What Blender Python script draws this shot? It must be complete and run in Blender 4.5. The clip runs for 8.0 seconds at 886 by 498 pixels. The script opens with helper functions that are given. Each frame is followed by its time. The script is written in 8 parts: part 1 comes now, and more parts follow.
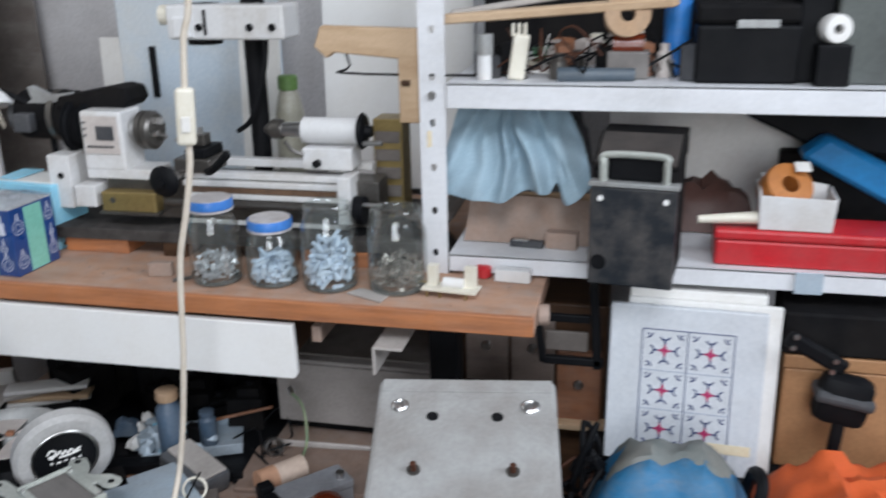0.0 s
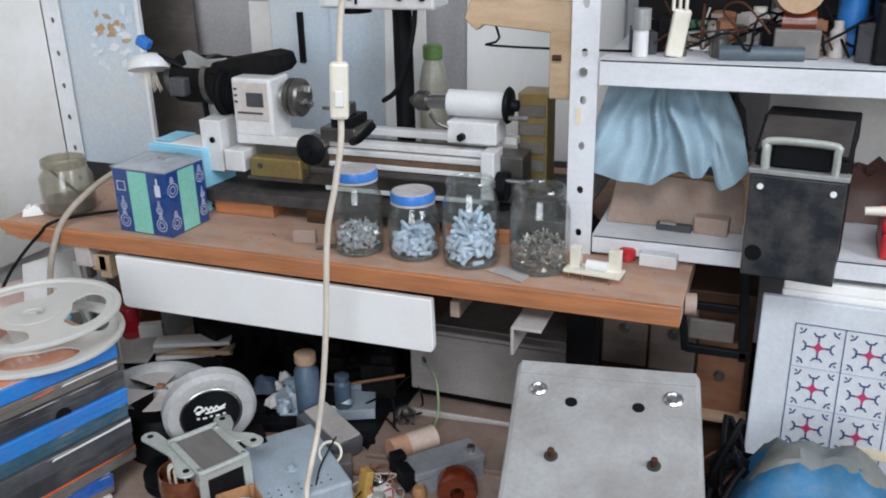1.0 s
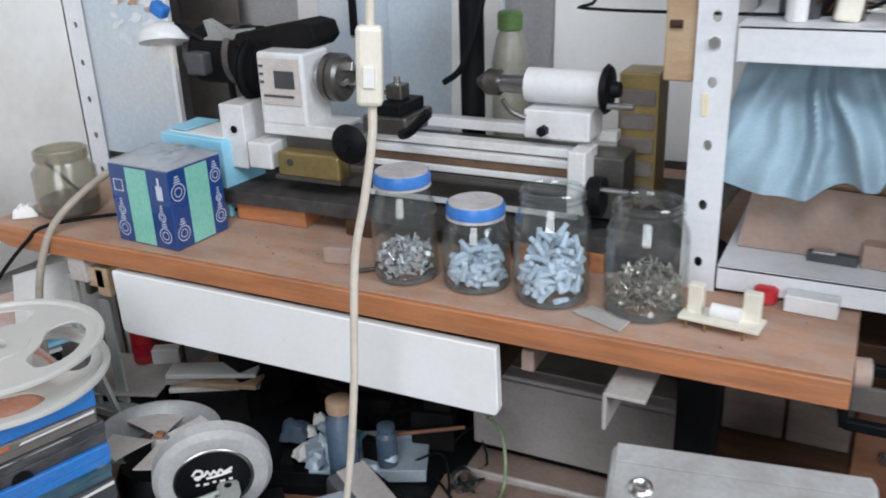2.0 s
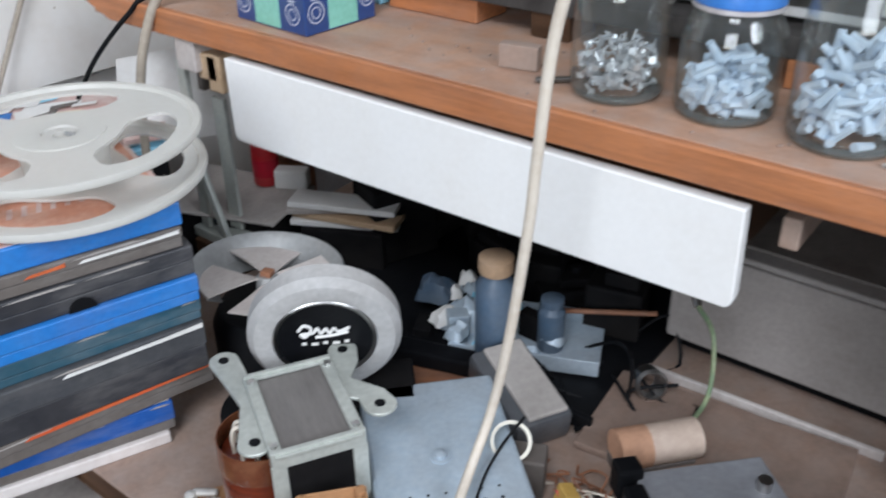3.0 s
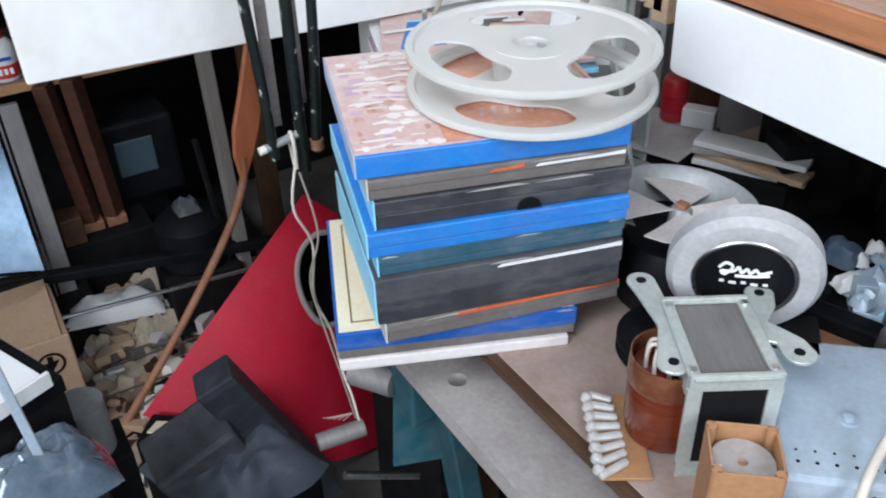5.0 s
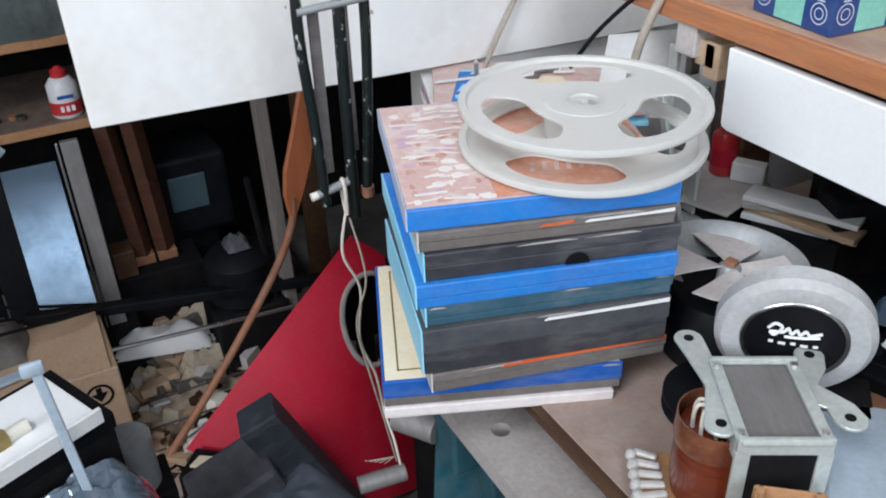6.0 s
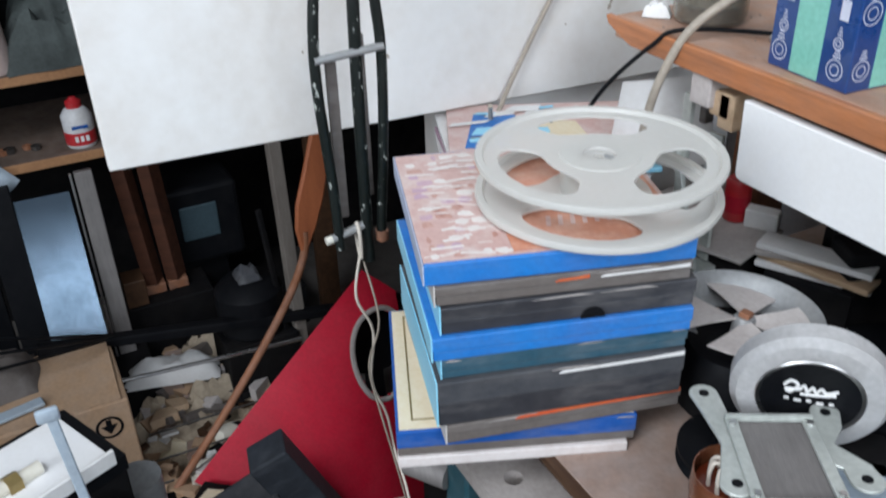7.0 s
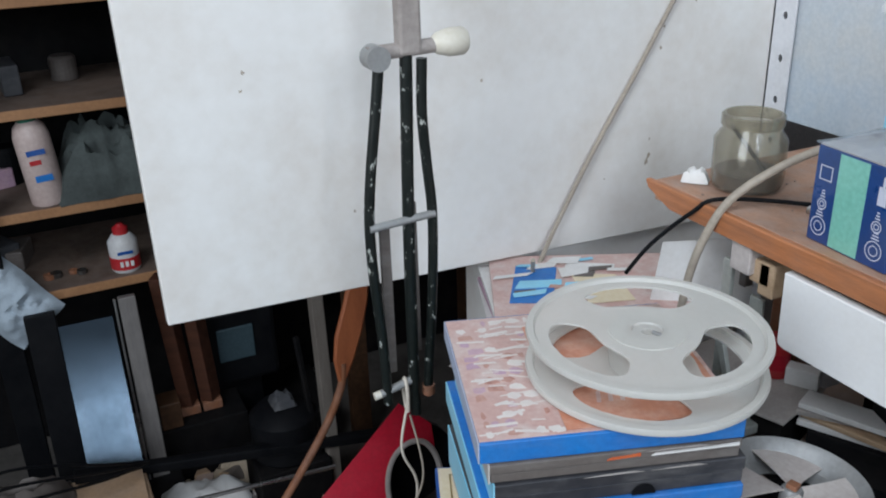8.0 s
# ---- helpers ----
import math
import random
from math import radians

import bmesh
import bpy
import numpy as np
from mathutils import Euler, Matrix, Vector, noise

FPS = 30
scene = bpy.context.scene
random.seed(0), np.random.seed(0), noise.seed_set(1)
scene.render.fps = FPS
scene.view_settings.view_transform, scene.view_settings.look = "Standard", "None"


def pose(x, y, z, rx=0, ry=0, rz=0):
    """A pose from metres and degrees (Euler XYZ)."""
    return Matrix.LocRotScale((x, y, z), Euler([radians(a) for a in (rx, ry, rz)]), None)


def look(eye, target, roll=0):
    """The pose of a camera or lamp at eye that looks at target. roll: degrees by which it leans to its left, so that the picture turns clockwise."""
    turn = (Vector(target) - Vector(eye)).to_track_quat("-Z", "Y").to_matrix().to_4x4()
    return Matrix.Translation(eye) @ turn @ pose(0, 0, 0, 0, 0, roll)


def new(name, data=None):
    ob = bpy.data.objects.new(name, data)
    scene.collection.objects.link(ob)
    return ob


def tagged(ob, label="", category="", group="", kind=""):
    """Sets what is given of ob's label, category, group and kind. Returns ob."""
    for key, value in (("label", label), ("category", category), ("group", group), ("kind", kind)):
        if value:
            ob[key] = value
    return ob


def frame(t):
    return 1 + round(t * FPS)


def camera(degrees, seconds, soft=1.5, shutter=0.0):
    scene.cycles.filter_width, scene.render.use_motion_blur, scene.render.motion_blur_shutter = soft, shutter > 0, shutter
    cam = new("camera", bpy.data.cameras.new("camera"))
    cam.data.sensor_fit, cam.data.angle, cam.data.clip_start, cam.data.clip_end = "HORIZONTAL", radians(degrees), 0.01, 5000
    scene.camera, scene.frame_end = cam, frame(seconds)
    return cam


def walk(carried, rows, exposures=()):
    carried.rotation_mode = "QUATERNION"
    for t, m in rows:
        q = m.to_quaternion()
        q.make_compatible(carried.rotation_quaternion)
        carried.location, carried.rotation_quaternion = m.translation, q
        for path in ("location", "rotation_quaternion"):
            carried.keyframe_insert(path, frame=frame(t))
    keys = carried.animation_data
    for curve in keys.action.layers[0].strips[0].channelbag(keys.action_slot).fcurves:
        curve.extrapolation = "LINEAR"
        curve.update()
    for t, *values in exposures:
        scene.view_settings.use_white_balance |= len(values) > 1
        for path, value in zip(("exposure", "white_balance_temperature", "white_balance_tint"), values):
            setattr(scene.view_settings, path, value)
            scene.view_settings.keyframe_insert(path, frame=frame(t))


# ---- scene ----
cam = camera(53.0, 8.0, soft=1.9, shutter=0.3)
PATH = [
    (0, (0.227, 0.223, 1.295), (-0.194, 2.069, 0.649), -1.1),
    (0.2, (0.195, 0.256, 1.282), (-0.318, 2.06, 0.588), -0.5),
    (0.5, (0.181, 0.246, 1.292), (-0.411, 2.015, 0.569), -0.8),
    (0.8, (0.178, 0.241, 1.31), (-0.465, 1.99, 0.582), -1.0),
    (1, (0.188, 0.237, 1.316), (-0.477, 1.977, 0.586), -1.3),
    (1.2, (0.176, 0.248, 1.313), (-0.492, 1.979, 0.565), -1.2),
    (2.3, (0.065, 0.623, 1.205), (-0.882, 2.199, 0.419), -2.1),
    (2.5, (0.038, 0.664, 1.168), (-0.973, 2.176, 0.336), -1.5),
    (2.8, (-0.033, 0.694, 1.106), (-1.055, 2.133, 0.165), 0.4),
    (3, (-0.057, 0.715, 1.095), (-1.116, 2.073, 0.077), -0.7),
    (3.2, (-0.073, 0.718, 1.083), (-1.187, 2.012, 0.042), -1.0),
    (3.5, (-0.083, 0.702, 1.086), (-1.259, 1.927, 0.03), -1.6),
    (3.8, (-0.087, 0.699, 1.073), (-1.316, 1.858, 0.002), -1.9),
    (4, (-0.096, 0.687, 1.071), (-1.331, 1.812, -0.029), -1.7),
    (4.2, (-0.096, 0.688, 1.053), (-1.366, 1.757, -0.062), -1.9),
    (4.5, (-0.103, 0.647, 1.072), (-1.421, 1.621, -0.075), -1.9),
    (4.8, (-0.098, 0.624, 1.083), (-1.515, 1.495, -0.028), -1.5),
    (5, (-0.111, 0.604, 1.099), (-1.547, 1.44, -0.015), -1.8),
    (5.2, (-0.11, 0.601, 1.101), (-1.576, 1.411, 0.008), -2.1),
    (6.3, (-0.117, 0.599, 1.119), (-1.64, 1.381, 0.085), -1.8),
    (6.5, (-0.119, 0.599, 1.119), (-1.645, 1.383, 0.092), -1.7),
    (6.8, (-0.119, 0.602, 1.13), (-1.659, 1.375, 0.113), -1.9),
    (7, (-0.127, 0.598, 1.142), (-1.674, 1.374, 0.139), -1.7),
    (7.2, (-0.131, 0.59, 1.178), (-1.716, 1.38, 0.249), -1.7),
    (7.3, (-0.13, 0.595, 1.189), (-1.735, 1.377, 0.288), -1.8),
    (7.5, (-0.14, 0.589, 1.21), (-1.765, 1.368, 0.342), -1.5),
    (7.7, (-0.148, 0.576, 1.218), (-1.78, 1.362, 0.37), -1.6),
    (8, (-0.142, 0.575, 1.219), (-1.798, 1.357, 0.414), -1.7),
]
walk(cam, [(t, look(eye, target, roll)) for t, eye, target, roll in PATH],
     exposures=[(0, -0.2, 6500, 10), (1.2, -0.18, 6500, 10), (2.5, -0.05, 6500, 10), (3, 0.07, 6400, 10), (3.5, 0.14, 6300, 10), (4.5, 0.31, 6050, 9), (5.2, 0.34, 6200, 9), (6.5, 0.13, 6350, 10), (7, 0.10, 6300, 9), (7.5, -0.21, 6300, 9), (8, -0.26, 6250, 8)])

# ---- light ----
world = bpy.data.worlds.new("sky")
scene.world = world
world.use_nodes = True
sky = world.node_tree.nodes.new("ShaderNodeTexSky")
sky.sky_type = "NISHITA"
sky.sun_disc = False
sky.sun_elevation, sky.sun_rotation = radians(38), radians(150)
world.node_tree.links.new(sky.outputs[0], world.node_tree.nodes["Background"].inputs[0])
world.node_tree.nodes["Background"].inputs[1].default_value = 0.12


def window_light(name, m, w, h, watts, colour):
    data = bpy.data.lights.new(name, "AREA")
    data.shape, data.size, data.size_y, data.energy, data.color = "RECTANGLE", w, h, watts, colour
    ob = new(name, data)
    ob.matrix_world = m
    return ob


# Roof and east lamps are added without a seen source, to balance brightness.
window_light("added_roof_light", look((0.45, -0.7, 3.06), (0.0, 0.6, 0.5)), 1.35, 0.95, 50, (0.94, 0.99, 1.06))
window_light("daylight_south", look((0.55, -1.88, 1.62), (-0.4, 1.2, 0.75)), 1.5, 1.3, 42, (0.93, 0.99, 1.06))
window_light("added_east_light", look((1.88, 0.55, 2.10), (-1.1, 1.0, 0.85)), 1.1, 1.1, 40, (0.92, 0.99, 1.08))


# ---- materials ----
def mat(name, colour, rough=0.6, metal=0.0, second=None, scale=14.0, amount=0.5, grain=180.0, bump=0.15, dust=0.0, coat=0.0, random_tint=0.0, stretch=(1, 1, 1), spec=0.5, wear=0.0, wear_colour=(0.42, 0.40, 0.38), wear_size=(7, 7, 26), wear_from=0.5):
    """A surface with stains at one scale, grain at a second and a dusty film in the noise of a third."""
    m = bpy.data.materials.new(name)
    m.use_nodes = True
    nt = m.node_tree
    b = nt.nodes["Principled BSDF"]
    N, L = nt.nodes.new, nt.links.new
    tc = N("ShaderNodeTexCoord")
    mp = N("ShaderNodeMapping")
    mp.inputs["Scale"].default_value = stretch
    L(tc.outputs["Object"], mp.inputs[0])
    n1 = N("ShaderNodeTexNoise")
    n1.inputs["Scale"].default_value, n1.inputs["Detail"].default_value, n1.inputs["Roughness"].default_value = scale, 6, 0.62
    L(mp.outputs[0], n1.inputs["Vector"])
    n2 = N("ShaderNodeTexNoise")
    n2.inputs["Scale"].default_value, n2.inputs["Detail"].default_value = grain, 3
    L(mp.outputs[0], n2.inputs["Vector"])
    second = second or tuple(0.55 * c for c in colour)
    mix = N("ShaderNodeMixRGB")
    mix.inputs[1].default_value, mix.inputs[2].default_value = (*colour, 1), (*second, 1)
    ramp = N("ShaderNodeValToRGB")
    ramp.color_ramp.elements[0].position, ramp.color_ramp.elements[1].position = 0.42, 0.72
    ramp.color_ramp.elements[1].color = (amount, amount, amount, 1)
    L(n1.outputs[0], ramp.inputs[0])
    L(ramp.outputs[0], mix.inputs[0])
    g = N("ShaderNodeMixRGB")
    g.blend_type = "OVERLAY"
    g.inputs[0].default_value = 0.22
    L(mix.outputs[0], g.inputs[1])
    L(n2.outputs[0], g.inputs[2])
    out = g.outputs[0]
    if random_tint:
        info = N("ShaderNodeObjectInfo")
        hs = N("ShaderNodeHueSaturation")
        mr = N("ShaderNodeMapRange")
        mr.inputs[3].default_value, mr.inputs[4].default_value = 1 - random_tint, 1 + random_tint
        L(info.outputs["Random"], mr.inputs[0])
        L(mr.outputs[0], hs.inputs["Value"])
        L(out, hs.inputs["Color"])
        out = hs.outputs[0]
    if dust:
        n3 = N("ShaderNodeTexNoise")
        n3.inputs["Scale"].default_value, n3.inputs["Detail"].default_value = 38, 5
        L(tc.outputs["Object"], n3.inputs["Vector"])
        r3 = N("ShaderNodeValToRGB")
        r3.color_ramp.elements[0].position, r3.color_ramp.elements[1].position = 0.3, 0.75
        r3.color_ramp.elements[1].color = (dust, dust, dust, 1)
        L(n3.outputs[0], r3.inputs[0])
        d = N("ShaderNodeMixRGB")
        d.inputs[2].default_value = (0.38, 0.355, 0.335, 1)
        L(r3.outputs[0], d.inputs[0])
        L(out, d.inputs[1])
        out = d.outputs[0]
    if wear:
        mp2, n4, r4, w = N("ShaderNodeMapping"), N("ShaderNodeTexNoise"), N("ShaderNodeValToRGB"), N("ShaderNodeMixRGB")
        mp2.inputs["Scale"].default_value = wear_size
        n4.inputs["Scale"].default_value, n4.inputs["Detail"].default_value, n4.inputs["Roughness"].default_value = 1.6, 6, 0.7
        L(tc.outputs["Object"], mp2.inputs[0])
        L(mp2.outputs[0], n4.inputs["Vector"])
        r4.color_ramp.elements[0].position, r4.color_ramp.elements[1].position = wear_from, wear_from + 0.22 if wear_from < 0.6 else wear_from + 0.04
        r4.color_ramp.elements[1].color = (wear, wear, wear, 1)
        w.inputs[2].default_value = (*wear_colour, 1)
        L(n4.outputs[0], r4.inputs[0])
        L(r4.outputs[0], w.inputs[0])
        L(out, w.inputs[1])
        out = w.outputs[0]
    L(out, b.inputs["Base Color"])
    b.inputs["Metallic"].default_value = metal
    rr = N("ShaderNodeMapRange")
    rr.inputs[3].default_value, rr.inputs[4].default_value = max(0.03, rough - 0.12), min(1, rough + 0.12)
    L(n1.outputs[0], rr.inputs[0])
    L(rr.outputs[0], b.inputs["Roughness"])
    b.inputs["Coat Weight"].default_value = coat
    b.inputs["Specular IOR Level"].default_value = spec
    if bump:
        bp = N("ShaderNodeBump")
        bp.inputs["Strength"].default_value, bp.inputs["Distance"].default_value = bump, 0.002
        L(n2.outputs[0], bp.inputs["Height"])
        L(bp.outputs[0], b.inputs["Normal"])
    return m


def glass(name, tint=(0.97, 0.985, 0.98), rough=0.03, film=0.0, film_colour=(0.5, 0.45, 0.38)):
    """Clear thin glass: it lets light through, mirrors more at a grazing angle, and may carry a film of dust."""
    m = bpy.data.materials.new(name)
    m.use_nodes = True
    nt = m.node_tree
    nt.nodes.remove(nt.nodes["Principled BSDF"])
    N, L = nt.nodes.new, nt.links.new
    clear, gloss, mix, rim = N("ShaderNodeBsdfTransparent"), N("ShaderNodeBsdfGlossy"), N("ShaderNodeMixShader"), N("ShaderNodeLayerWeight")
    clear.inputs[0].default_value = (*tint, 1)
    gloss.inputs["Roughness"].default_value = rough
    power, scale_ = N("ShaderNodeMath"), N("ShaderNodeMath")
    power.operation, scale_.operation = "POWER", "MULTIPLY_ADD"
    power.inputs[1].default_value = 3.0
    scale_.inputs[1].default_value, scale_.inputs[2].default_value = 0.45, 0.05
    rim.inputs[0].default_value = 0.5
    L(rim.outputs["Facing"], power.inputs[0])
    L(power.outputs[0], scale_.inputs[0])
    L(scale_.outputs[0], mix.inputs[0])
    L(clear.outputs[0], mix.inputs[1])
    L(gloss.outputs[0], mix.inputs[2])
    out = mix.outputs[0]
    if film:
        dirt, noise_, ramp, over = N("ShaderNodeBsdfDiffuse"), N("ShaderNodeTexNoise"), N("ShaderNodeMapRange"), N("ShaderNodeMixShader")
        tc = N("ShaderNodeTexCoord")
        L(tc.outputs["Object"], noise_.inputs["Vector"])
        noise_.inputs["Scale"].default_value = 45
        dirt.inputs[0].default_value = (*film_colour, 1)
        ramp.inputs[3].default_value, ramp.inputs[4].default_value = 0.3 * film, 1.6 * film
        L(noise_.outputs[0], ramp.inputs[0])
        L(ramp.outputs[0], over.inputs[0])
        L(out, over.inputs[1])
        L(dirt.outputs[0], over.inputs[2])
        out = over.outputs[0]
    L(out, nt.nodes["Material Output"].inputs[0])
    return m


M_WALL = mat("plaster_wall", (0.72, 0.70, 0.67), 0.85, second=(0.55, 0.51, 0.47), scale=5, amount=0.7, bump=0.3)
M_WALLGREY = mat("grey_plaster", (0.52, 0.51, 0.52), 0.9, second=(0.36, 0.34, 0.34), scale=4, amount=0.8, bump=0.3)
# Walls and ceiling coloured far darker than plaster to cut bounced light.
M_LOWBOUNCE = mat("low_bounce_wall", (0.11, 0.105, 0.10), 0.9, second=(0.06, 0.055, 0.05), scale=4, amount=0.8, bump=0.3)
M_FLOOR = mat("dusty_concrete", (0.12, 0.108, 0.098), 0.9, second=(0.05, 0.045, 0.04), scale=6, amount=0.9, bump=0.4)
M_PANEL = mat("dirty_white_melamine", (0.86, 0.845, 0.815), 0.45, second=(0.60, 0.51, 0.42), scale=6, amount=0.38, bump=0.03, grain=60)
M_DRAWER = mat("white_melamine", (0.86, 0.855, 0.845), 0.4, second=(0.78, 0.75, 0.71), scale=8, amount=0.5, bump=0.03)
M_BENCH = mat("dusty_bench_wood", (0.50, 0.285, 0.185), 0.8, second=(0.30, 0.155, 0.095), scale=10, amount=0.8, bump=0.25, dust=0.45, stretch=(1, 3, 1))
M_EDGE = mat("varnished_orange_wood", (0.48, 0.18, 0.068), 0.55, second=(0.26, 0.095, 0.04), scale=13, amount=0.9, dust=0.06, wear=0.10, bump=0.15, stretch=(0.6, 5, 8), coat=0.1)
M_WOOD = mat("pale_wood", (0.56, 0.40, 0.26), 0.65, second=(0.40, 0.26, 0.15), scale=10, amount=0.8, stretch=(1, 5, 5))
M_WOODRED = mat("reddish_wood", (0.30, 0.12, 0.055), 0.6, second=(0.17, 0.065, 0.03), scale=10, amount=0.9, stretch=(1, 5, 5), dust=0.15)
M_PLY = mat("dusty_brown_board", (0.34, 0.235, 0.185), 0.8, second=(0.22, 0.14, 0.10), scale=9, amount=0.8, dust=0.36, bump=0.2)
M_JAW = mat("dusty_grey_jaw", (0.38, 0.34, 0.315), 0.8, second=(0.25, 0.215, 0.195), scale=11, amount=0.8, bump=0.3)
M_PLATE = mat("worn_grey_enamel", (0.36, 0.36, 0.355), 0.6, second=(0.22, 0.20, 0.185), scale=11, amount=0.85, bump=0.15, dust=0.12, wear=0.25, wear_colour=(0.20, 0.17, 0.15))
# Dark wood, taken lower for boards that stand in shade.
M_DARKWOOD = mat("dark_wood_and_shade", (0.055, 0.028, 0.015), 0.55, second=(0.11, 0.055, 0.028), scale=14, amount=0.7, stretch=(0.6, 6, 6), spec=0.3)
# Reddish wood with the store's shade put into its colour.
M_DIMRED = mat("darkened_reddish_wood", (0.075, 0.027, 0.014), 0.7, second=(0.036, 0.014, 0.008), scale=10, amount=0.8, stretch=(1, 5, 5), spec=0.3)
M_SHELF = mat("white_shelf_enamel", (0.74, 0.75, 0.78), 0.45, second=(0.50, 0.50, 0.51), scale=9, amount=0.45, bump=0.05, wear=0.2)
M_BLUEGREY = mat("pale_blue_sheet_metal", (0.50, 0.58, 0.66), 0.5, second=(0.62, 0.60, 0.56), scale=6, amount=0.7, bump=0.05)
M_GREYBOARD = mat("grey_workbench_board", (0.42, 0.385, 0.36), 0.8, second=(0.28, 0.25, 0.23), scale=11, amount=0.8, bump=0.3, dust=0.2)
# Two blacks below real black: for black parts and stand-ins for deep shade.
M_BLACK = mat("black_paint_and_shade", (0.005, 0.0055, 0.007), 0.5, second=(0.011, 0.011, 0.012), scale=12, amount=0.6, dust=0.008, spec=0.10)
M_DUSTSHADE = mat("dusty_black_and_shade", (0.006, 0.006, 0.007), 0.7, second=(0.014, 0.012, 0.011), scale=12, amount=0.8, dust=0.014, spec=0.08)
M_DARKGREY = mat("dark_grey_plastic", (0.050, 0.053, 0.061), 0.6, second=(0.035, 0.037, 0.04), scale=12, amount=0.6, dust=0.10, spec=0.3, wear=0.1)
M_GREY = mat("grey_metal", (0.34, 0.35, 0.35), 0.45, metal=0.25, second=(0.22, 0.21, 0.20), scale=14, amount=0.7, dust=0.2)
M_STEEL = mat("bright_steel", (0.62, 0.62, 0.62), 0.3, metal=1.0, second=(0.38, 0.35, 0.32), scale=22, amount=0.6, bump=0.05)
M_DARKSTEEL = mat("oily_dark_steel", (0.16, 0.15, 0.14), 0.38, metal=0.8, second=(0.08, 0.07, 0.06), scale=22, amount=0.7, bump=0.05)
M_WHITEPAINT = mat("white_machine_paint", (0.70, 0.70, 0.705), 0.35, second=(0.46, 0.41, 0.35), scale=12, amount=0.6, bump=0.03)
M_CREAM = mat("ivory_plastic", (0.72, 0.68, 0.58), 0.4, second=(0.60, 0.55, 0.45), scale=12, amount=0.5, bump=0.02)
M_CORD = mat("ivory_cord", (0.67, 0.60, 0.51), 0.5, second=(0.54, 0.47, 0.39), scale=20, amount=0.6, bump=0.02)
M_GREYCABLE = mat("grey_cable", (0.40, 0.345, 0.28), 0.55, second=(0.27, 0.225, 0.18), scale=18, amount=0.6, bump=0.02)
M_BLUE = mat("bright_blue_card", (0.010, 0.185, 0.56), 0.5, second=(0.012, 0.09, 0.40), scale=9, amount=0.5, dust=0.08, bump=0.05, wear=0.1)
M_DEEPBLUE = mat("deep_blue_card", (0.004, 0.085, 0.36), 0.5, second=(0.006, 0.055, 0.25), scale=9, amount=0.5, dust=0.03, bump=0.05, wear=0.2)
M_TEALCARD = mat("dark_teal_card", (0.015, 0.075, 0.115), 0.55, second=(0.03, 0.09, 0.13), scale=9, amount=0.6, dust=0.10, bump=0.05, wear=0.16)
M_CYAN = mat("light_cyan_card", (0.28, 0.66, 0.86), 0.5, second=(0.40, 0.70, 0.84), scale=7, amount=0.6, dust=0.15, bump=0.03)
M_BROWNCARD = mat("grey_brown_card", (0.125, 0.105, 0.093), 0.65, second=(0.07, 0.059, 0.054), scale=11, amount=0.6, dust=0.12, bump=0.08, wear=0.2)
M_DARKCARD = mat("dark_slate_card", (0.022, 0.023, 0.029), 0.5, second=(0.045, 0.046, 0.054), scale=11, amount=0.6, dust=0.07, bump=0.05, wear=0.16)
M_PAPER = mat("white_paper", (0.78, 0.77, 0.75), 0.8, second=(0.62, 0.58, 0.53), scale=12, amount=0.5, bump=0.06)
M_YELLOWPAPER = mat("yellowed_paper", (0.78, 0.68, 0.49), 0.8, second=(0.68, 0.55, 0.36), scale=12, amount=0.5, bump=0.06)
M_ORANGE = mat("orange_red_print", (0.62, 0.10, 0.03), 0.6, second=(0.5, 0.16, 0.05), scale=16, amount=0.6)


def milky(name, colour, clear):
    """Milky plastic: part opaque, part glowing through, a little of it clear."""
    m = mat(name, colour, 0.32, second=tuple(0.9 * c for c in colour), scale=12, amount=0.5, bump=0.02)
    nt = m.node_tree
    N, L = nt.nodes.new, nt.links.new
    through_, mix1, clear_, mix2 = N("ShaderNodeBsdfTranslucent"), N("ShaderNodeMixShader"), N("ShaderNodeBsdfTransparent"), N("ShaderNodeMixShader")
    through_.inputs[0].default_value = (*colour, 1)
    mix1.inputs[0].default_value, mix2.inputs[0].default_value = 0.35, clear
    L(nt.nodes["Principled BSDF"].outputs[0], mix1.inputs[1])
    L(through_.outputs[0], mix1.inputs[2])
    L(mix1.outputs[0], mix2.inputs[1])
    L(clear_.outputs[0], mix2.inputs[2])
    L(mix2.outputs[0], nt.nodes["Material Output"].inputs[0])
    return m


M_REEL = milky("milky_plastic", (0.85, 0.84, 0.80), 0.24)
M_RED = mat("red_paint", (0.52, 0.012, 0.02), 0.4, second=(0.36, 0.012, 0.016), scale=9, amount=0.6, dust=0.08, bump=0.04)
M_CRIMSON = mat("crimson_plastic", (0.48, 0.006, 0.028), 0.45, second=(0.37, 0.006, 0.022), scale=6, amount=0.6, dust=0.03, bump=0.03, spec=0.35)
M_TEAL = mat("teal_hammer_paint", (0.008, 0.075, 0.10), 0.45, second=(0.02, 0.05, 0.06), scale=12, amount=0.7, dust=0.12)
M_CARDBOARD = mat("brown_cardboard", (0.42, 0.27, 0.16), 0.85, second=(0.30, 0.19, 0.11), scale=8, amount=0.6, dust=0.2, bump=0.12)
M_RUBBER = mat("grey_tyre_rubber", (0.46, 0.455, 0.45), 0.7, second=(0.32, 0.31, 0.30), scale=18, amount=0.7, bump=0.1, dust=0.2)
M_COPPER = mat("varnished_copper_winding", (0.15, 0.026, 0.009), 0.22, second=(0.07, 0.012, 0.006), scale=20, amount=0.8, stretch=(1, 1, 12), coat=0.35)
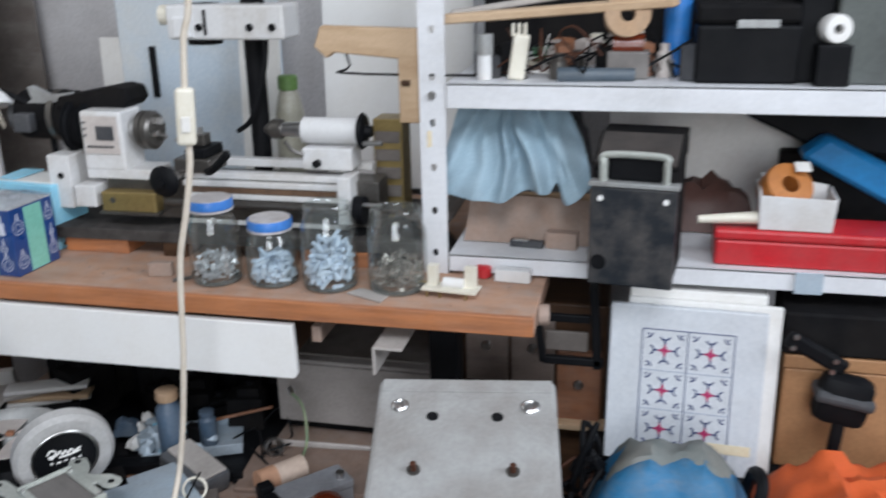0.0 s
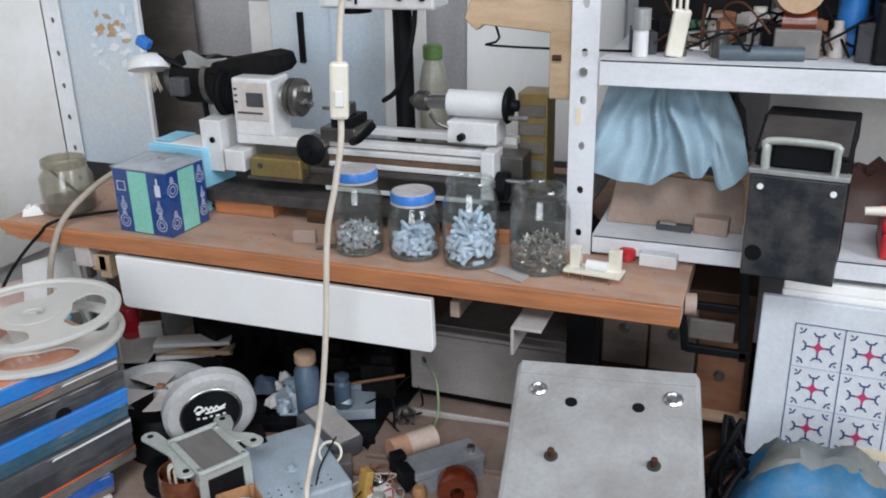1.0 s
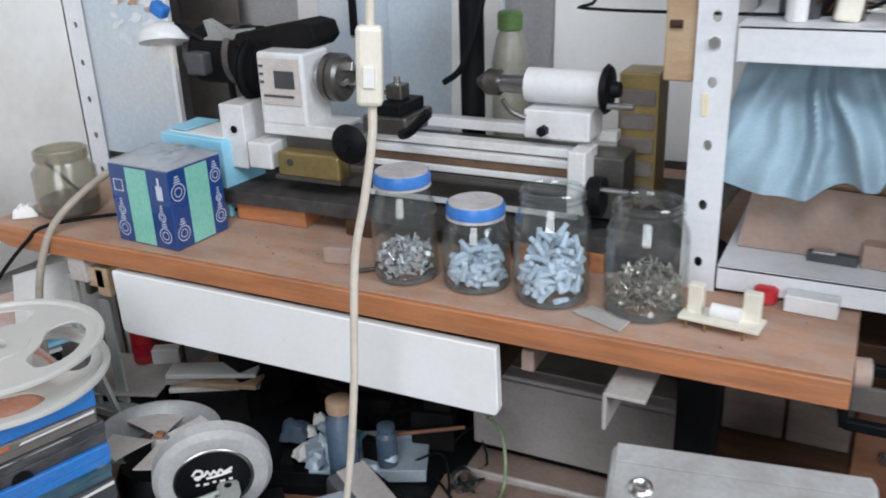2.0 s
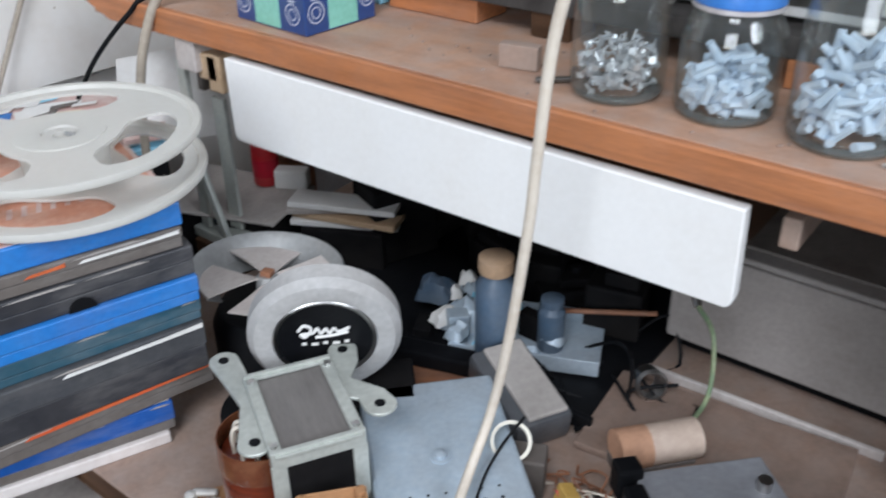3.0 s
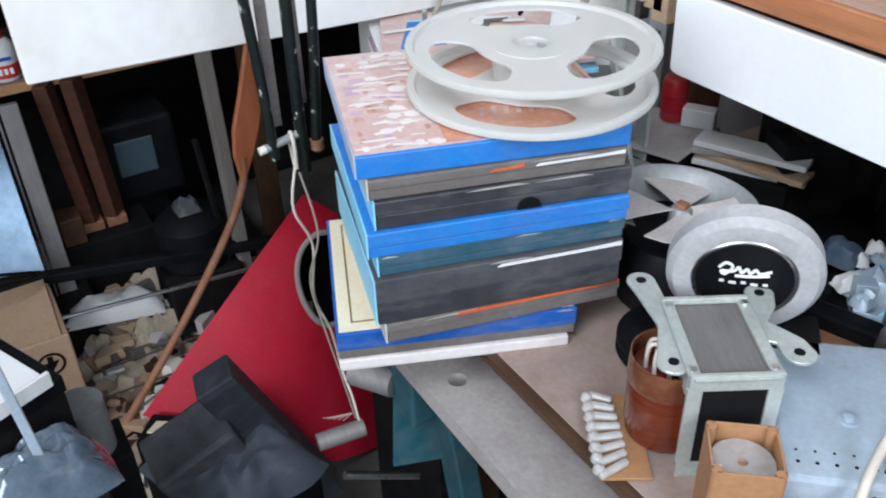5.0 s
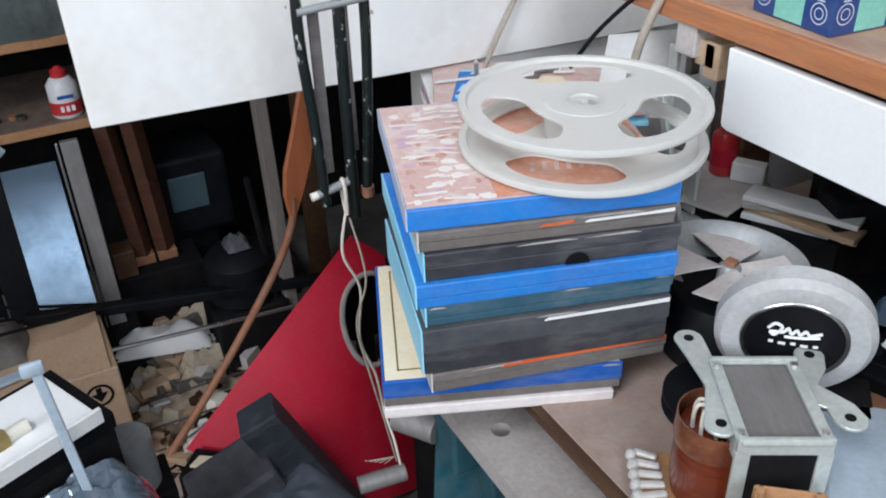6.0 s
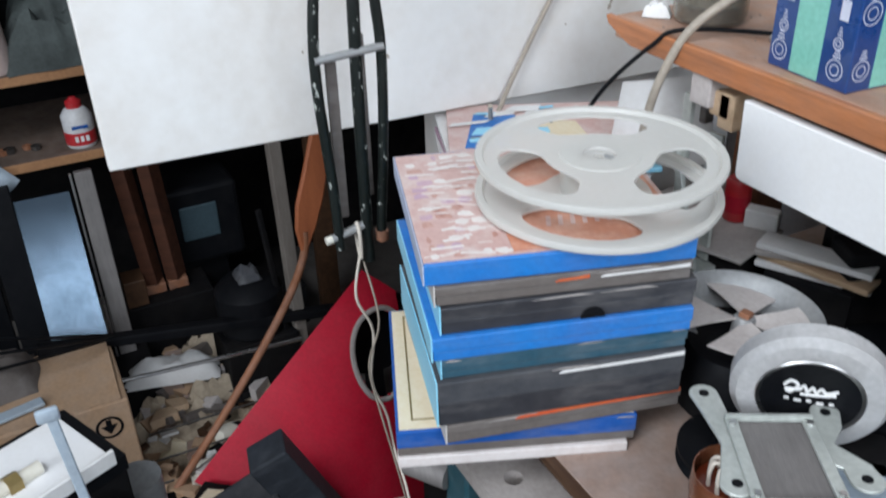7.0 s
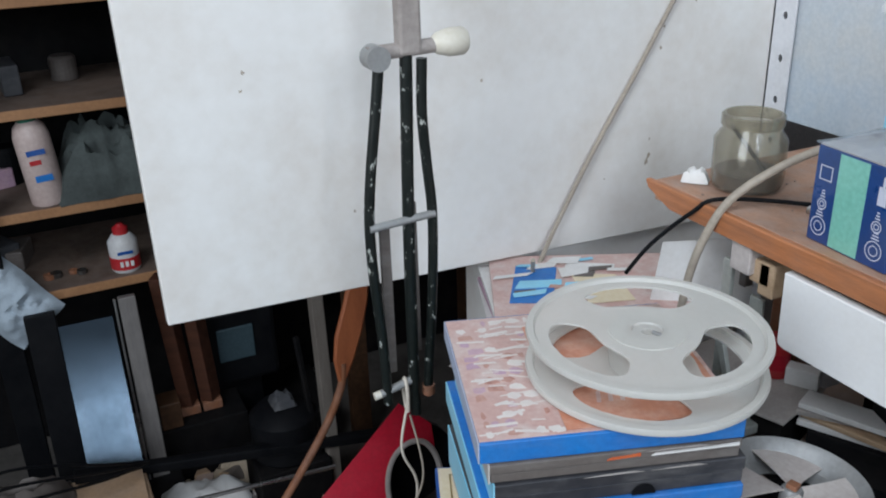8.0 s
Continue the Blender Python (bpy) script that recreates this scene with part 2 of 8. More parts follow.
M_ZINC = mat("grey_green_zinc", (0.50, 0.52, 0.48), 0.36, metal=0.3, second=(0.38, 0.40, 0.37), scale=18, amount=0.7, bump=0.05)
M_LAMINATION = mat("laminated_iron", (0.20, 0.185, 0.175), 0.6, metal=0.3, second=(0.14, 0.125, 0.12), scale=12, amount=0.6, grain=90, stretch=(1, 12, 1), dust=0.2)
M_ALUM = mat("dull_aluminium", (0.49, 0.59, 0.68), 0.42, metal=0.25, second=(0.38, 0.42, 0.46), scale=9, amount=0.7, bump=0.05, dust=0.15)
M_BLUELID = mat("blue_lid_paint", (0.05, 0.20, 0.58), 0.35, second=(0.10, 0.24, 0.55), scale=12, amount=0.4, bump=0.02)
M_LIDTOP = mat("worn_lid_top", (0.58, 0.55, 0.55), 0.5, metal=0.1, second=(0.34, 0.30, 0.29), scale=30, amount=0.8, bump=0.05)
M_GLASS = glass("jar_glass", film=0.025, film_colour=(0.6, 0.6, 0.58))
M_GLASSFOOT = glass("thick_glass_foot", (0.62, 0.68, 0.68), 0.08, 0.22, (0.45, 0.46, 0.45))
M_ZINCSCREW = mat("zinc_screws", (0.78, 0.80, 0.83), 0.32, metal=0.6, second=(0.4, 0.4, 0.42), scale=60, amount=0.6)
M_BLUEPLUG = mat("pale_blue_wall_plugs", (0.56, 0.66, 0.78), 0.5, second=(0.66, 0.72, 0.80), scale=60, amount=0.6)
M_DARKSCREW = mat("dark_mixed_screws", (0.52, 0.49, 0.45), 0.28, metal=0.7, second=(0.16, 0.13, 0.11), scale=60, amount=0.8)
M_CLOTH = mat("pale_blue_cloth", (0.30, 0.42, 0.50), 0.9, second=(0.40, 0.52, 0.60), scale=14, amount=0.7, bump=0.10, grain=500)
M_BRASS = mat("dull_brass", (0.34, 0.25, 0.10), 0.4, metal=0.6, second=(0.22, 0.16, 0.07), scale=22, amount=0.7)
M_AMBER = mat("amber_paper_tape", (0.40, 0.205, 0.095), 0.6, second=(0.30, 0.145, 0.065), scale=18, amount=0.6)


# ---- mesh tools ----
def thing(name, at, label, category, rz=0.0, group="", kind="", rx=0.0, ry=0.0):
    ob = new(name)
    ob.empty_display_size = 0.03
    ob.matrix_world = pose(*at, rx, ry, rz)
    return tagged(ob, label, category, group, kind)


def part(name, bm, material, parent=None, label="", smooth=False):
    me = bpy.data.meshes.new(name)
    bmesh.ops.recalc_face_normals(bm, faces=bm.faces)
    bm.to_mesh(me)
    bm.free()
    me.materials.append(material)
    if smooth:
        me.polygons.foreach_set("use_smooth", [True] * len(me.polygons))
        me.set_sharp_from_angle(angle=radians(38))
    ob = new(name, me)
    if parent:
        ob.parent = parent
    if label:
        ob["label"] = label
    return ob


def solo(name, bm, material, label, category, m=None, smooth=False, group="", kind=""):
    """A thing of one mesh."""
    ob = part(name, bm, material, None, "", smooth)
    if m is not None:
        ob.matrix_world = m
    return tagged(ob, label, category, group, kind)


def start():
    return bmesh.new()


def add_box(bm, c, s, bevel=0.0, r=(0, 0, 0), taper=1.0):
    """A box at centre c of size s, turned by r degrees; taper narrows its top."""
    made = bmesh.ops.create_cube(bm, size=1)["verts"]
    for v in made:
        k = taper if v.co.z > 0 else 1.0
        v.co = Vector((v.co.x * s[0] * k, v.co.y * s[1] * k, v.co.z * s[2]))
    if bevel:
        edges = list({e for v in made for e in v.link_edges})
        made = list({v for f in bmesh.ops.bevel(bm, geom=edges, offset=bevel, segments=2, affect="EDGES", profile=0.5)["faces"] for v in f.verts} | {v for v in made if v.is_valid})
    bmesh.ops.transform(bm, matrix=pose(*c, *r), verts=made)
    return bm


def box(c, s, bevel=0.002, r=(0, 0, 0), taper=1.0):
    return add_box(start(), c, s, bevel, r, taper)


def add_cyl(bm, a, b, r1, r2=None, seg=20, caps=True):
    """A cylinder or cone from a to b."""
    a, b = Vector(a), Vector(b)
    d = b - a
    m = Matrix.Translation((a + b) / 2) @ d.to_track_quat("Z", "Y").to_matrix().to_4x4()
    bmesh.ops.create_cone(bm, cap_ends=caps, segments=seg, radius1=r1, radius2=r1 if r2 is None else r2, depth=d.length, matrix=m)
    return bm


def cyl(a, b, r1, r2=None, seg=20):
    return add_cyl(start(), a, b, r1, r2, seg)


def add_turned(bm, profile, m=None, seg=32, close=False):
    """A profile of (radius, height) turned round z."""
    rings = []
    for r, z in profile:
        rings.append([bm.verts.new((max(r, 1e-5) * math.cos(2 * math.pi * k / seg), max(r, 1e-5) * math.sin(2 * math.pi * k / seg), z)) for k in range(seg)])
    pairs = list(zip(rings, rings[1:])) + ([(rings[-1], rings[0])] if close else [])
    for a, b in pairs:
        for k in range(seg):
            bm.faces.new((a[k], a[(k + 1) % seg], b[(k + 1) % seg], b[k]))
    if not close:
        for ring in (rings[0], rings[-1]):
            bm.faces.new(ring)
    if m is not None:
        bmesh.ops.transform(bm, matrix=m, verts=[v for ring in rings for v in ring])
    return bm


def turned(profile, m=None, seg=32, close=False):
    return add_turned(start(), profile, m, seg, close)


def smooth_path(points, steps=6):
    pts = [Vector(p) for p in points]
    out = []
    for i in range(len(pts) - 1):
        p0, p1, p2, p3 = pts[max(i - 1, 0)], pts[i], pts[i + 1], pts[min(i + 2, len(pts) - 1)]
        for s in range(steps):
            t = s / steps
            out.append(0.5 * (2 * p1 + (p2 - p0) * t + (2 * p0 - 5 * p1 + 4 * p2 - p3) * t * t + (3 * p1 - p0 - 3 * p2 + p3) * t ** 3))
    return out + [pts[-1]]


def add_tube(bm, points, radius, seg=8, steps=6, flat=1.0):
    """A round or flattened tube along a smooth path."""
    pts = smooth_path(points, steps) if steps > 1 else [Vector(p) for p in points]
    rings, side = [], None
    for i, p in enumerate(pts):
        d = (pts[min(i + 1, len(pts) - 1)] - pts[max(i - 1, 0)]).normalized()
        if side is None:
            side = d.orthogonal().normalized()
        side = (side - d * side.dot(d)).normalized()
        up = d.cross(side)
        rings.append([bm.verts.new(p + radius * (math.cos(2 * math.pi * k / seg) * side + flat * math.sin(2 * math.pi * k / seg) * up)) for k in range(seg)])
    for a, b in zip(rings, rings[1:]):
        for k in range(seg):
            bm.faces.new((a[k], a[(k + 1) % seg], b[(k + 1) % seg], b[k]))
    bm.faces.new(rings[0])
    bm.faces.new(rings[-1])
    return bm


def tube(points, radius, seg=8, steps=6, flat=1.0):
    return add_tube(start(), points, radius, seg, steps, flat)


def add_prism(bm, outline, thick, m=None, bevel=0.0):
    """A flat outline of (x, y), thick along z from 0."""
    vs = [bm.verts.new((x, y, 0)) for x, y in outline]
    f = bm.faces.new(vs)
    top = bmesh.ops.extrude_face_region(bm, geom=[f])["geom"]
    tv = [g for g in top if isinstance(g, bmesh.types.BMVert)]
    bmesh.ops.translate(bm, verts=tv, vec=(0, 0, thick))
    every = vs + tv
    if bevel:
        edges = list({e for v in every for e in v.link_edges})
        res = bmesh.ops.bevel(bm, geom=edges, offset=bevel, segments=1, affect="EDGES")
        every = list({v for g in res["faces"] for v in g.verts} | {v for v in every if v.is_valid})
    if m is not None:
        bmesh.ops.transform(bm, matrix=m, verts=every)
    return bm


def prism(outline, thick, m=None, bevel=0.0):
    return add_prism(start(), outline, thick, m, bevel)


def arc(cx, cy, r, a0, a1, n=10):
    return [(cx + r * math.cos(radians(a0 + (a1 - a0) * k / n)), cy + r * math.sin(radians(a0 + (a1 - a0) * k / n))) for k in range(n + 1)]


def crumpled(w, d, h, seed, cell=0.012, rough=1.0, fold=2.5):
    """A crumpled sheet over a hump, in folds."""
    rnd = random.Random(seed)
    ox, oy = rnd.random() * 50, rnd.random() * 50
    nx, ny = max(6, int(w / cell)), max(6, int(d / cell))
    bm = start()
    grid = []
    for i in range(nx + 1):
        row = []
        for j in range(ny + 1):
            u, v = i / nx - 0.5, j / ny - 0.5
            hump = max(0.0, 1 - (2 * u) ** 4) * max(0.0, 1 - (2 * v) ** 4)
            n = noise.noise((u * fold * 2 + ox, v * fold + oy, seed)) + 0.5 * noise.noise((u * fold * 5 + ox, v * fold * 3 + oy, seed + 9))
            ridge = 1 - abs(noise.noise((u * fold * 3 + oy, v * fold * 1.5 + ox, seed + 4))) * 2
            edge = 1 + 0.14 * noise.noise((math.atan2(v, u + 1e-6) * 1.4, seed, ox))
            row.append(bm.verts.new((u * w * edge, v * d * edge, hump * h * (0.62 + 0.38 * rough * n + 0.22 * rough * ridge))))
        grid.append(row)
    for i in range(nx):
        for j in range(ny):
            bm.faces.new((grid[i][j], grid[i + 1][j], grid[i + 1][j + 1], grid[i][j + 1]))
    bmesh.ops.recalc_face_normals(bm, faces=bm.faces)
    bmesh.ops.solidify(bm, geom=list(bm.faces), thickness=0.0015)
    return bm


# ---- the room ----
def slab(name, c, s, material, label):
    return solo(name, box(c, s, 0.0), material, label, name.split("_")[0], kind="structure")


FZ = -0.336
slab("floor", (-0.39, 0.0, FZ - 0.05), (4.9, 4.4, 0.1), M_FLOOR, "dusty dark concrete workshop floor")
slab("wall_north", (-0.39, 1.95, (3.1 + FZ) / 2), (4.9, 0.12, 3.1 - FZ), M_WALLGREY, "grey plaster wall behind the shelving")
slab("wall_west", (-2.78, 0.0, (3.1 + FZ) / 2), (0.12, 3.78, 3.1 - FZ), M_LOWBOUNCE, "plaster wall behind the left shelving, darkened to cut bounce")


def ceiling_with_rooflight(x0, x1, y0, y1):
    """An unseen plastered ceiling with one added rectangular rooflight opening cut through it."""
    bm = start()
    for a, b, c, d in ((-2.84, x0, -2.2, 2.2), (x1, 2.06, -2.2, 2.2), (x0, x1, -2.2, y0), (x0, x1, y1, 2.2)):
        add_box(bm, ((a + b) / 2, (c + d) / 2, 3.16), (b - a, d - c, 0.12))
    solo("ceiling", bm, M_LOWBOUNCE, "unseen plastered ceiling with an added rooflight, darkened to cut bounce", "ceiling", kind="structure")


ceiling_with_rooflight(-0.35, 1.25, -1.3, -0.1)


def wall_with_window(name, axis, at, lo, hi, w0, w1, z0, z1, label):
    """A wall along x or y with one opening cut through it."""
    bm = start()
    for a, b, c, d in ((lo, w0, FZ, 3.1), (w1, hi, FZ, 3.1), (w0, w1, FZ, z0), (w0, w1, z1, 3.1)):
        if b - a > 0.01 and d - c > 0.01:
            centre, size = (a + b) / 2, b - a
            if axis == "x":
                add_box(bm, (centre, at, (c + d) / 2), (size, 0.12, d - c))
            else:
                add_box(bm, (at, centre, (c + d) / 2), (0.12, size, d - c))
    solo(name, bm, M_LOWBOUNCE, label, "wall", kind="structure")


# Unseen walls; their low colour keeps the shadows deep.
wall_with_window("wall_south", "x", -2.0, -2.84, 2.06, -0.3, 1.4, 0.9, 2.35, "unseen wall with a wide window opening, darkened to cut bounce")
wall_with_window("wall_east", "y", 2.0, -1.94, 1.89, -0.1, 1.2, 1.45, 2.75, "unseen wall with an added window opening, darkened to cut bounce")


# ---- the bench ----
bench = thing("workbench", (0, 0, 0), "wooden workbench with a varnished orange front edge", "workbench")
part("benchtop", prism([(-0.964, 1.256), (0.108, 1.256), (0.108, 1.435), (-0.03, 1.435), (-0.03, 1.80), (-0.964, 1.80)], 0.026, pose(0, 0, 0.824), 0.001), M_BENCH, bench, "dusty brown worn top")
part("front_edge", prism([(-0.925, 0.824), (0.108, 0.824), (0.108, 0.8505), (-0.973, 0.8505), (-0.967, 0.840)], 0.009, pose(0, 1.2555, 0, 90, 0, 0), 0.0015), M_EDGE, bench, "orange varnished edge strip")
part("end_block", cyl((0.108, 1.300, 0.834), (0.122, 1.302, 0.834), 0.014, seg=18), M_PLY, bench, "worn round plug", True)
for x, y in ((-0.86, 1.42), (-0.86, 1.76), (-0.14, 1.76)):
    part("leg", box((x, y, (0.824 + FZ) / 2), (0.05, 0.05, 0.824 - FZ), 0.003), M_WOODRED, bench)
part("rear_rail", box((-0.5, 1.77, 0.79), (0.8, 0.03, 0.06), 0.002), M_WOODRED, bench)

drawer = thing("drawer", (0, 0, 0), "white melamine drawer front hanging under the bench", "drawer")
part("front", prism([(-0.737, 0.739), (-0.739, 0.818), (-0.217, 0.816), (-0.215, 0.745), (-0.2165, 0.739), (-0.220, 0.7365), (-0.728, 0.7325), (-0.735, 0.7345)], 0.012, pose(0, 1.258, 0, 90, 0, 0), 0.0012), M_DRAWER, drawer)
part("drawer_box", box((-0.48, 1.40, 0.785), (0.50, 0.28, 0.06), 0.002), M_DARKWOOD, drawer)
part("rail", box((-0.192, 1.41, 0.795), (0.014, 0.28, 0.024), 0.002), M_PLY, drawer, "pale wooden runner")
part("rail", box((-0.775, 1.40, 0.79), (0.022, 0.28, 0.04), 0.002), M_WOOD, drawer, "pale wooden runner")


# ---- slotted-angle shelving over the bench ----
def slotted_post(name, parent, x, y, z0, z1, ax, ay, w=0.036):
    """An angle post with its row of bolt holes cut through the front face."""
    bm = start()
    hole, pitch, t = 0.0045, 0.062, 0.002
    n = int((z1 - z0) / pitch)
    for k in range(n):
        c = z0 + (k + 0.5) * pitch
        a = [(-w / 2, -pitch / 2), (w / 2, -pitch / 2), (w / 2, pitch / 2), (-w / 2, pitch / 2)]
        outer = [bm.verts.new((ax * (u + w / 2), -ay * 0.0, v + c)) for u, v in a]
        ring = [bm.verts.new((ax * (w / 2 + hole * math.cos(q * math.pi / 4 + math.pi / 8 + math.pi)), 0, c + 1.3 * hole * math.sin(q * math.pi / 4 + math.pi / 8 + math.pi))) for q in range(8)]
        for q in range(4):
            bm.faces.new((outer[q], ring[2 * q], ring[(2 * q + 1) % 8]))
            bm.faces.new((outer[q], ring[(2 * q + 1) % 8], ring[(2 * q + 2) % 8], outer[(q + 1) % 4]))
    bmesh.ops.remove_doubles(bm, verts=bm.verts, dist=1e-5)
    bmesh.ops.recalc_face_normals(bm, faces=bm.faces)
    bmesh.ops.solidify(bm, geom=list(bm.faces), thickness=t)
    add_box(bm, (0.001 * ax, ay * w / 2, (z0 + z1) / 2), (t, w, z1 - z0))
    bmesh.ops.translate(bm, verts=bm.verts, vec=(x, y, 0))
    return part(name, bm, M_SHELF, parent)


unit = thing("shelving_unit", (0, 0, 0), "white slotted-angle metal shelving unit full of clutter", "shelf")
slotted_post("post", unit, -0.068, 1.392, 0.85, 2.2, 1, 1)
slotted_post("post", unit, 0.66, 1.392, FZ, 2.2, -1, 1)
slotted_post("post", unit, -0.068, 1.82, 0.85, 2.2, 1, -1)
slotted_post("post", unit, 0.66, 1.82, FZ, 2.2, -1, -1)


def shelf_tray(parent, z, lip, x0=-0.03, x1=0.66, y0=1.388, y1=1.82):
    bm = start()
    add_box(bm, ((x0 + x1) / 2, (y0 + y1) / 2, z - 0.0015), (x1 - x0, y1 - y0, 0.003))
    add_box(bm, ((x0 + x1) / 2, y0 + 0.0015, z - lip / 2), (x1 - x0, 0.003, lip), 0.001)
    add_box(bm, ((x0 + x1) / 2, y1 - 0.0015, z - lip / 2), (x1 - x0, 0.003, lip), 0.001)
    add_box(bm, ((x0 + x1) / 2, y0 + 0.010, z - lip + 0.001), (x1 - x0, 0.018, 0.002))
    return part("shelf", bm, M_SHELF, parent)


shelf_tray(unit, 0.881, 0.026)
shelf_tray(unit, 1.122, 0.034)
part("gusset", prism([(0, 0), (0.06, 0), (0.06, 0.05), (0, 0.09)], 0.002, pose(-0.066, 1.394, 1.04, 90, 0, 90)), M_SHELF, unit, "pale plate with a yellow mark")
part("sticker", box((-0.055, 1.3895, 1.045), (0.006, 0.001, 0.022), 0.0), M_YELLOWPAPER, unit, "small yellow sticker")
part("bolt", cyl((-0.05, 1.386, 1.105), (-0.05, 1.394, 1.105), 0.006, seg=6), M_STEEL, unit)
part("lip_plate", box((0.452, 1.3845, 0.868), (0.035, 0.002, 0.03), 0.0005), M_ALUM, unit)

left_unit = thing("shelving_unit", (0, 0, 0), "slotted-angle shelving frame with a pale blue sheet side", "shelf")
slotted_post("post", left_unit, -1.13, 1.594, FZ, 2.2, 1, 1, 0.04)
slotted_post("post", left_unit, -0.62, 1.86, 0.85, 2.2, -1, -1, 0.04)
part("side_sheet", box((-1.007, 1.60, 1.42), (0.178, 0.004, 1.15), 0.001), M_BLUEGREY, left_unit, "pale blue sheet with tape stains")
part("sheet_edge", box((-0.915, 1.598, 1.42), (0.008, 0.010, 1.15), 0.001), M_SHELF, left_unit)
part("inner_sheet", box((-1.04, 1.84, 1.5), (0.14, 0.004, 1.3), 0.001), M_BROWNCARD, left_unit, "brown hardboard back sheet")

M_TAPESTAIN = mat("brown_tape_residue", (0.40, 0.25, 0.13), 0.7, second=(0.56, 0.52, 0.48), scale=34, amount=0.9, bump=0.1)
M_GLUESMEAR = mat("pale_glue_smear", (0.70, 0.72, 0.74), 0.6, second=(0.50, 0.58, 0.66), scale=26, amount=0.8, bump=0.1)
rnd = random.Random(27)
for k in range(26):
    brown = k < 12
    cx, cz = (rnd.gauss(-0.985, 0.026), rnd.gauss(1.118, 0.016)) if brown else (rnd.gauss(-0.975, 0.030), rnd.gauss(1.072, 0.030))
    cx = min(max(cx, -1.075), -0.935)
    a, b = (rnd.uniform(0.004, 0.014), rnd.uniform(0.003, 0.009)) if brown else (rnd.uniform(0.006, 0.018), rnd.uniform(0.003, 0.010))
    ring = [(a * rnd.uniform(0.5, 1.2) * math.cos(q * math.pi / 5), b * rnd.uniform(0.4, 1.4) * math.sin(q * math.pi / 5)) for q in range(10)]
    part("tape_stain" if brown else "glue_smear", prism(ring, 0.0003, pose(cx, 1.5975 - 0.00002 * k, cz, 90, rnd.uniform(-30, 30), 0)), M_TAPESTAIN if brown else M_GLUESMEAR, left_unit)

# ---- the white hanging board on the left ----
panel = thing("hanging_board", (0, 0, 0), "large dirty white melamine board hanging upright", "board")
part("board", prism([(0.677, 0.716), (1.592, 0.688), (1.592, 2.1), (0.664, 2.1)], 0.016, pose(-1.148, 0, 0, 90, 0, 90), 0.0015), M_PANEL, panel)

solo("plaster_pier", box((0, 0, 0.55), (0.12, 0.46, 1.10), 0.004), M_PANEL, "pale plastered pier beside the bench end", "pier", pose(-1.2105, 1.375, FZ), kind="structure")
M_STAIN = mat("brown_grime", (0.46, 0.40, 0.33), 0.8, second=(0.34, 0.28, 0.22), scale=40, amount=0.8, bump=0.05)
rnd = random.Random(19)
for k in range(22):
    y_, z_ = rnd.uniform(0.70, 1.50), rnd.uniform(0.74, 1.25)
    if k > 9:
        y_, z_ = rnd.gauss(1.385, 0.02), rnd.uniform(0.80, 1.22)
    r_ = rnd.uniform(0.0012, 0.0034)
    part("grime_spot", prism([(r_ * rnd.uniform(0.5, 1.3) * math.cos(q * math.pi / 5), r_ * rnd.uniform(0.4, 1.8) * math.sin(q * math.pi / 5)) for q in range(10)], 0.0003, pose(-1.1321, y_, z_, 90, 0, 90)), M_STAIN, panel)

# ---- low table and folding work stand ----
table = thing("low_table", (0, 0, 0), "low brown board table under the bench", "table")
TZ = 0.535
part("tabletop", prism([(-0.86, 0.977), (0.0, 0.977), (0.0, 1.75), (-0.86, 1.75)], 0.016, pose(0, 0, TZ - 0.016), 0.001), M_PLY, table, "dusty brown fibreboard top")
part("front_moulding", prism([(0, 0), (0.007, 0.001), (0.009, 0.006), (0.006, 0.009), (0.009, 0.014), (0, 0.0155)], 0.86, pose(0, 0.977, TZ - 0.016, 90, 0, -90) @ pose(0, 0, 0), 0.0), M_DARKWOOD, table, "dark brown moulded edge")
for x, y in ((-0.80, 1.05), (-0.80, 1.68), (-0.06, 1.05), (-0.06, 1.68)):
    part("leg", box((x, y, (0.519 + FZ) / 2), (0.04, 0.04, 0.519 - FZ), 0.003), M_DARKWOOD, table)

stand = thing("folding_work_stand", (0, 0, 0), "teal folding work stand with a grey drilled jaw board", "work stand")
JZ = 0.463


def holed_board(x0, x1, y0, y1, z, t, holes, r):
    """A board with round dog holes cut through it."""
    bm = start()
    xs = sorted({x0, x1, *[h[0] - 2 * r for h in holes], *[h[0] + 2 * r for h in holes]})
    ys = sorted({y0, y1, *[h[1] - 2 * r for h in holes], *[h[1] + 2 * r for h in holes]})
    for xa, xb in zip(xs, xs[1:]):
        for ya, yb in zip(ys, ys[1:]):
            inside = [h for h in holes if xa < h[0] < xb and ya < h[1] < yb]
            o = [bm.verts.new(p) for p in ((xa, ya, z), (xb, ya, z), (xb, yb, z), (xa, yb, z))]
            if not inside:
                bm.faces.new(o)
                continue
            hx, hy = inside[0]
            ring = [bm.verts.new((hx + r * math.cos(math.pi * (q / 8 + 1.25)), hy + r * math.sin(math.pi * (q / 8 + 1.25)), z)) for q in range(16)]
            for q in range(4):
                for k in range(4):
                    bm.faces.new((o[q], ring[(4 * q + k - 2) % 16], ring[(4 * q + k - 1) % 16]))
                bm.faces.new((o[q], ring[(4 * q + 2) % 16], o[(q + 1) % 4]))
    bmesh.ops.remove_doubles(bm, verts=bm.verts, dist=1e-5)
    bmesh.ops.recalc_face_normals(bm, faces=bm.faces)
    bmesh.ops.solidify(bm, geom=list(bm.faces), thickness=t)
    return bm


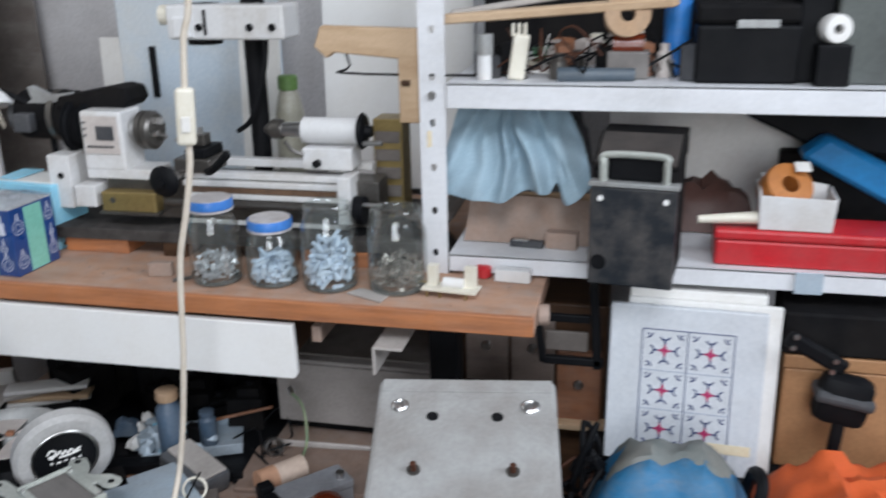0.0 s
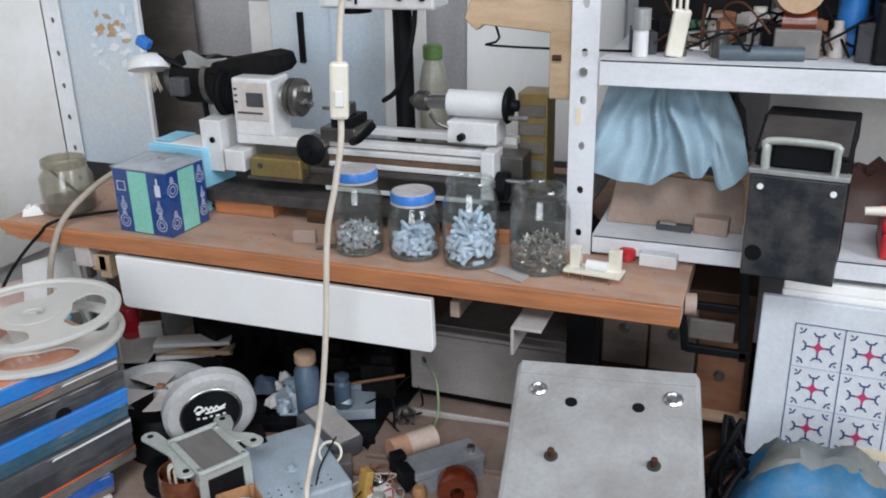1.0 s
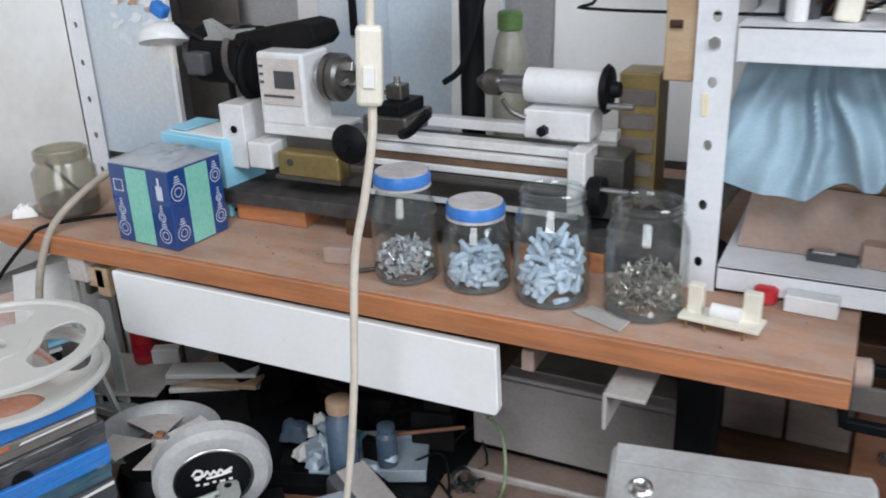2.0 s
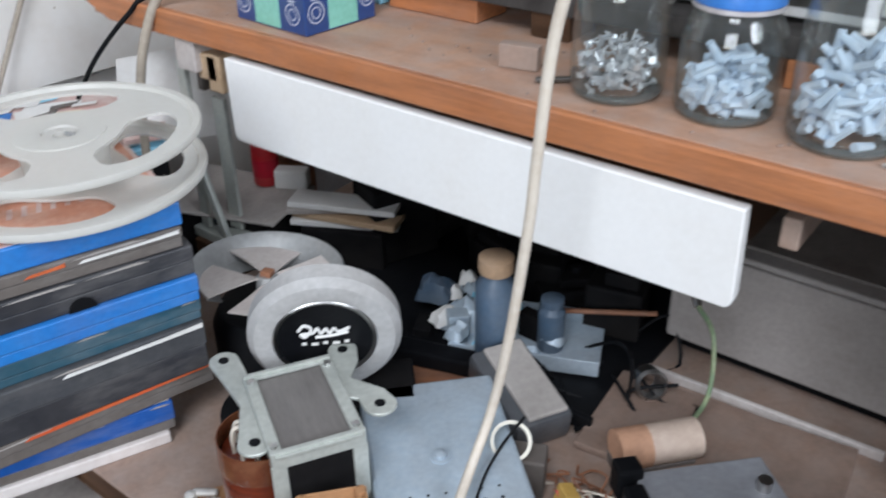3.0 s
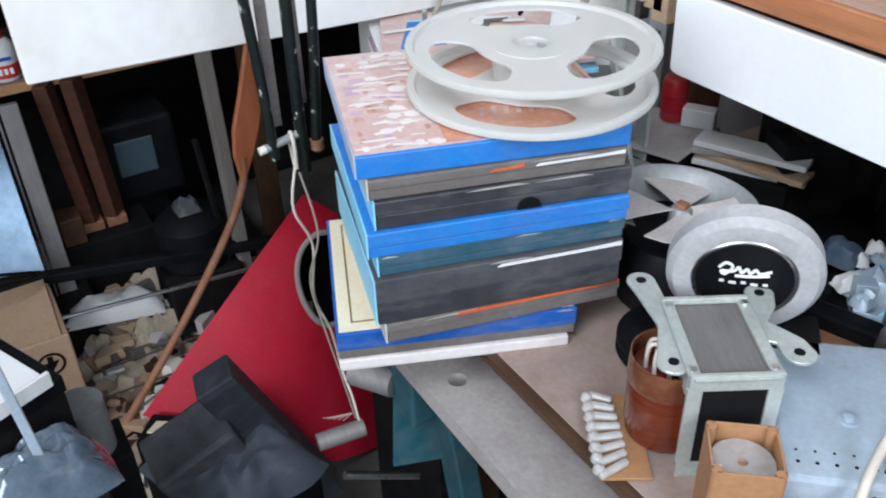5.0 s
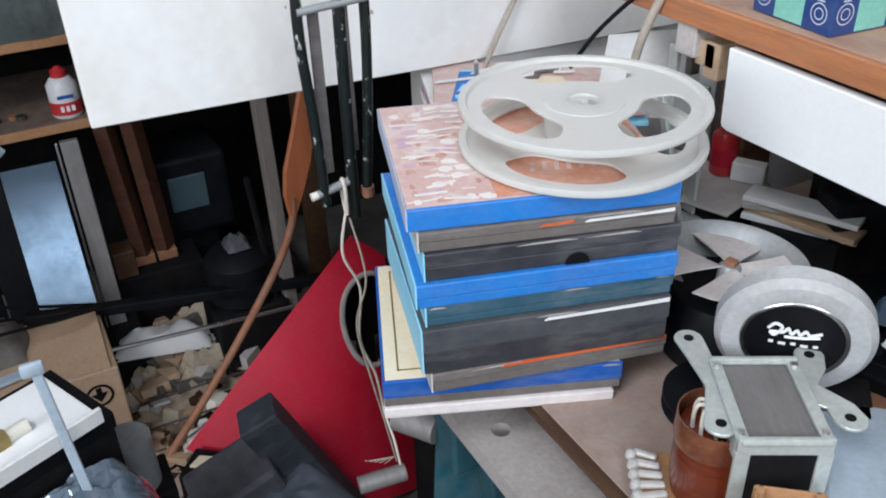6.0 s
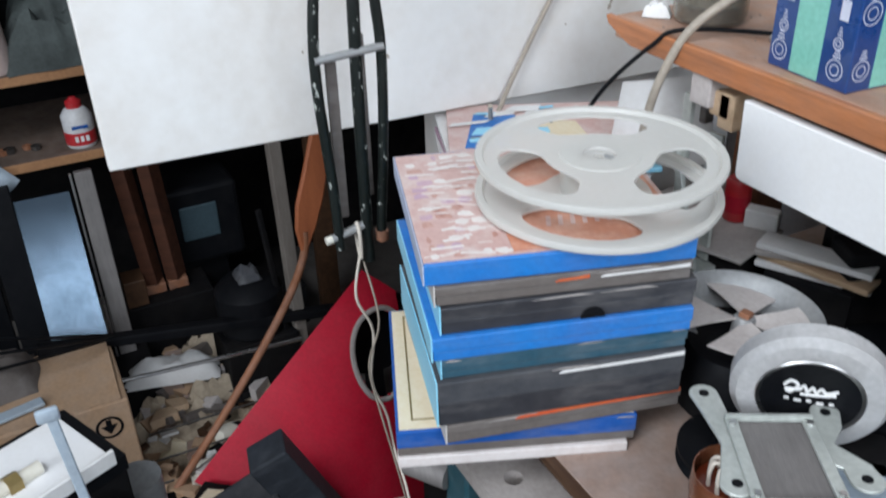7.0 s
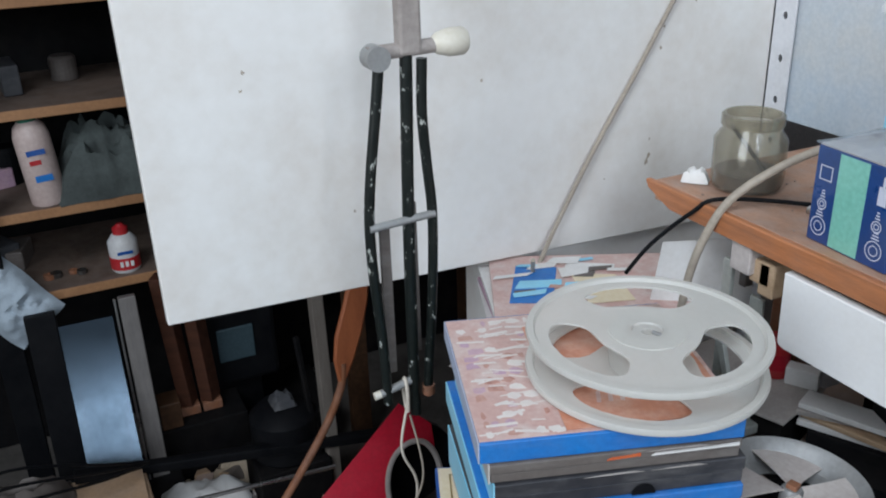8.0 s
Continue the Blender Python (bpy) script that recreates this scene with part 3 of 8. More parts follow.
part("jaw", holed_board(-0.80, -0.12, 0.932, 1.03, JZ, 0.022, [(-0.711, 0.966)], 0.0105), M_JAW, stand, "grey drilled wooden jaw")
part("front_frame", box((-0.78, 0.975, 0.405), (0.05, 0.085, 0.07), 0.004), M_TEAL, stand)
part("side_plate", prism([(-0.05, -0.12), (0.055, -0.12), (0.05, 0.03), (0.02, 0.05), (-0.04, 0.05)], 0.006, pose(-0.79, 0.975, 0.39, 90, 0, 70), 0.001), M_TEAL, stand)
part("clamp_screw", cyl((-0.845, 0.905, 0.405), (-0.80, 0.935, 0.405), 0.017), M_LAMINATION, stand, "grey clamp knob", True)
for x in (-0.77, -0.16):
    part("leg", box((x, 1.03, 0.03), (0.045, 0.03, 0.74), 0.003, (7, 0, 0)), M_TEAL, stand)
    part("leg", box((x, 1.12, 0.03), (0.045, 0.03, 0.76), 0.003, (-12, 0, 0)), M_TEAL, stand)


# ---- the stack of film boxes with a reel on top ----
STACK = pose(-0.757, 1.009, TZ, 0, 0, 72.5)


def film_box(dx, dy, z, w, d, h, turn, cover, side, label, share=0.52, top=None, worn=0.3):
    b = thing("film_box", (0, 0, 0), label, "box", group="stack of film boxes")
    b.matrix_world = STACK @ pose(dx, dy, z, 0, 0, turn)
    h *= 1.065
    part("lid", box((0, 0, h * (1 - share / 2)), (w, d, h * share), 0.0015), cover, b)
    part("tray", box((0, 0.0006, h * (1 - share) / 2), (w - 0.002, d - 0.0016, h * (1 - share) - 0.0002), 0.0012), side, b)
    wob = random.Random(int(1000 * z + 7))
    x = -w / 2 + 0.003
    while x < w / 2 - 0.012:
        length = min(wob.uniform(0.012, 0.07), w / 2 - 0.003 - x)
        if wob.random() < worn:
            part("worn_edge", prism([(x, 0), (x + length, wob.uniform(-0.0004, 0.0004)), (x + length * 0.8, wob.uniform(0.0008, 0.0022)), (x + length * 0.3, wob.uniform(0.0006, 0.002))], 0.0004, pose(0, -d / 2 - 0.0002, h - 0.0024, 90, 0, 0)), M_GREYBOARD, b)
        x += length + wob.uniform(0.002, 0.03)
    if top:
        part("cover_sheet", box((0, 0, h + 0.0003), (w - 0.006, d - 0.006, 0.0006), 0.0), top, b, "yellowed paper cover sheet")
        for lx, ly, sx, sy in ((0, d / 2 - 0.016, w - 0.03, 0.0018), (0, 0.016 - d / 2, w - 0.03, 0.0018), (w / 2 - 0.016, 0, 0.0018, d - 0.03), (0.016 - w / 2, 0, 0.0018, d - 0.03)):
            part("gilt_line", box((lx, ly, h + 0.0008), (sx, sy, 0.0003), 0.0), M_BRASS, b, "thin gilt border line")
    return b


def paper_strip(b, x0, x1, z, t, d, material, label):
    part("paper_strip", prism([(x0, 0), (x1, 0.001), (x1, t), (x1 * 0.7 + x0 * 0.3, t * 0.7), (x0 + 0.004, t * 0.5)], 0.0016, pose(0, -d / 2 + 0.0004, z, 90, 0, 0)), material, b, label)


def spine(b, w, d, h, material, label):
    part("spine", box((-w / 2 - 0.0004, 0, h * 0.53), (0.0014, d - 0.002, h * 1.05), 0.0), material, b, label)


M_TAPEFILM0 = mat("pale_worn_card", (0.56, 0.53, 0.50), 0.6, second=(0.42, 0.38, 0.35), scale=14, amount=0.7, bump=0.05)
M_PALEBASE = mat("pinkish_white_card", (0.70, 0.64, 0.61), 0.7, second=(0.56, 0.49, 0.46), scale=12, amount=0.6, bump=0.06)
GROW = 1.065
z = 0.0
film_box(-0.030, -0.002, z, 0.222, 0.205, 0.011, -5.5, M_PALEBASE, M_PALEBASE, "thin white card box at the base of the pile", 0.97, worn=0.0)
z += GROW * 0.0115
film_box(-0.027, 0.000, z, 0.230, 0.205, 0.029, -5.0, M_DEEPBLUE, M_BROWNCARD, "deep blue film box with a yellowed cover sheet", 0.66, M_YELLOWPAPER)
z += GROW * 0.0305
b = film_box(0.003, -0.012, z, 0.228, 0.205, 0.020, 2.5, M_BROWNCARD, M_BROWNCARD, "worn grey-brown film box jutting out", 0.5)
paper_strip(b, -0.05, 0.112, 0.018, 0.005, 0.205, M_ORANGE, "torn orange paper strip")
spine(b, 0.228, 0.205, 0.020, M_TAPEFILM0, "pale worn side of the box")
z += GROW * 0.0205
b = film_box(0.000, -0.012, z, 0.232, 0.210, 0.046, 1.2, M_DARKGREY, M_DARKCARD, "dusty slate grey film box", 0.5)
paper_strip(b, -0.005, 0.114, 0.0425, 0.005, 0.210, M_PAPER, "torn white paper strip")
spine(b, 0.232, 0.210, 0.046, M_CYAN, "light cyan side of the box")
z += GROW * 0.0465
b = film_box(0.004, -0.009, z, 0.228, 0.208, 0.020, 0.8, M_TEALCARD, M_TEALCARD, "dark teal film box", 0.6)
spine(b, 0.228, 0.208, 0.020, M_CYAN, "light cyan side of the box")
z += GROW * 0.0205
b = film_box(0.001, -0.006, z, 0.236, 0.222, 0.023, 0.2, M_BLUE, M_BLUE, "bright blue film box", 0.6)
spine(b, 0.236, 0.222, 0.023, M_CYAN, "light cyan side of the box")
z += GROW * 0.0235
b = film_box(0.006, -0.008, z, 0.228, 0.212, 0.026, 0.0, M_DARKCARD, M_DARKCARD, "dark film box with a thumb notch", 0.5)
part("thumb_notch", prism(arc(0.0, 0.0, 0.011, 0, 180, 12), 0.0006, pose(0.02, -0.1063, 0.0010, 90, 0, 0)), M_BLACK, b, "black thumb notch")
spine(b, 0.228, 0.212, 0.026, M_CYAN, "light cyan side of the box")
z += GROW * 0.0265
b = film_box(0.002, -0.006, z, 0.226, 0.214, 0.018, -0.5, M_BROWNCARD, M_BROWNCARD, "grey-brown film box with printed paper showing", 0.5)
paper_strip(b, 0.03, 0.11, 0.0128, 0.004, 0.214, M_PAPER, "white printed paper edge")
paper_strip(b, -0.01, 0.02, 0.0128, 0.004, 0.214, M_ORANGE, "orange printed paper edge")
spine(b, 0.226, 0.214, 0.018, M_TAPEFILM0, "pale worn side of the box")
z += GROW * 0.0185
STACK_Z = z
top_box = thing("film_box", (0, 0, 0), "blue-edged film box with a faded pink printed cover", "box", group="stack of film boxes")
top_box.matrix_world = STACK @ pose(0, 0, STACK_Z, 0, 0, -1.0)
part("lid", box((0, 0, 0.0105), (0.236, 0.222, 0.021), 0.0015), M_BLUE, top_box)
rnd = random.Random(5)
M_PRINT = mat("faded_pink_print", (0.62, 0.40, 0.36), 0.35, second=(0.72, 0.62, 0.58), scale=30, amount=0.9, bump=0.02)
M_PRINT2 = mat("brown_print_patch", (0.50, 0.26, 0.21), 0.3, second=(0.62, 0.40, 0.34), scale=60, amount=0.9, bump=0.02)
M_PRINT3 = mat("violet_print_patch", (0.52, 0.34, 0.44), 0.35, second=(0.62, 0.42, 0.45), scale=60, amount=0.9, bump=0.02)
part("cover_print", box((0, 0, 0.0212), (0.2355, 0.216, 0.0006), 0.0), M_PRINT, top_box, "faded pink printed cover sheet")
rnd = random.Random(3)
M_PRINTWHITE = mat("white_print_scrawl", (0.80, 0.74, 0.70), 0.35, second=(0.70, 0.60, 0.58), scale=60, amount=0.5, bump=0.0)
count = 0
for row in range(15):
    y0 = -0.103 + 0.014 * row
    x = -0.110
    while x < 0.102:
        w = rnd.uniform(0.004, 0.016)
        if rnd.random() < 0.6:
            bm = prism([(x, y0 + rnd.uniform(-0.002, 0.002)), (x + w * 0.5, y0 - rnd.uniform(0, 0.003)), (x + w, y0 + rnd.uniform(-0.002, 0.003)), (x + w * rnd.uniform(0.7, 1), y0 + 0.008), (x + w * 0.4, y0 + rnd.uniform(0.007, 0.011)), (x, y0 + 0.007)], 0.00025, pose(0, 0, 0.0215))
            part("print_patch", bm, rnd.choice([M_PRINT2, M_PRINT3, M_PRINT, M_PRINTWHITE, M_PRINTWHITE]), top_box)
        x += w + rnd.uniform(0.001, 0.005)
    for k in range(8 if row % 3 == 0 else 4):
        a = rnd.uniform(-0.105, -0.02) if k % 2 else rnd.uniform(-0.105, 0.09)
        count += 1
        part("print_stroke", box((a, y0 + 0.005 + rnd.uniform(-0.003, 0.003), 0.02182 + 0.000004 * count), (rnd.uniform(0.008, 0.036), rnd.uniform(0.0015, 0.0045), 0.0001), 0.0, (0, 0, rnd.uniform(-22, 22))), M_PRINTWHITE, top_box)
part("print_patch", box((0.036, -0.012, 0.0224), (0.154, 0.185, 0.0004), 0.0), mat("orange_pink_print", (0.62, 0.26, 0.16), 0.4, second=(0.70, 0.42, 0.32), scale=40, amount=0.9, bump=0.02), top_box, "orange-pink printed panel")
part("spine", box((-0.1186, 0, 0.0105), (0.0012, 0.220, 0.020), 0.0), mat("pale_lavender_card", (0.48, 0.53, 0.66), 0.5, second=(0.36, 0.42, 0.60), scale=12, amount=0.6, bump=0.03), top_box, "pale lavender side of the box")
for k in range(9):
    part("print_bar", box((0.0 + 0.011 * k, -0.06, 0.0228), (0.004, 0.018, 0.0003), 0.0, (0, 0, -12)), M_PRINT, top_box)
TOP_Z = STACK_Z + 0.0230


def film_reel(m, r, label):
    """A plastic spool: two flanges with three windows each, a hollow hub and a few turns of film."""
    reel = thing("film_reel", (0, 0, 0), label, "film reel")
    reel.matrix_world = m
    hub, gap, t = r * 0.33, 0.036, 0.0022

    def flange(z, turn):
        bm = start()
        loops = [[(r * math.cos(2 * math.pi * k / 96), r * math.sin(2 * math.pi * k / 96)) for k in range(96)],
                 [(hub * 0.55 * math.cos(2 * math.pi * k / 40), hub * 0.55 * math.sin(2 * math.pi * k / 40)) for k in range(40)]]
        for w in range(3):
            loop = []
            for k in range(44):
                a = 2 * math.pi * k / 44
                ca, sa = math.cos(a), math.sin(a)
                u = math.copysign(abs(ca) ** 0.62, ca)
                v = math.copysign(abs(sa) ** 0.62, sa)
                rad = r * (0.635 + 0.20 * v)
                ang = radians(10 + turn + 120 * w + u * (40 + 2 * v))
                loop.append((rad * math.cos(ang), rad * math.sin(ang)))
            loops.append(loop)
        edges = []
        for loop in loops:
            vs = [bm.verts.new((x, y, z)) for x, y in loop]
            edges += [bm.edges.new((vs[k], vs[(k + 1) % len(vs)])) for k in range(len(vs))]
        bmesh.ops.triangle_fill(bm, use_beauty=True, use_dissolve=False, edges=edges, normal=(0, 0, 1))
        bmesh.ops.recalc_face_normals(bm, faces=bm.faces)
        bmesh.ops.solidify(bm, geom=list(bm.faces), thickness=t)
        add_turned(bm, [(r - 0.006, z - 0.003), (r, z - 0.003), (r + 0.001, z), (r, z + 0.0035), (r - 0.006, z + 0.0035), (r - 0.008, z)], seg=96, close=True)
        return bm

    part("flange", flange(0.004, 42), M_REEL, reel, "", True)
    part("flange", flange(0.004 + gap, 0), M_REEL, reel, "", True)
    part("hub", turned([(hub * 0.9, 0.004), (hub, gap + 0.002), (hub * 0.98, gap + 0.0050), (hub * 0.40, gap + 0.0052), (hub * 0.37, gap + 0.0035), (hub * 0.16, gap + 0.003), (hub * 0.15, 0.004)], None, 40, True), M_REEL, reel, "ivory hollow hub", True)
    part("hub_slot", box((hub * 0.27, 0, gap + 0.0045), (0.010, 0.003, 0.004), 0.001), M_GREY, reel)
    return reel


film_reel(pose(-0.719, 1.056, TZ + TOP_Z + 0.001, 0, 0, 20), 0.1125, "milky plastic film reel lying on the box pile")


# ---- things on the bench ----
def jar(x, y, r, h, lid, fill, label, screws_label, name="glass_jar", seed=1, kind_of="screw", fill_h=0.3):
    j = thing(name, (x, y, 0.8505), label, "jar", group="row of glass jars")
    neck, t = r * 0.80, 0.0016
    top = h - (0.010 if lid else 0.0)
    outer = [(r * 0.55, 0.0), (r * 0.90, 0.001), (r, 0.008), (r, top * 0.66), (r * 0.97, top * 0.74), (neck * 1.03, top * 0.86), (neck, top * 0.90), (neck, top - 0.004), (neck * 1.03, top - 0.002), (neck, top)]
    inner = [(a - t, b + (0.004 if i < 2 else 0.0)) for i, (a, b) in enumerate(outer)][::-1]
    part("glass", turned(outer + inner, None, 40, True), M_GLASS, j, "", True)
    part("glass_foot", turned([(r * 0.62, 0.0006), (r * 0.88, 0.0014), (r * 0.93, 0.004), (r * 0.80, 0.0052), (r * 0.60, 0.0034)], None, 40, True), M_GLASSFOOT, j, "", True)
    if lid:
        part("lid", turned([(neck * 1.04, top - 0.003), (neck * 1.07, top - 0.002), (neck * 1.07, top + 0.006), (neck * 1.03, top + 0.010), (neck * 1.00, top + 0.0085), (0.0, top + 0.0085)], None, 40), M_BLUELID, j, "blue twist-off lid", True)
        part("lid_rim", turned([(neck * 1.03, top - 0.0065), (neck * 1.075, top - 0.006), (neck * 1.075, top - 0.0032), (neck * 1.03, top - 0.003)], None, 40, True), M_LIDTOP, j, "silver lower rim", True)
        part("lid_top", turned([(0.0, top + 0.0088), (neck * 0.99, top + 0.0088), (neck * 0.985, top + 0.0108), (neck * 0.9, top + 0.0112), (0.0, top + 0.0108)], None, 40), M_LIDTOP, j, "worn silver lid top")
    else:
        bm = start()
        for k in range(2):
            add_turned(bm, [(neck + 0.0012, top - 0.012 + 0.006 * k), (neck + 0.0024, top - 0.0105 + 0.006 * k), (neck + 0.0012, top - 0.009 + 0.006 * k)], None, 40, True)
        part("screw_thread", bm, M_GLASS, j, "", True)
    rnd = random.Random(seed)
    bm = start()
    rr = r - 0.006
    count = int((150 if kind_of == "screw" else 92) * fill_h / 0.3)
    for k in range(count):
        a, q = rnd.random() * 6.283, rr * math.sqrt(rnd.random())
        zz = 0.006 + rnd.random() * h * fill_h * (1.0 - 0.35 * (q / rr))
        L = 0.010 if kind_of == "screw" else 0.017
        d = Vector((rnd.gauss(0, 1), rnd.gauss(0, 1), rnd.gauss(0, 0.7))).normalized() * L
        p = Vector((q * math.cos(a), q * math.sin(a), zz))
        e = p + d
        if e.xy.length > rr or e.z < 0.005:
            e = p - d
        if e.xy.length > rr or e.z < 0.005:
            continue
        if kind_of == "screw":
            add_cyl(bm, p, e, 0.0013, 0.0009, 5)
            add_cyl(bm, p, p + (p - e) * 0.12, 0.0015, 0.0032, 6)
        else:
            add_cyl(bm, p, e, 0.0035, 0.0029, 7)
    s = part("contents", bm, fill, None)
    s.name = "loose_screws" if kind_of == "screw" else "wall_plugs"
    s.matrix_world = pose(x, y, 0.8505)
    tagged(s, screws_label, "hardware", kind="stuff")
    return j


jar(-0.350, 1.309, 0.0362, 0.121, True, M_ZINCSCREW, "tall glass jar with a blue lid, part filled with screws", "heap of small zinc screws inside a glass jar", seed=1, fill_h=0.34)
jar(-0.268, 1.317, 0.0365, 0.094, True, M_BLUEPLUG, "short glass jar with a blue lid holding wall plugs", "heap of pale blue wall plugs in a jar", seed=2, kind_of="plug", fill_h=0.42)
jar(-0.183, 1.316, 0.0392, 0.119, False, M_BLUEPLUG, "open glass jar half full of pale blue plugs", "heap of pale blue wall plugs in an open jar", seed=3, kind_of="plug", fill_h=0.55)
jar(-0.088, 1.323, 0.0410, 0.115, False, M_DARKSCREW, "open glass jar with mixed dark screws", "scatter of mixed dark screws in an open jar", seed=4, fill_h=0.40)

# old dusty jar near the wall
M_DUSTGLASS = glass("dusty_glass", (0.88, 0.86, 0.80), 0.15, 0.13, (0.50, 0.48, 0.43))
old = thing("glass_jar", (-0.889, 1.330, 0.8505), "dusty wide glass jar with dark sludge at its base", "jar")
part("glass", turned([(0.030, 0.0), (0.042, 0.003), (0.045, 0.012), (0.045, 0.066), (0.036, 0.080), (0.036, 0.100), (0.033, 0.100), (0.033, 0.080), (0.042, 0.064), (0.042, 0.006), (0.030, 0.004)], None, 40, True), M_DUSTGLASS, old, "", True)
old.scale = (0.93, 0.93, 0.90)
part("sludge", turned([(0.0, 0.0065), (0.041, 0.0065), (0.041, 0.024), (0.0, 0.022)], None, 32), mat("brown_sludge", (0.05, 0.026, 0.018), 0.4, second=(0.02, 0.012, 0.01), scale=30, amount=0.7), old, "dark dried sludge")
part("rim_band", turned([(0.0365, 0.084), (0.0385, 0.086), (0.0385, 0.098), (0.0365, 0.099)], None, 40, True), M_DUSTGLASS, old, "grimy rim band", True)
part("stirring_rod", cyl((-0.036, 0.0, 0.075), (0.035, 0.012, 0.012), 0.0028, seg=8), M_BLACK, old)
solo("paper_scrap", crumpled(0.030, 0.018, 0.020, 410, cell=0.003, fold=2.4), M_PAPER, "crumpled white paper scrap on the bench", "paper", pose(-0.932, 1.290, 0.851, 0, 0, 40), True)

# patterned blue and green bulb carton
M_NAVY = mat("navy_printed_card", (0.010, 0.055, 0.22), 0.3, second=(0.02, 0.05, 0.16), scale=22, amount=0.6, bump=0.03, coat=0.7)
M_MINT = mat("mint_printed_card", (0.22, 0.56, 0.46), 0.35, second=(0.28, 0.62, 0.52), scale=22, amount=0.5, bump=0.03, coat=0.7)
M_LILAC = mat("lilac_line_print", (0.64, 0.67, 0.78), 0.5, second=(0.60, 0.60, 0.70), scale=40, amount=0.5, bump=0.0)
M_TAPEFILM = mat("dusty_carton_top", (0.58, 0.53, 0.50), 0.55, second=(0.44, 0.38, 0.36), scale=14, amount=0.7, bump=0.05)
carton = thing("carton", (-0.689, 1.314, 0.8505), "navy and mint cube carton printed with pale line drawings", "box", rz=-4)
W, D, H = 0.102, 0.088, 0.100
part("carton_body", box((0, 0, H / 2), (W, D, H), 0.0015), M_NAVY, carton)
part("flap", prism([(-W / 2 + 0.001, -D / 2 + 0.001), (W / 2 - 0.001, -D / 2 + 0.001), (W / 2 - 0.001, D / 2 - 0.001), (-W / 2 + 0.001, D / 2 - 0.001)], 0.0012, pose(0, 0, H + 0.0002)), M_TAPEFILM, carton, "dusty taped top flaps")
for u, w in ((-0.003, 0.036),):
    part("stripe", box((u, -D / 2 - 0.0003, H / 2), (w, 0.0006, H - 0.004), 0.0), M_MINT, carton, "mint stripe")
part("stripe", box((W / 2 + 0.0003, 0.002, H / 2), (0.0006, 0.036, H - 0.004), 0.0), M_MINT, carton, "mint stripe")


def print_ring(face, u, v, r, w=0.0011, sq=1.0):
    """A pale ring drawn on a face of the carton."""
    bm = start()
    n = 24
    a, b = [], []
    for k in range(n):
        c, s = math.cos(2 * math.pi * k / n), math.sin(2 * math.pi * k / n)
        for lst, q in ((a, r), (b, r - w)):
            du, dv = q * c * sq, q * s
            lst.append(bm.verts.new((u + du, -D / 2 - 0.0006, v + dv) if face == "front" else (W / 2 + 0.0006, u + du, v + dv)))
    for k in range(n):
        bm.faces.new((a[k], a[(k + 1) % n], b[(k + 1) % n], b[k]))
    return bm


def print_bar(bm, face, u, v, w, h):
    if face == "front":
        add_box(bm, (u, -D / 2 - 0.0005, v), (w, 0.0004, h))
    else:
        add_box(bm, (W / 2 + 0.0005, u, v), (0.0004, w, h))
    return bm


for face, u, v, r in (("front", -0.037, 0.018, 0.010), ("front", -0.036, 0.042, 0.006), ("front", 0.034, 0.018, 0.010), ("front", 0.033, 0.042, 0.006), ("side", -0.031, 0.072, 0.011), ("side", -0.031, 0.020, 0.010), ("side", 0.032, 0.076, 0.009), ("side", 0.033, 0.022, 0.009), ("side", 0.033, 0.046, 0.005)):
    part("line_drawing", print_ring(face, u, v, r), M_LILAC, carton, "pale line drawing")
    part("line_drawing", print_ring(face, u, v, r * 0.55, 0.0010), M_LILAC, carton, "pale line drawing")
    bm = start()
    for k in range(3):
        print_bar(bm, face, u, v + r + 0.002 + 0.003 * k, r * (0.9 - 0.2 * k), 0.0012)
    part("line_drawing", bm, M_LILAC, carton, "pale line drawing")
for u, v in ((-0.036, 0.074),):
    bm = start()
    for du, dv, w, h in ((0, 0.007, 0.016, 0.001), (0, -0.007, 0.016, 0.001), (-0.0075, 0, 0.001, 0.014), (0.0075, 0, 0.001, 0.014)):
        print_bar(bm, "front", u + du, v + dv, w, h)
    part("line_drawing", bm, M_LILAC, carton, "pale square outline")
bm = start()
for du, dv, w, h in ((0.034, 0.072, 0.010, 0.018), (0.034, 0.085, 0.003, 0.012)):
    print_bar(bm, "front", du, dv, w, h)
part("line_drawing", bm, M_LILAC, carton, "pale lamp drawing")
part("plastic_wrap", crumpled(0.108, 0.094, 0.010, 420, cell=0.006, fold=3), glass("clear_wrap", (0.96, 0.98, 1.0), 0.12, 0.14, (0.62, 0.70, 0.78)), carton, "crumpled clear plastic wrap", True).matrix_basis = pose(0, 0, H + 0.002)
blue_carton = thing("carton", (-0.712, 1.432, 0.8505), "bright blue and white carton behind the navy one", "box", rz=-6)
part("carton_body", box((0, 0, 0.052), (0.115, 0.075, 0.104), 0.0015), M_CYAN, blue_carton)
part("flap", prism([(-0.052, -0.026), (0.05, -0.027), (0.046, 0.027), (-0.05, 0.025)], 0.0015, pose(0, 0, 0.1055, 3, 0, 0)), M_PAPER, blue_carton, "pale crumpled top flap")
part("flap", prism([(-0.052, -0.026), (-0.02, -0.027), (-0.01, 0.027), (-0.05, 0.025)], 0.0012, pose(0, 0, 0.109, 3, 0, 0)), M_CYAN, blue_carton, "cyan flap corner")

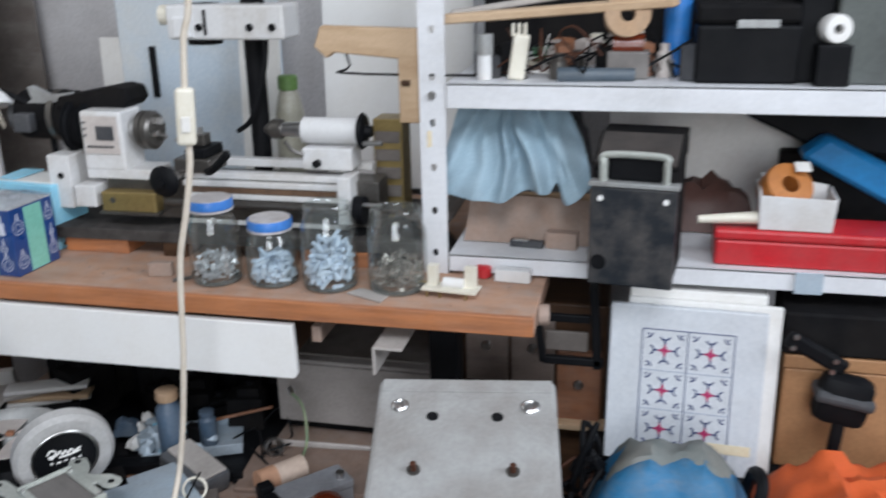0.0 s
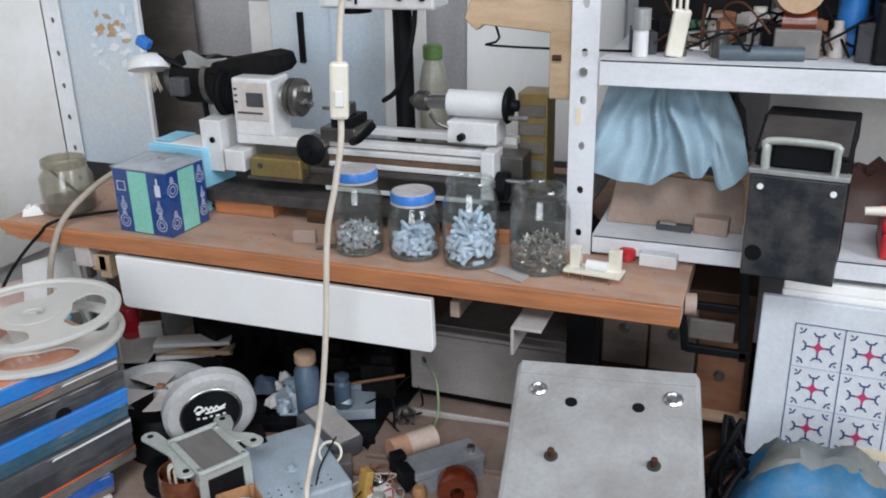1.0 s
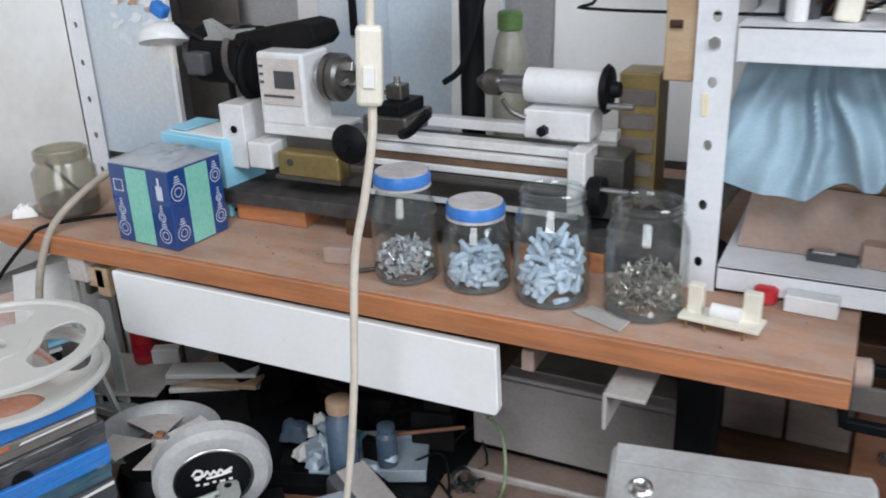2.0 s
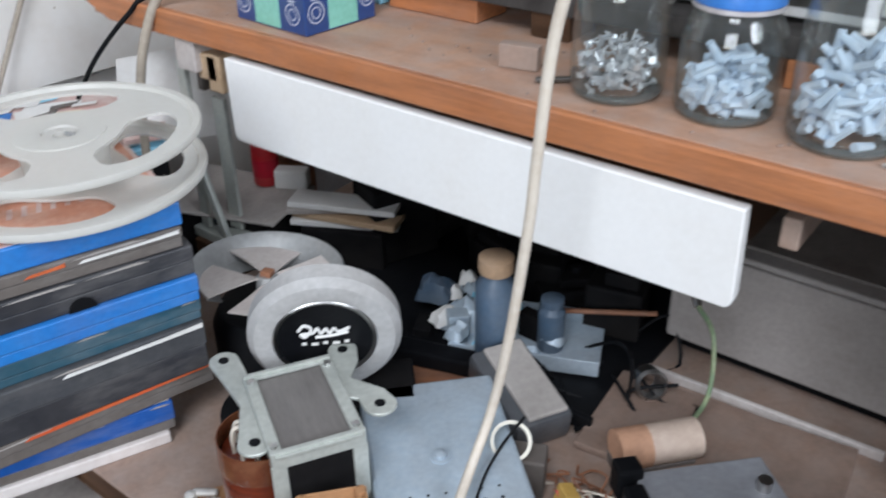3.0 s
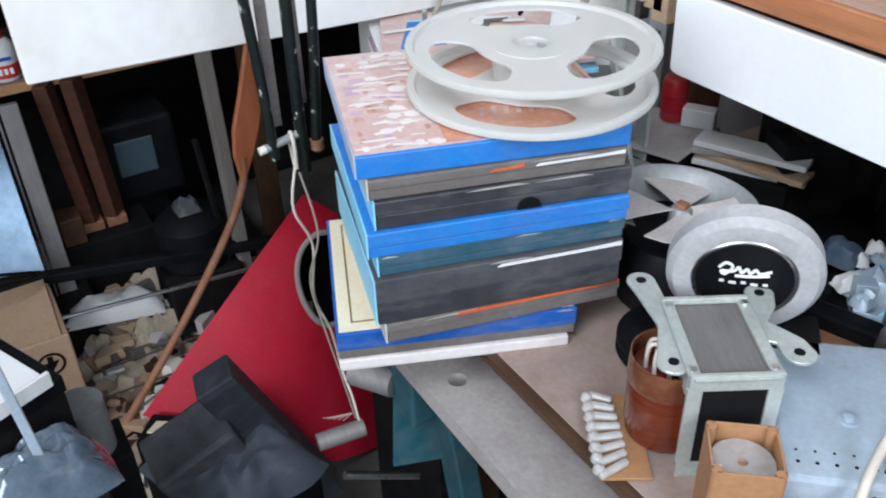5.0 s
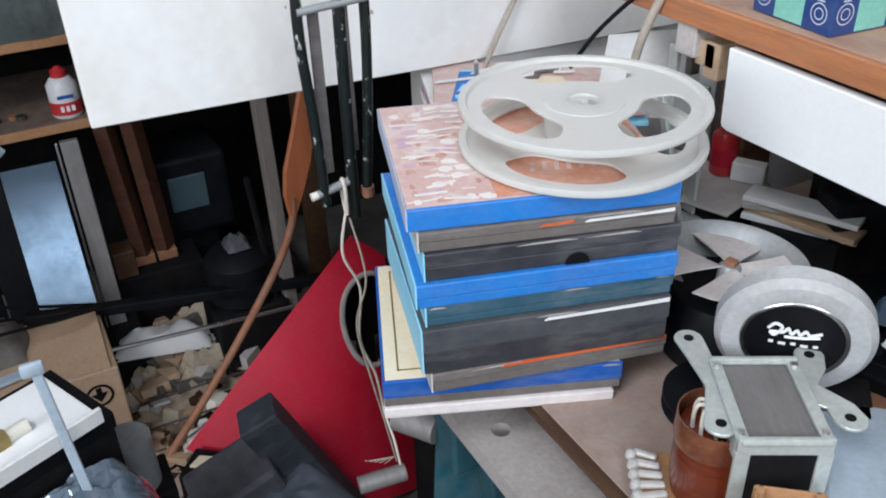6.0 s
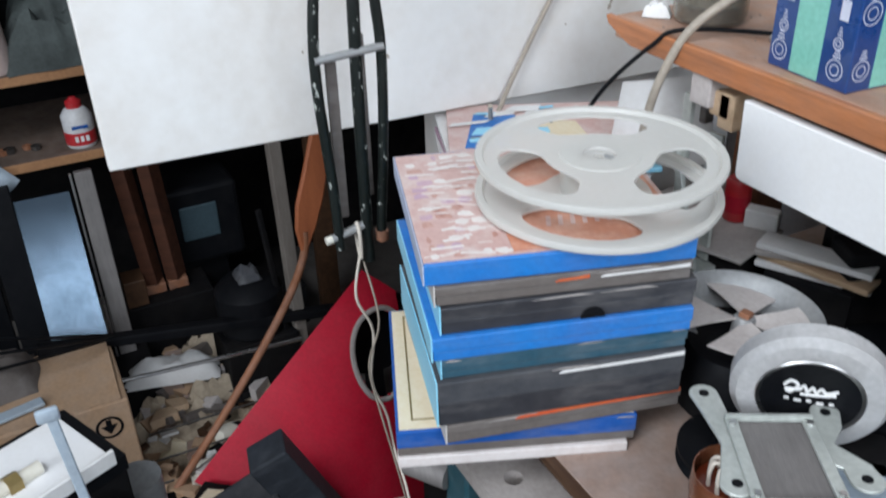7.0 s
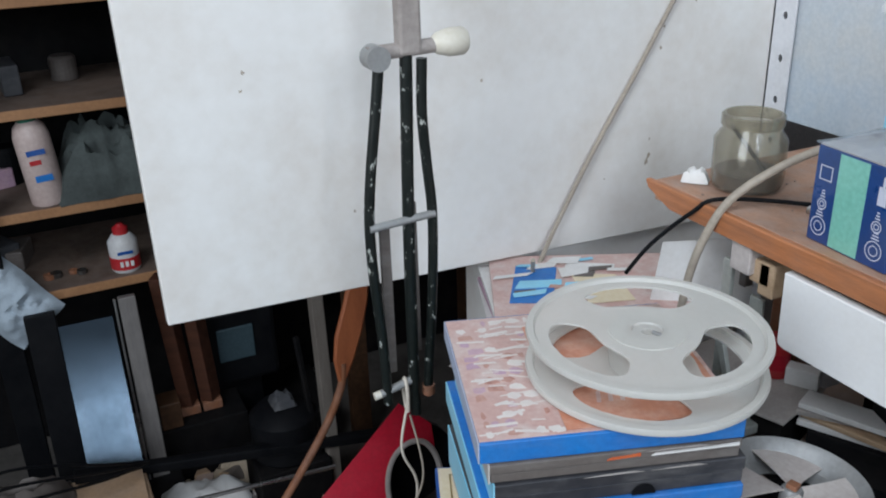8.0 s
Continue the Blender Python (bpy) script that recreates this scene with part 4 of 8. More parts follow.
solo("wooden_block", box((0, 0, 0.010), (0.034, 0.012, 0.020), 0.001), M_PLY, "small wooden offcut on the bench", "wood", pose(-0.44, 1.312, 0.8505, 0, 0, 12))
solo("metal_clip", add_box(box((0, 0, 0.003), (0.034, 0.005, 0.004), 0.001), (0.014, 0.0, 0.008), (0.006, 0.005, 0.010), 0.001), M_DARKSTEEL, "dark bent metal clip on the bench", "clip", pose(-0.396, 1.298, 0.8505, 0, 0, 38))
solo("steel_pin", cyl((0, 0, 0.005), (0.02, 0.002, 0.005), 0.0048, seg=12), M_STEEL, "short bright steel pin", "pin", pose(-0.788, 1.325, 0.8505), True)
solo("metal_offcut", prism([(-0.03, -0.014), (0.03, -0.010), (0.022, 0.014), (-0.026, 0.010)], 0.0025, None, 0.0005), M_GREYBOARD, "flat grey offcut lying by the open jar", "offcut", pose(-0.118, 1.286, 0.8505, 0, 0, -28))
rnd = random.Random(12)
bm = start()
for k in range(60):
    add_box(bm, (rnd.uniform(-0.9, 0.09), rnd.uniform(1.26, 1.42), 0.8511), (rnd.uniform(0.001, 0.004), rnd.uniform(0.001, 0.002), 0.0012), 0.0, (0, 0, rnd.uniform(0, 180)))
solo("sawdust_crumbs", bm, M_PLY, "scattered crumbs of sawdust and swarf", "debris", kind="stuff")

# ivory circuit socket and small white block
pcb = thing("terminal_socket", (-0.010, 1.306, 0.8505), "ivory plastic terminal socket with brass pins", "socket", rz=-6)
part("base_plate", box((0, 0, 0.011), (0.076, 0.030, 0.004), 0.001), M_CREAM, pcb)
part("terminal_post", box((-0.026, 0.004, 0.026), (0.014, 0.012, 0.030), 0.001), M_CREAM, pcb)
part("terminal_post", box((0.026, 0.006, 0.026), (0.016, 0.010, 0.032), 0.001), M_CREAM, pcb)
part("drum", cyl((-0.010, 0, 0.018), (0.018, 0, 0.018), 0.0075, seg=16), M_PAPER, pcb, "", True)
for x in (-0.03, -0.012, 0.024):
    part("pin", cyl((x, -0.012, 0.0), (x, -0.012, 0.012), 0.0013, seg=8), M_BRASS, pcb)
part("side_pin", cyl((-0.046, 0.005, 0.014), (-0.036, 0.005, 0.014), 0.0015, seg=8), M_BRASS, pcb)
solo("red_stopper", turned([(0.010, 0), (0.012, 0.002), (0.012, 0.014), (0.008, 0.017), (0, 0.017)], None, 20), M_RED, "small dusty red plastic cap", "cap", pose(0.020, 1.385, 0.8505), True)
solo("white_block", box((0, 0, 0.009), (0.050, 0.018, 0.018), 0.0015), M_WHITEPAINT, "small white plastic block on the bench", "block", pose(0.064, 1.375, 0.8505, 0, 0, -4))
solo("clear_box", box((0, 0, 0.012), (0.046, 0.022, 0.022), 0.002), M_TAPEFILM, "small cloudy plastic box", "box", pose(0.060, 1.408, 0.8505, 0, 0, -4))


# ---- the miniature lathe ----
M_LATHEBOARD = mat("dusty_black_board", (0.045, 0.040, 0.038), 0.8, second=(0.018, 0.016, 0.015), scale=9, amount=0.8, dust=0.14, spec=0.2)
board = solo("mounting_board", box((0, 0, 0.009), (0.66, 0.235, 0.018), 0.0012), M_LATHEBOARD, "dusty dark board carrying the small lathe", "board", pose(-0.40, 1.505, 0.8735, 0, 0, 1))
for x, w in ((-0.594, 0.108), (-0.46, 0.04), (-0.20, 0.10)):
    solo("wooden_packer", box((0, 0, 0.0112), (w, 0.05, 0.0224), 0.001), M_EDGE if w > 0.09 else M_DARKWOOD, "wooden packing block under the lathe board", "wood", pose(x, 1.415, 0.8508), group="packing blocks")
solo("wooden_packer", box((0, 0, 0.0112), (0.1, 0.05, 0.0224), 0.001), M_EDGE, "wooden packing block under the lathe board", "wood", pose(-0.40, 1.58, 0.8508), group="packing blocks")

lathe = thing("miniature_lathe", (0, 0, 0.0), "white miniature metal lathe with a vertical milling column", "lathe")
Y = 1.425
part("bed_foot", box((-0.651, Y + 0.004, 0.958), (0.038, 0.05, 0.084), 0.002), M_WHITEPAINT, lathe)
part("foot_hole", cyl((-0.648, Y - 0.0225, 0.968), (-0.648, Y - 0.0205, 0.968), 0.005, seg=12), M_BLACK, lathe)
part("bed_base", box((-0.325, Y + 0.010, 0.9015), (0.27, 0.03, 0.010), 0.002), M_WHITEPAINT, lathe, "white base rail")
part("gear_box", box((-0.607, Y - 0.002, 0.938), (0.036, 0.05, 0.034), 0.002), M_WHITEPAINT, lathe)
part("name_plate", box((-0.534, Y - 0.012, 0.931), (0.092, 0.03, 0.032), 0.003), M_BRASS, lathe, "dull brass-coloured apron")
part("apron_bolt", cyl((-0.560, Y - 0.028, 0.934), (-0.560, Y - 0.026, 0.934), 0.005, seg=8), M_DARKSTEEL, lathe)
part("apron_lip", box((-0.534, Y - 0.020, 0.9145), (0.098, 0.022, 0.005), 0.001), M_DARKSTEEL, lathe)
part("bed_rail", box((-0.31, Y - 0.002, 0.975), (0.27, 0.018, 0.010), 0.0015), M_WHITEPAINT, lathe)
part("bed_rail", box((-0.31, Y + 0.045, 0.985), (0.30, 0.018, 0.012), 0.0015), M_WHITEPAINT, lathe)
part("bed_rail", box((-0.31, Y - 0.010, 0.9635), (0.27, 0.012, 0.009), 0.0015), M_WHITEPAINT, lathe)
part("swarf_ledge", box((-0.31, Y - 0.006, 0.9535), (0.27, 0.014, 0.010), 0.001), mat("rusty_swarf", (0.15, 0.085, 0.05), 0.8, second=(0.05, 0.035, 0.028), scale=40, amount=0.8), lathe, "brown swarf-covered ledge")
part("bed_rail", box((-0.31, Y - 0.009, 0.9440), (0.27, 0.012, 0.008), 0.0015), M_WHITEPAINT, lathe)
part("bed_web", box((-0.36, Y + 0.02, 0.938), (0.44, 0.05, 0.07), 0.002), M_DARKSTEEL, lathe)
part("lead_screw", cyl((-0.47, Y - 0.022, 0.934), (-0.17, Y - 0.022, 0.934), 0.0065, seg=14), M_DARKSTEEL, lathe, "", True)
part("end_bracket", box((-0.183, Y - 0.014, 0.950), (0.020, 0.045, 0.070), 0.002), M_WHITEPAINT, lathe)
part("lead_wheel", cyl((-0.172, Y - 0.022, 0.934), (-0.156, Y - 0.022, 0.934), 0.021, seg=20), M_BLACK, lathe, "black leadscrew handwheel", True)
part("lead_handle", cyl((-0.156, Y - 0.030, 0.945), (-0.128, Y - 0.030, 0.945), 0.0035, seg=10), M_STEEL, lathe, "steel crank handle", True)
part("head_stock", box((-0.577, Y + 0.022, 1.021), (0.070, 0.058, 0.092), 0.004), M_WHITEPAINT, lathe)
part("head_base", box((-0.556, Y + 0.024, 0.970), (0.112, 0.060, 0.016), 0.002), M_WHITEPAINT, lathe)
part("dial_plate", box((-0.577, Y - 0.0083, 1.031), (0.058, 0.0012, 0.058), 0.0003), M_TAPEFILM, lathe, "grey speed plate with unreadable print")
part("dial_window", box((-0.570, Y - 0.0094, 1.034), (0.030, 0.001, 0.022), 0.0003), M_DARKGREY, lathe)
for k in range(3):
    part("plate_bar", box((-0.604, Y - 0.0094, 1.050 - 0.010 * k), (0.006, 0.001, 0.003), 0.0), M_DARKGREY, lathe)
part("plate_bar", box((-0.580, Y - 0.0094, 1.013), (0.045, 0.001, 0.003), 0.0), M_DARKGREY, lathe)
part("spindle_nose", cyl((-0.542, Y + 0.03, 1.033), (-0.531, Y + 0.03, 1.033), 0.018, seg=24), M_STEEL, lathe, "", True)
chuck = part("chuck", turned([(0.018, 0), (0.028, 0.002), (0.030, 0.004), (0.030, 0.011), (0.026, 0.013), (0.030, 0.015), (0.030, 0.024), (0.026, 0.028), (0.010, 0.028)], pose(-0.532, Y + 0.03, 1.033, 0, 90, 0), 32), M_DARKSTEEL, lathe, "oily steel chuck", True)
for k in range(3):
    part("jaw", box((0.034, 0, 0.022), (0.011, 0.007, 0.012), 0.001), M_STEEL, chuck).matrix_basis = pose(-0.532, Y + 0.03, 1.033, 0, 90, 0) @ pose(0, 0, 0.009, 0, 0, 120 * k + 40) @ pose(-0.020, 0, 0)
for x, r in ((-0.627, 0.040), (-0.640, 0.034), (-0.652, 0.042)):
    part("pulley", turned([(0.008, 0), (r * 0.9, 0), (r, 0.003), (r * 0.86, 0.006), (r, 0.009), (r * 0.9, 0.012), (0.008, 0.012)], pose(x, Y + 0.035, 1.036, 0, 90, 0), 32), M_BLACK, lathe, "", True)
motor = part("motor", cyl((-0.760, Y + 0.075, 1.045), (-0.665, Y + 0.075, 1.045), 0.040, seg=28), M_DUSTSHADE, lathe, "dusty black motor", True)
part("motor_cap", cyl((-0.778, Y + 0.075, 1.045), (-0.760, Y + 0.075, 1.045), 0.030, seg=28), M_DARKGREY, lathe, "", True)
part("belt_guard", prism([(-0.075, -0.012), (-0.066, 0.006), (0.030, 0.024), (0.052, 0.020), (0.058, 0.002), (0.046, -0.010), (0.020, -0.014)], 0.060, pose(-0.600, Y + 0.085, 1.076, 90, 0, 0), 0.002), M_DUSTSHADE, lathe, "dusty curved black belt guard")
part("guard_lever", prism([(-0.034, -0.010), (0.062, 0.012), (0.060, 0.020), (0.020, 0.016), (-0.010, 0.030), (-0.018, 0.028), (-0.012, 0.008), (-0.038, -0.002)], 0.012, pose(-0.715, Y + 0.055, 1.066, 90, 0, 0), 0.001), M_GREY, lathe, "bare grey bracket arm")
part("motor_fin", cyl((-0.700, Y + 0.075, 1.045), (-0.690, Y + 0.075, 1.045), 0.0425, seg=28), M_DARKSTEEL, lathe, "", True)
part("motor_terminal", box((-0.735, Y + 0.028, 1.040), (0.030, 0.020, 0.030), 0.003), M_DARKGREY, lathe)
part("tail_stock", box((-0.215, Y + 0.015, 1.005), (0.075, 0.05, 0.032), 0.002), M_WHITEPAINT, lathe)
part("tail_barrel", cyl((-0.256, Y + 0.015, 1.043), (-0.172, Y + 0.015, 1.043), 0.019, seg=24), M_WHITEPAINT, lathe, "white tailstock barrel", True)
part("quill", cyl((-0.292, Y + 0.015, 1.043), (-0.256, Y + 0.015, 1.043), 0.010, 0.012, seg=18), M_STEEL, lathe, "", True)
part("drill_chuck", turned([(0.004, 0), (0.012, 0.010), (0.015, 0.014), (0.015, 0.028), (0.009, 0.030)], pose(-0.318, Y + 0.015, 1.043, 0, 90, 0), 20), M_DARKSTEEL, lathe, "", True)
part("tail_wheel", turned([(0.006, 0), (0.024, 0.002), (0.027, 0.005), (0.024, 0.009), (0.010, 0.011), (0.008, 0.020)], pose(-0.172, Y + 0.015, 1.043, 0, 90, 0), 24), M_BLACK, lathe, "black tailstock handwheel", True)
part("tail_handle", cyl((-0.160, Y - 0.006, 1.030), (-0.132, Y - 0.006, 1.030), 0.0035, seg=10), M_STEEL, lathe, "steel crank handle", True)
part("lock_bolt", cyl((-0.228, Y - 0.012, 1.000), (-0.228, Y - 0.022, 1.000), 0.006, seg=6), M_BLACK, lathe)
part("tail_lever", tube([(-0.250, Y - 0.012, 1.012), (-0.262, Y - 0.022, 1.020), (-0.270, Y - 0.028, 1.034)], 0.003), M_DARKSTEEL, lathe)
part("carriage", box((-0.425, Y + 0.016, 0.990), (0.060, 0.070, 0.022), 0.003), M_DARKSTEEL, lathe, "oily dark carriage")
part("cross_slide", box((-0.420, Y + 0.014, 1.008), (0.034, 0.060, 0.014), 0.002), M_BLACK, lathe)
part("tool_post", box((-0.425, Y + 0.018, 1.024), (0.022, 0.022, 0.018), 0.002), M_DARKSTEEL, lathe)
part("tool_bolt", cyl((-0.425, Y + 0.018, 1.033), (-0.425, Y + 0.018, 1.042), 0.004, seg=6), M_STEEL, lathe)
part("tool_bit", box((-0.448, Y + 0.010, 1.024), (0.030, 0.006, 0.006), 0.001), M_STEEL, lathe)
part("cross_wheel", turned([(0.006, 0), (0.022, 0.002), (0.024, 0.006), (0.020, 0.010), (0.007, 0.012), (0.006, 0.020)], pose(-0.452, Y - 0.050, 0.975, 90, 0, 0), 24), M_BLACK, lathe, "black cross-slide handwheel", True)
part("cross_screw", cyl((-0.452, Y - 0.050, 0.975), (-0.452, Y - 0.01, 0.975), 0.007, seg=12), M_STEEL, lathe)
part("slide_lever", tube([(-0.395, Y - 0.03, 0.985), (-0.375, Y - 0.045, 0.995), (-0.350, Y - 0.050, 1.018)], 0.006), M_BLACK, lathe)
part("column", cyl((-0.354, 1.505, 0.8915), (-0.354, 1.505, 1.42), 0.0150, seg=24), M_BLACK, lathe, "black milling column", True)
part("column_foot", box((-0.354, 1.505, 0.905), (0.06, 0.06, 0.026), 0.003), M_DARKSTEEL, lathe)
mill = part("milling_head", box((-0.375, 1.485, 1.195), (0.185, 0.062, 0.050), 0.004), M_WHITEPAINT, lathe, "white milling head clamp")
for x in (-0.45, -0.415, -0.335, -0.300):
    part("head_bolt", cyl((x, 1.4545, 1.188), (x, 1.451, 1.188), 0.0055, seg=12), M_BLACK, mill)
part("head_knob", cyl((-0.468, 1.47, 1.205), (-0.482, 1.47, 1.205), 0.015, seg=18), M_CREAM, lathe, "", True)
part("quill_motor", cyl((-0.43, 1.50, 1.16), (-0.43, 1.50, 1.22), 0.026, seg=24), M_BLACK, lathe, "", True)
part("head_clamp", box((-0.440, 1.452, 1.188), (0.030, 0.014, 0.030), 0.003), M_WHITEPAINT, lathe)
part("clamp_slot", box((-0.405, 1.4535, 1.195), (0.004, 0.004, 0.036), 0.0005), M_BLACK, lathe)
solo("power_cable", tube([(-0.33, 1.49, 1.24), (-0.322, 1.475, 1.15), (-0.345, 1.465, 1.06), (-0.38, 1.48, 1.03)], 0.004), M_BLACK, "black cable looping from the milling head", "cable", smooth=True)

# cabinet, bottle, sheets and boxes behind the lathe
cab = thing("metal_cabinet", (-0.56, 1.735, 0.8505), "pale blue-grey metal control cabinet behind the lathe", "cabinet")
part("body", box((0.0, 0, 0.19), (0.27, 0.10, 0.38), 0.003), M_BLUEGREY, cab)
part("door", box((0.055, -0.052, 0.19), (0.13, 0.004, 0.34), 0.002), M_BLUEGREY, cab)
part("door_handle", box((0.115, -0.057, 0.215), (0.008, 0.008, 0.02), 0.001), M_BLACK, cab)
part("louvre", box((-0.07, -0.052, 0.24), (0.012, 0.006, 0.09), 0.001), M_BLACK, cab)
solo("white_sheet", box((0, 0, 0.15), (0.075, 0.004, 0.30), 0.001), M_PAPER, "white board leaning against the back wall", "board", pose(-0.415, 1.64, 0.8505, -4, 0, 0))
solo("white_sheet", box((0, 0, 0.19), (0.34, 0.006, 0.38), 0.001), M_DRAWER, "large white panel standing behind the lathe", "board", pose(-0.20, 1.84, 0.8505, -3, 0, 0))
solo("white_sheet", box((0, 0, 0.14), (0.09, 0.004, 0.30), 0.001), M_PAPER, "white carton board behind the lathe motor", "board", pose(-0.76, 1.78, 0.8505, -3, 0, 0))
bottle = thing("bottle", (-0.343, 1.60, 0.8505), "cloudy greenish bottle with a green cap", "bottle")
part("body", turned([(0.0, 0), (0.022, 0.001), (0.024, 0.006), (0.024, 0.185), (0.018, 0.215), (0.014, 0.225), (0.014, 0.23), (0, 0.23)], None, 28), mat("cloudy_green_glass", (0.30, 0.29, 0.23), 0.3, second=(0.42, 0.40, 0.36), scale=16, amount=0.6), bottle, "", True)
part("cap", turned([(0.014, 0.225), (0.0165, 0.227), (0.0165, 0.246), (0.014, 0.249), (0, 0.249)], None, 24), mat("green_cap_plastic", (0.13, 0.24, 0.07), 0.45, scale=20, amount=0.4), bottle, "green screw cap", True)
slat_box = thing("slatted_box", (-0.150, 1.535, 0.8505), "brown wooden slatted box beside the tailstock", "box")
part("body", box((0, 0, 0.095), (0.046, 0.05, 0.205), 0.002), M_BRASS, slat_box)
for k in range(6):
    part("slat", box((0, -0.0265, 0.03 + 0.028 * k), (0.040, 0.003, 0.018), 0.001), M_BROWNCARD, slat_box)
solo("rubber_hose", tube([(-0.13, 1.50, 0.90), (-0.09, 1.46, 0.885), (-0.055, 1.47, 0.91), (-0.03, 1.52, 0.95)], 0.012), M_BROWNCARD, "dull brown hose behind the post", "hose", smooth=True)
solo("dark_rag", crumpled(0.20, 0.12, 0.06, 31), M_DUSTSHADE, "dark oily rag heaped behind the jars", "rag", pose(-0.13, 1.455, 0.852), True)

# drawing-board square of pale wood by the post
square = thing("wooden_try_square", (0, 0, 0), "pale wooden L-shaped bracket hanging by the post", "bracket")
part("arm", prism([(-0.222, 1.166), (-0.212, 1.194), (-0.072, 1.190), (-0.072, 1.062), (-0.102, 1.062), (-0.102, 1.150), (-0.195, 1.158), (-0.205, 1.150)], 0.020, pose(0, 1.43, 0, 90, 0, 0), 0.0015), M_WOOD, square)
part("peg", cyl((-0.097, 1.408, 1.118), (-0.085, 1.408, 1.118), 0.004, seg=10), M_DARKWOOD, square)

# clamp lamp head and white bulb at the left of the lathe
lamp = thing("clip_lamp", (0, 0, 0), "white clip lamp with a blue holder near the wall", "lamp")
part("shade", turned([(0.036, -0.004), (0.0365, 0.0), (0.034, 0.009), (0.027, 0.017), (0.015, 0.022), (0.0, 0.023)], pose(-0.795, 1.46, 1.068, -14, -10, 0), 32), M_WHITEPAINT, lamp, "white flat dome shade", True)
for k in range(14):
    part("bristle", tube([(-0.812 + 0.0025 * k, 1.452 + 0.001 * (k % 3), 1.064), (-0.813 + 0.003 * k, 1.450, 1.05), (-0.818 + 0.004 * k, 1.447, 1.030 + 0.004 * (k % 3))], 0.0006, 5, 3), M_CORD, lamp)
part("holder", box((-0.812, 1.475, 1.106), (0.024, 0.018, 0.018), 0.004, (0, 30, 0)), M_BLUE, lamp, "blue plastic clip")
part("arm", tube([(-0.775, 1.46, 1.088), (-0.74, 1.47, 1.07), (-0.72, 1.49, 1.04), (-0.72, 1.50, 0.895)], 0.005), M_BLACK, lamp)

# ---- cord with an in-line switch, hanging from above ----
cord = thing("flex_with_switch", (0, 0, 0), "ivory flex with an in-line switch hanging from above", "cord")
part("flex", tube([(-0.245, 1.13, 2.495), (-0.25, 1.14, 1.8), (-0.262, 1.15, 1.30), (-0.277, 1.15, 1.20), (-0.284, 1.15, 1.12), (-0.286, 1.15, 1.06), (-0.298, 1.15, 1.0), (-0.313, 1.15, 0.94), (-0.321, 1.15, 0.86), (-0.325, 1.15, 0.81), (-0.338, 1.15, 0.71), (-0.350, 1.147, 0.64), (-0.346, 1.115, 0.608), (-0.334, 1.080, 0.596), (-0.318, 1.050, 0.570), (-0.300, 1.030, 0.540)], 0.0040, 10), M_CORD, cord, "", True)
switch = part("switch", box((0, 0, 0), (0.022, 0.015, 0.066), 0.004), M_CREAM, cord, "ivory in-line switch")
switch.matrix_basis = pose(-0.2835, 1.148, 1.115, 0, 3, 25)
part("rocker", box((0, -0.008, -0.008), (0.010, 0.004, 0.018), 0.001), M_PAPER, switch)


# ---- things on the shelving ----
def dark_case():
    c = thing("battery_case", (0.2295, 1.360, 0.8815), "scuffed black and grey metal case with a bail handle", "case", rz=-7)
    w, d, h = 0.106, 0.125, 0.128
    part("front_panel", box((0, -d / 2 + 0.006, h / 2), (w, 0.012, h), 0.002), M_SCUFF, c, "scuffed black front panel")
    part("body", box((0, 0.008, 0.075), (w - 0.004, d - 0.014, 0.15), 0.003), M_DUSTSHADE, c)
    part("lid", prism([(-d / 2 + 0.012, 0.0), (d / 2, 0.0), (d / 2, 0.034), (d / 2 - 0.05, 0.034), (-d / 2 + 0.012, 0.004)], w, pose(-w / 2, 0, 0.15, 90, 0, 90), 0.002), M_DUSTSHADE, c, "dark sloping lid")
    part("slope_plate", box((0, -0.0215, 0.1695), (w - 0.008, 0.066, 0.003), 0.001, (24.5, 0, 0)), mat("dark_brown_enamel", (0.026, 0.021, 0.019), 0.5, second=(0.07, 0.055, 0.048), scale=20, amount=0.6, dust=0.04), c, "dusty plate on the slope")
    part("rim", box((0, -d / 2 + 0.008, h + 0.004), (w + 0.004, 0.020, 0.006), 0.001), M_GREY, c)
    handle = part("handle", tube([(-0.038, -0.056, 0.134), (-0.038, -0.058, 0.158), (-0.033, -0.057, 0.168), (0.033, -0.057, 0.168), (0.038, -0.058, 0.158), (0.038, -0.056, 0.134)], 0.0055, 10, 5, 0.8), M_ZINC, c, "bright bail handle", True)
    part("recess", box((0, -0.050, 0.150), (0.066, 0.008, 0.030), 0.004), M_BLACK, c)
    for x in (-0.040, 0.040):
        part("screw", cyl((x, -d / 2 - 0.002, h - 0.014), (x, -d / 2 + 0.001, h - 0.014), 0.0036, seg=14), M_DRAWER, c, "bright screw head")
    part("socket_hole", cyl((-0.040, -d / 2 - 0.001, 0.030), (-0.040, -d / 2 + 0.001, 0.030), 0.010, seg=18), M_BLACK, c)


M_SCUFF = mat("scuffed_black_panel", (0.010, 0.014, 0.020), 0.45, second=(0.13, 0.115, 0.105), scale=24, amount=0.6, bump=0.1)
dark_case()
low_box = thing("cardboard_box", (0.075, 1.50, 0.8815), "flat brown cardboard box under a blue cloth", "box")
part("front", prism([(-0.095, 0), (0.09, 0), (0.085, 0.066), (-0.085, 0.072)], 0.004, pose(0, -0.05, 0, 78, 0, 0)), M_PLY, low_box)
part("body", box((0, 0.045, 0.035), (0.18, 0.13, 0.07), 0.002), M_CARDBOARD, low_box)


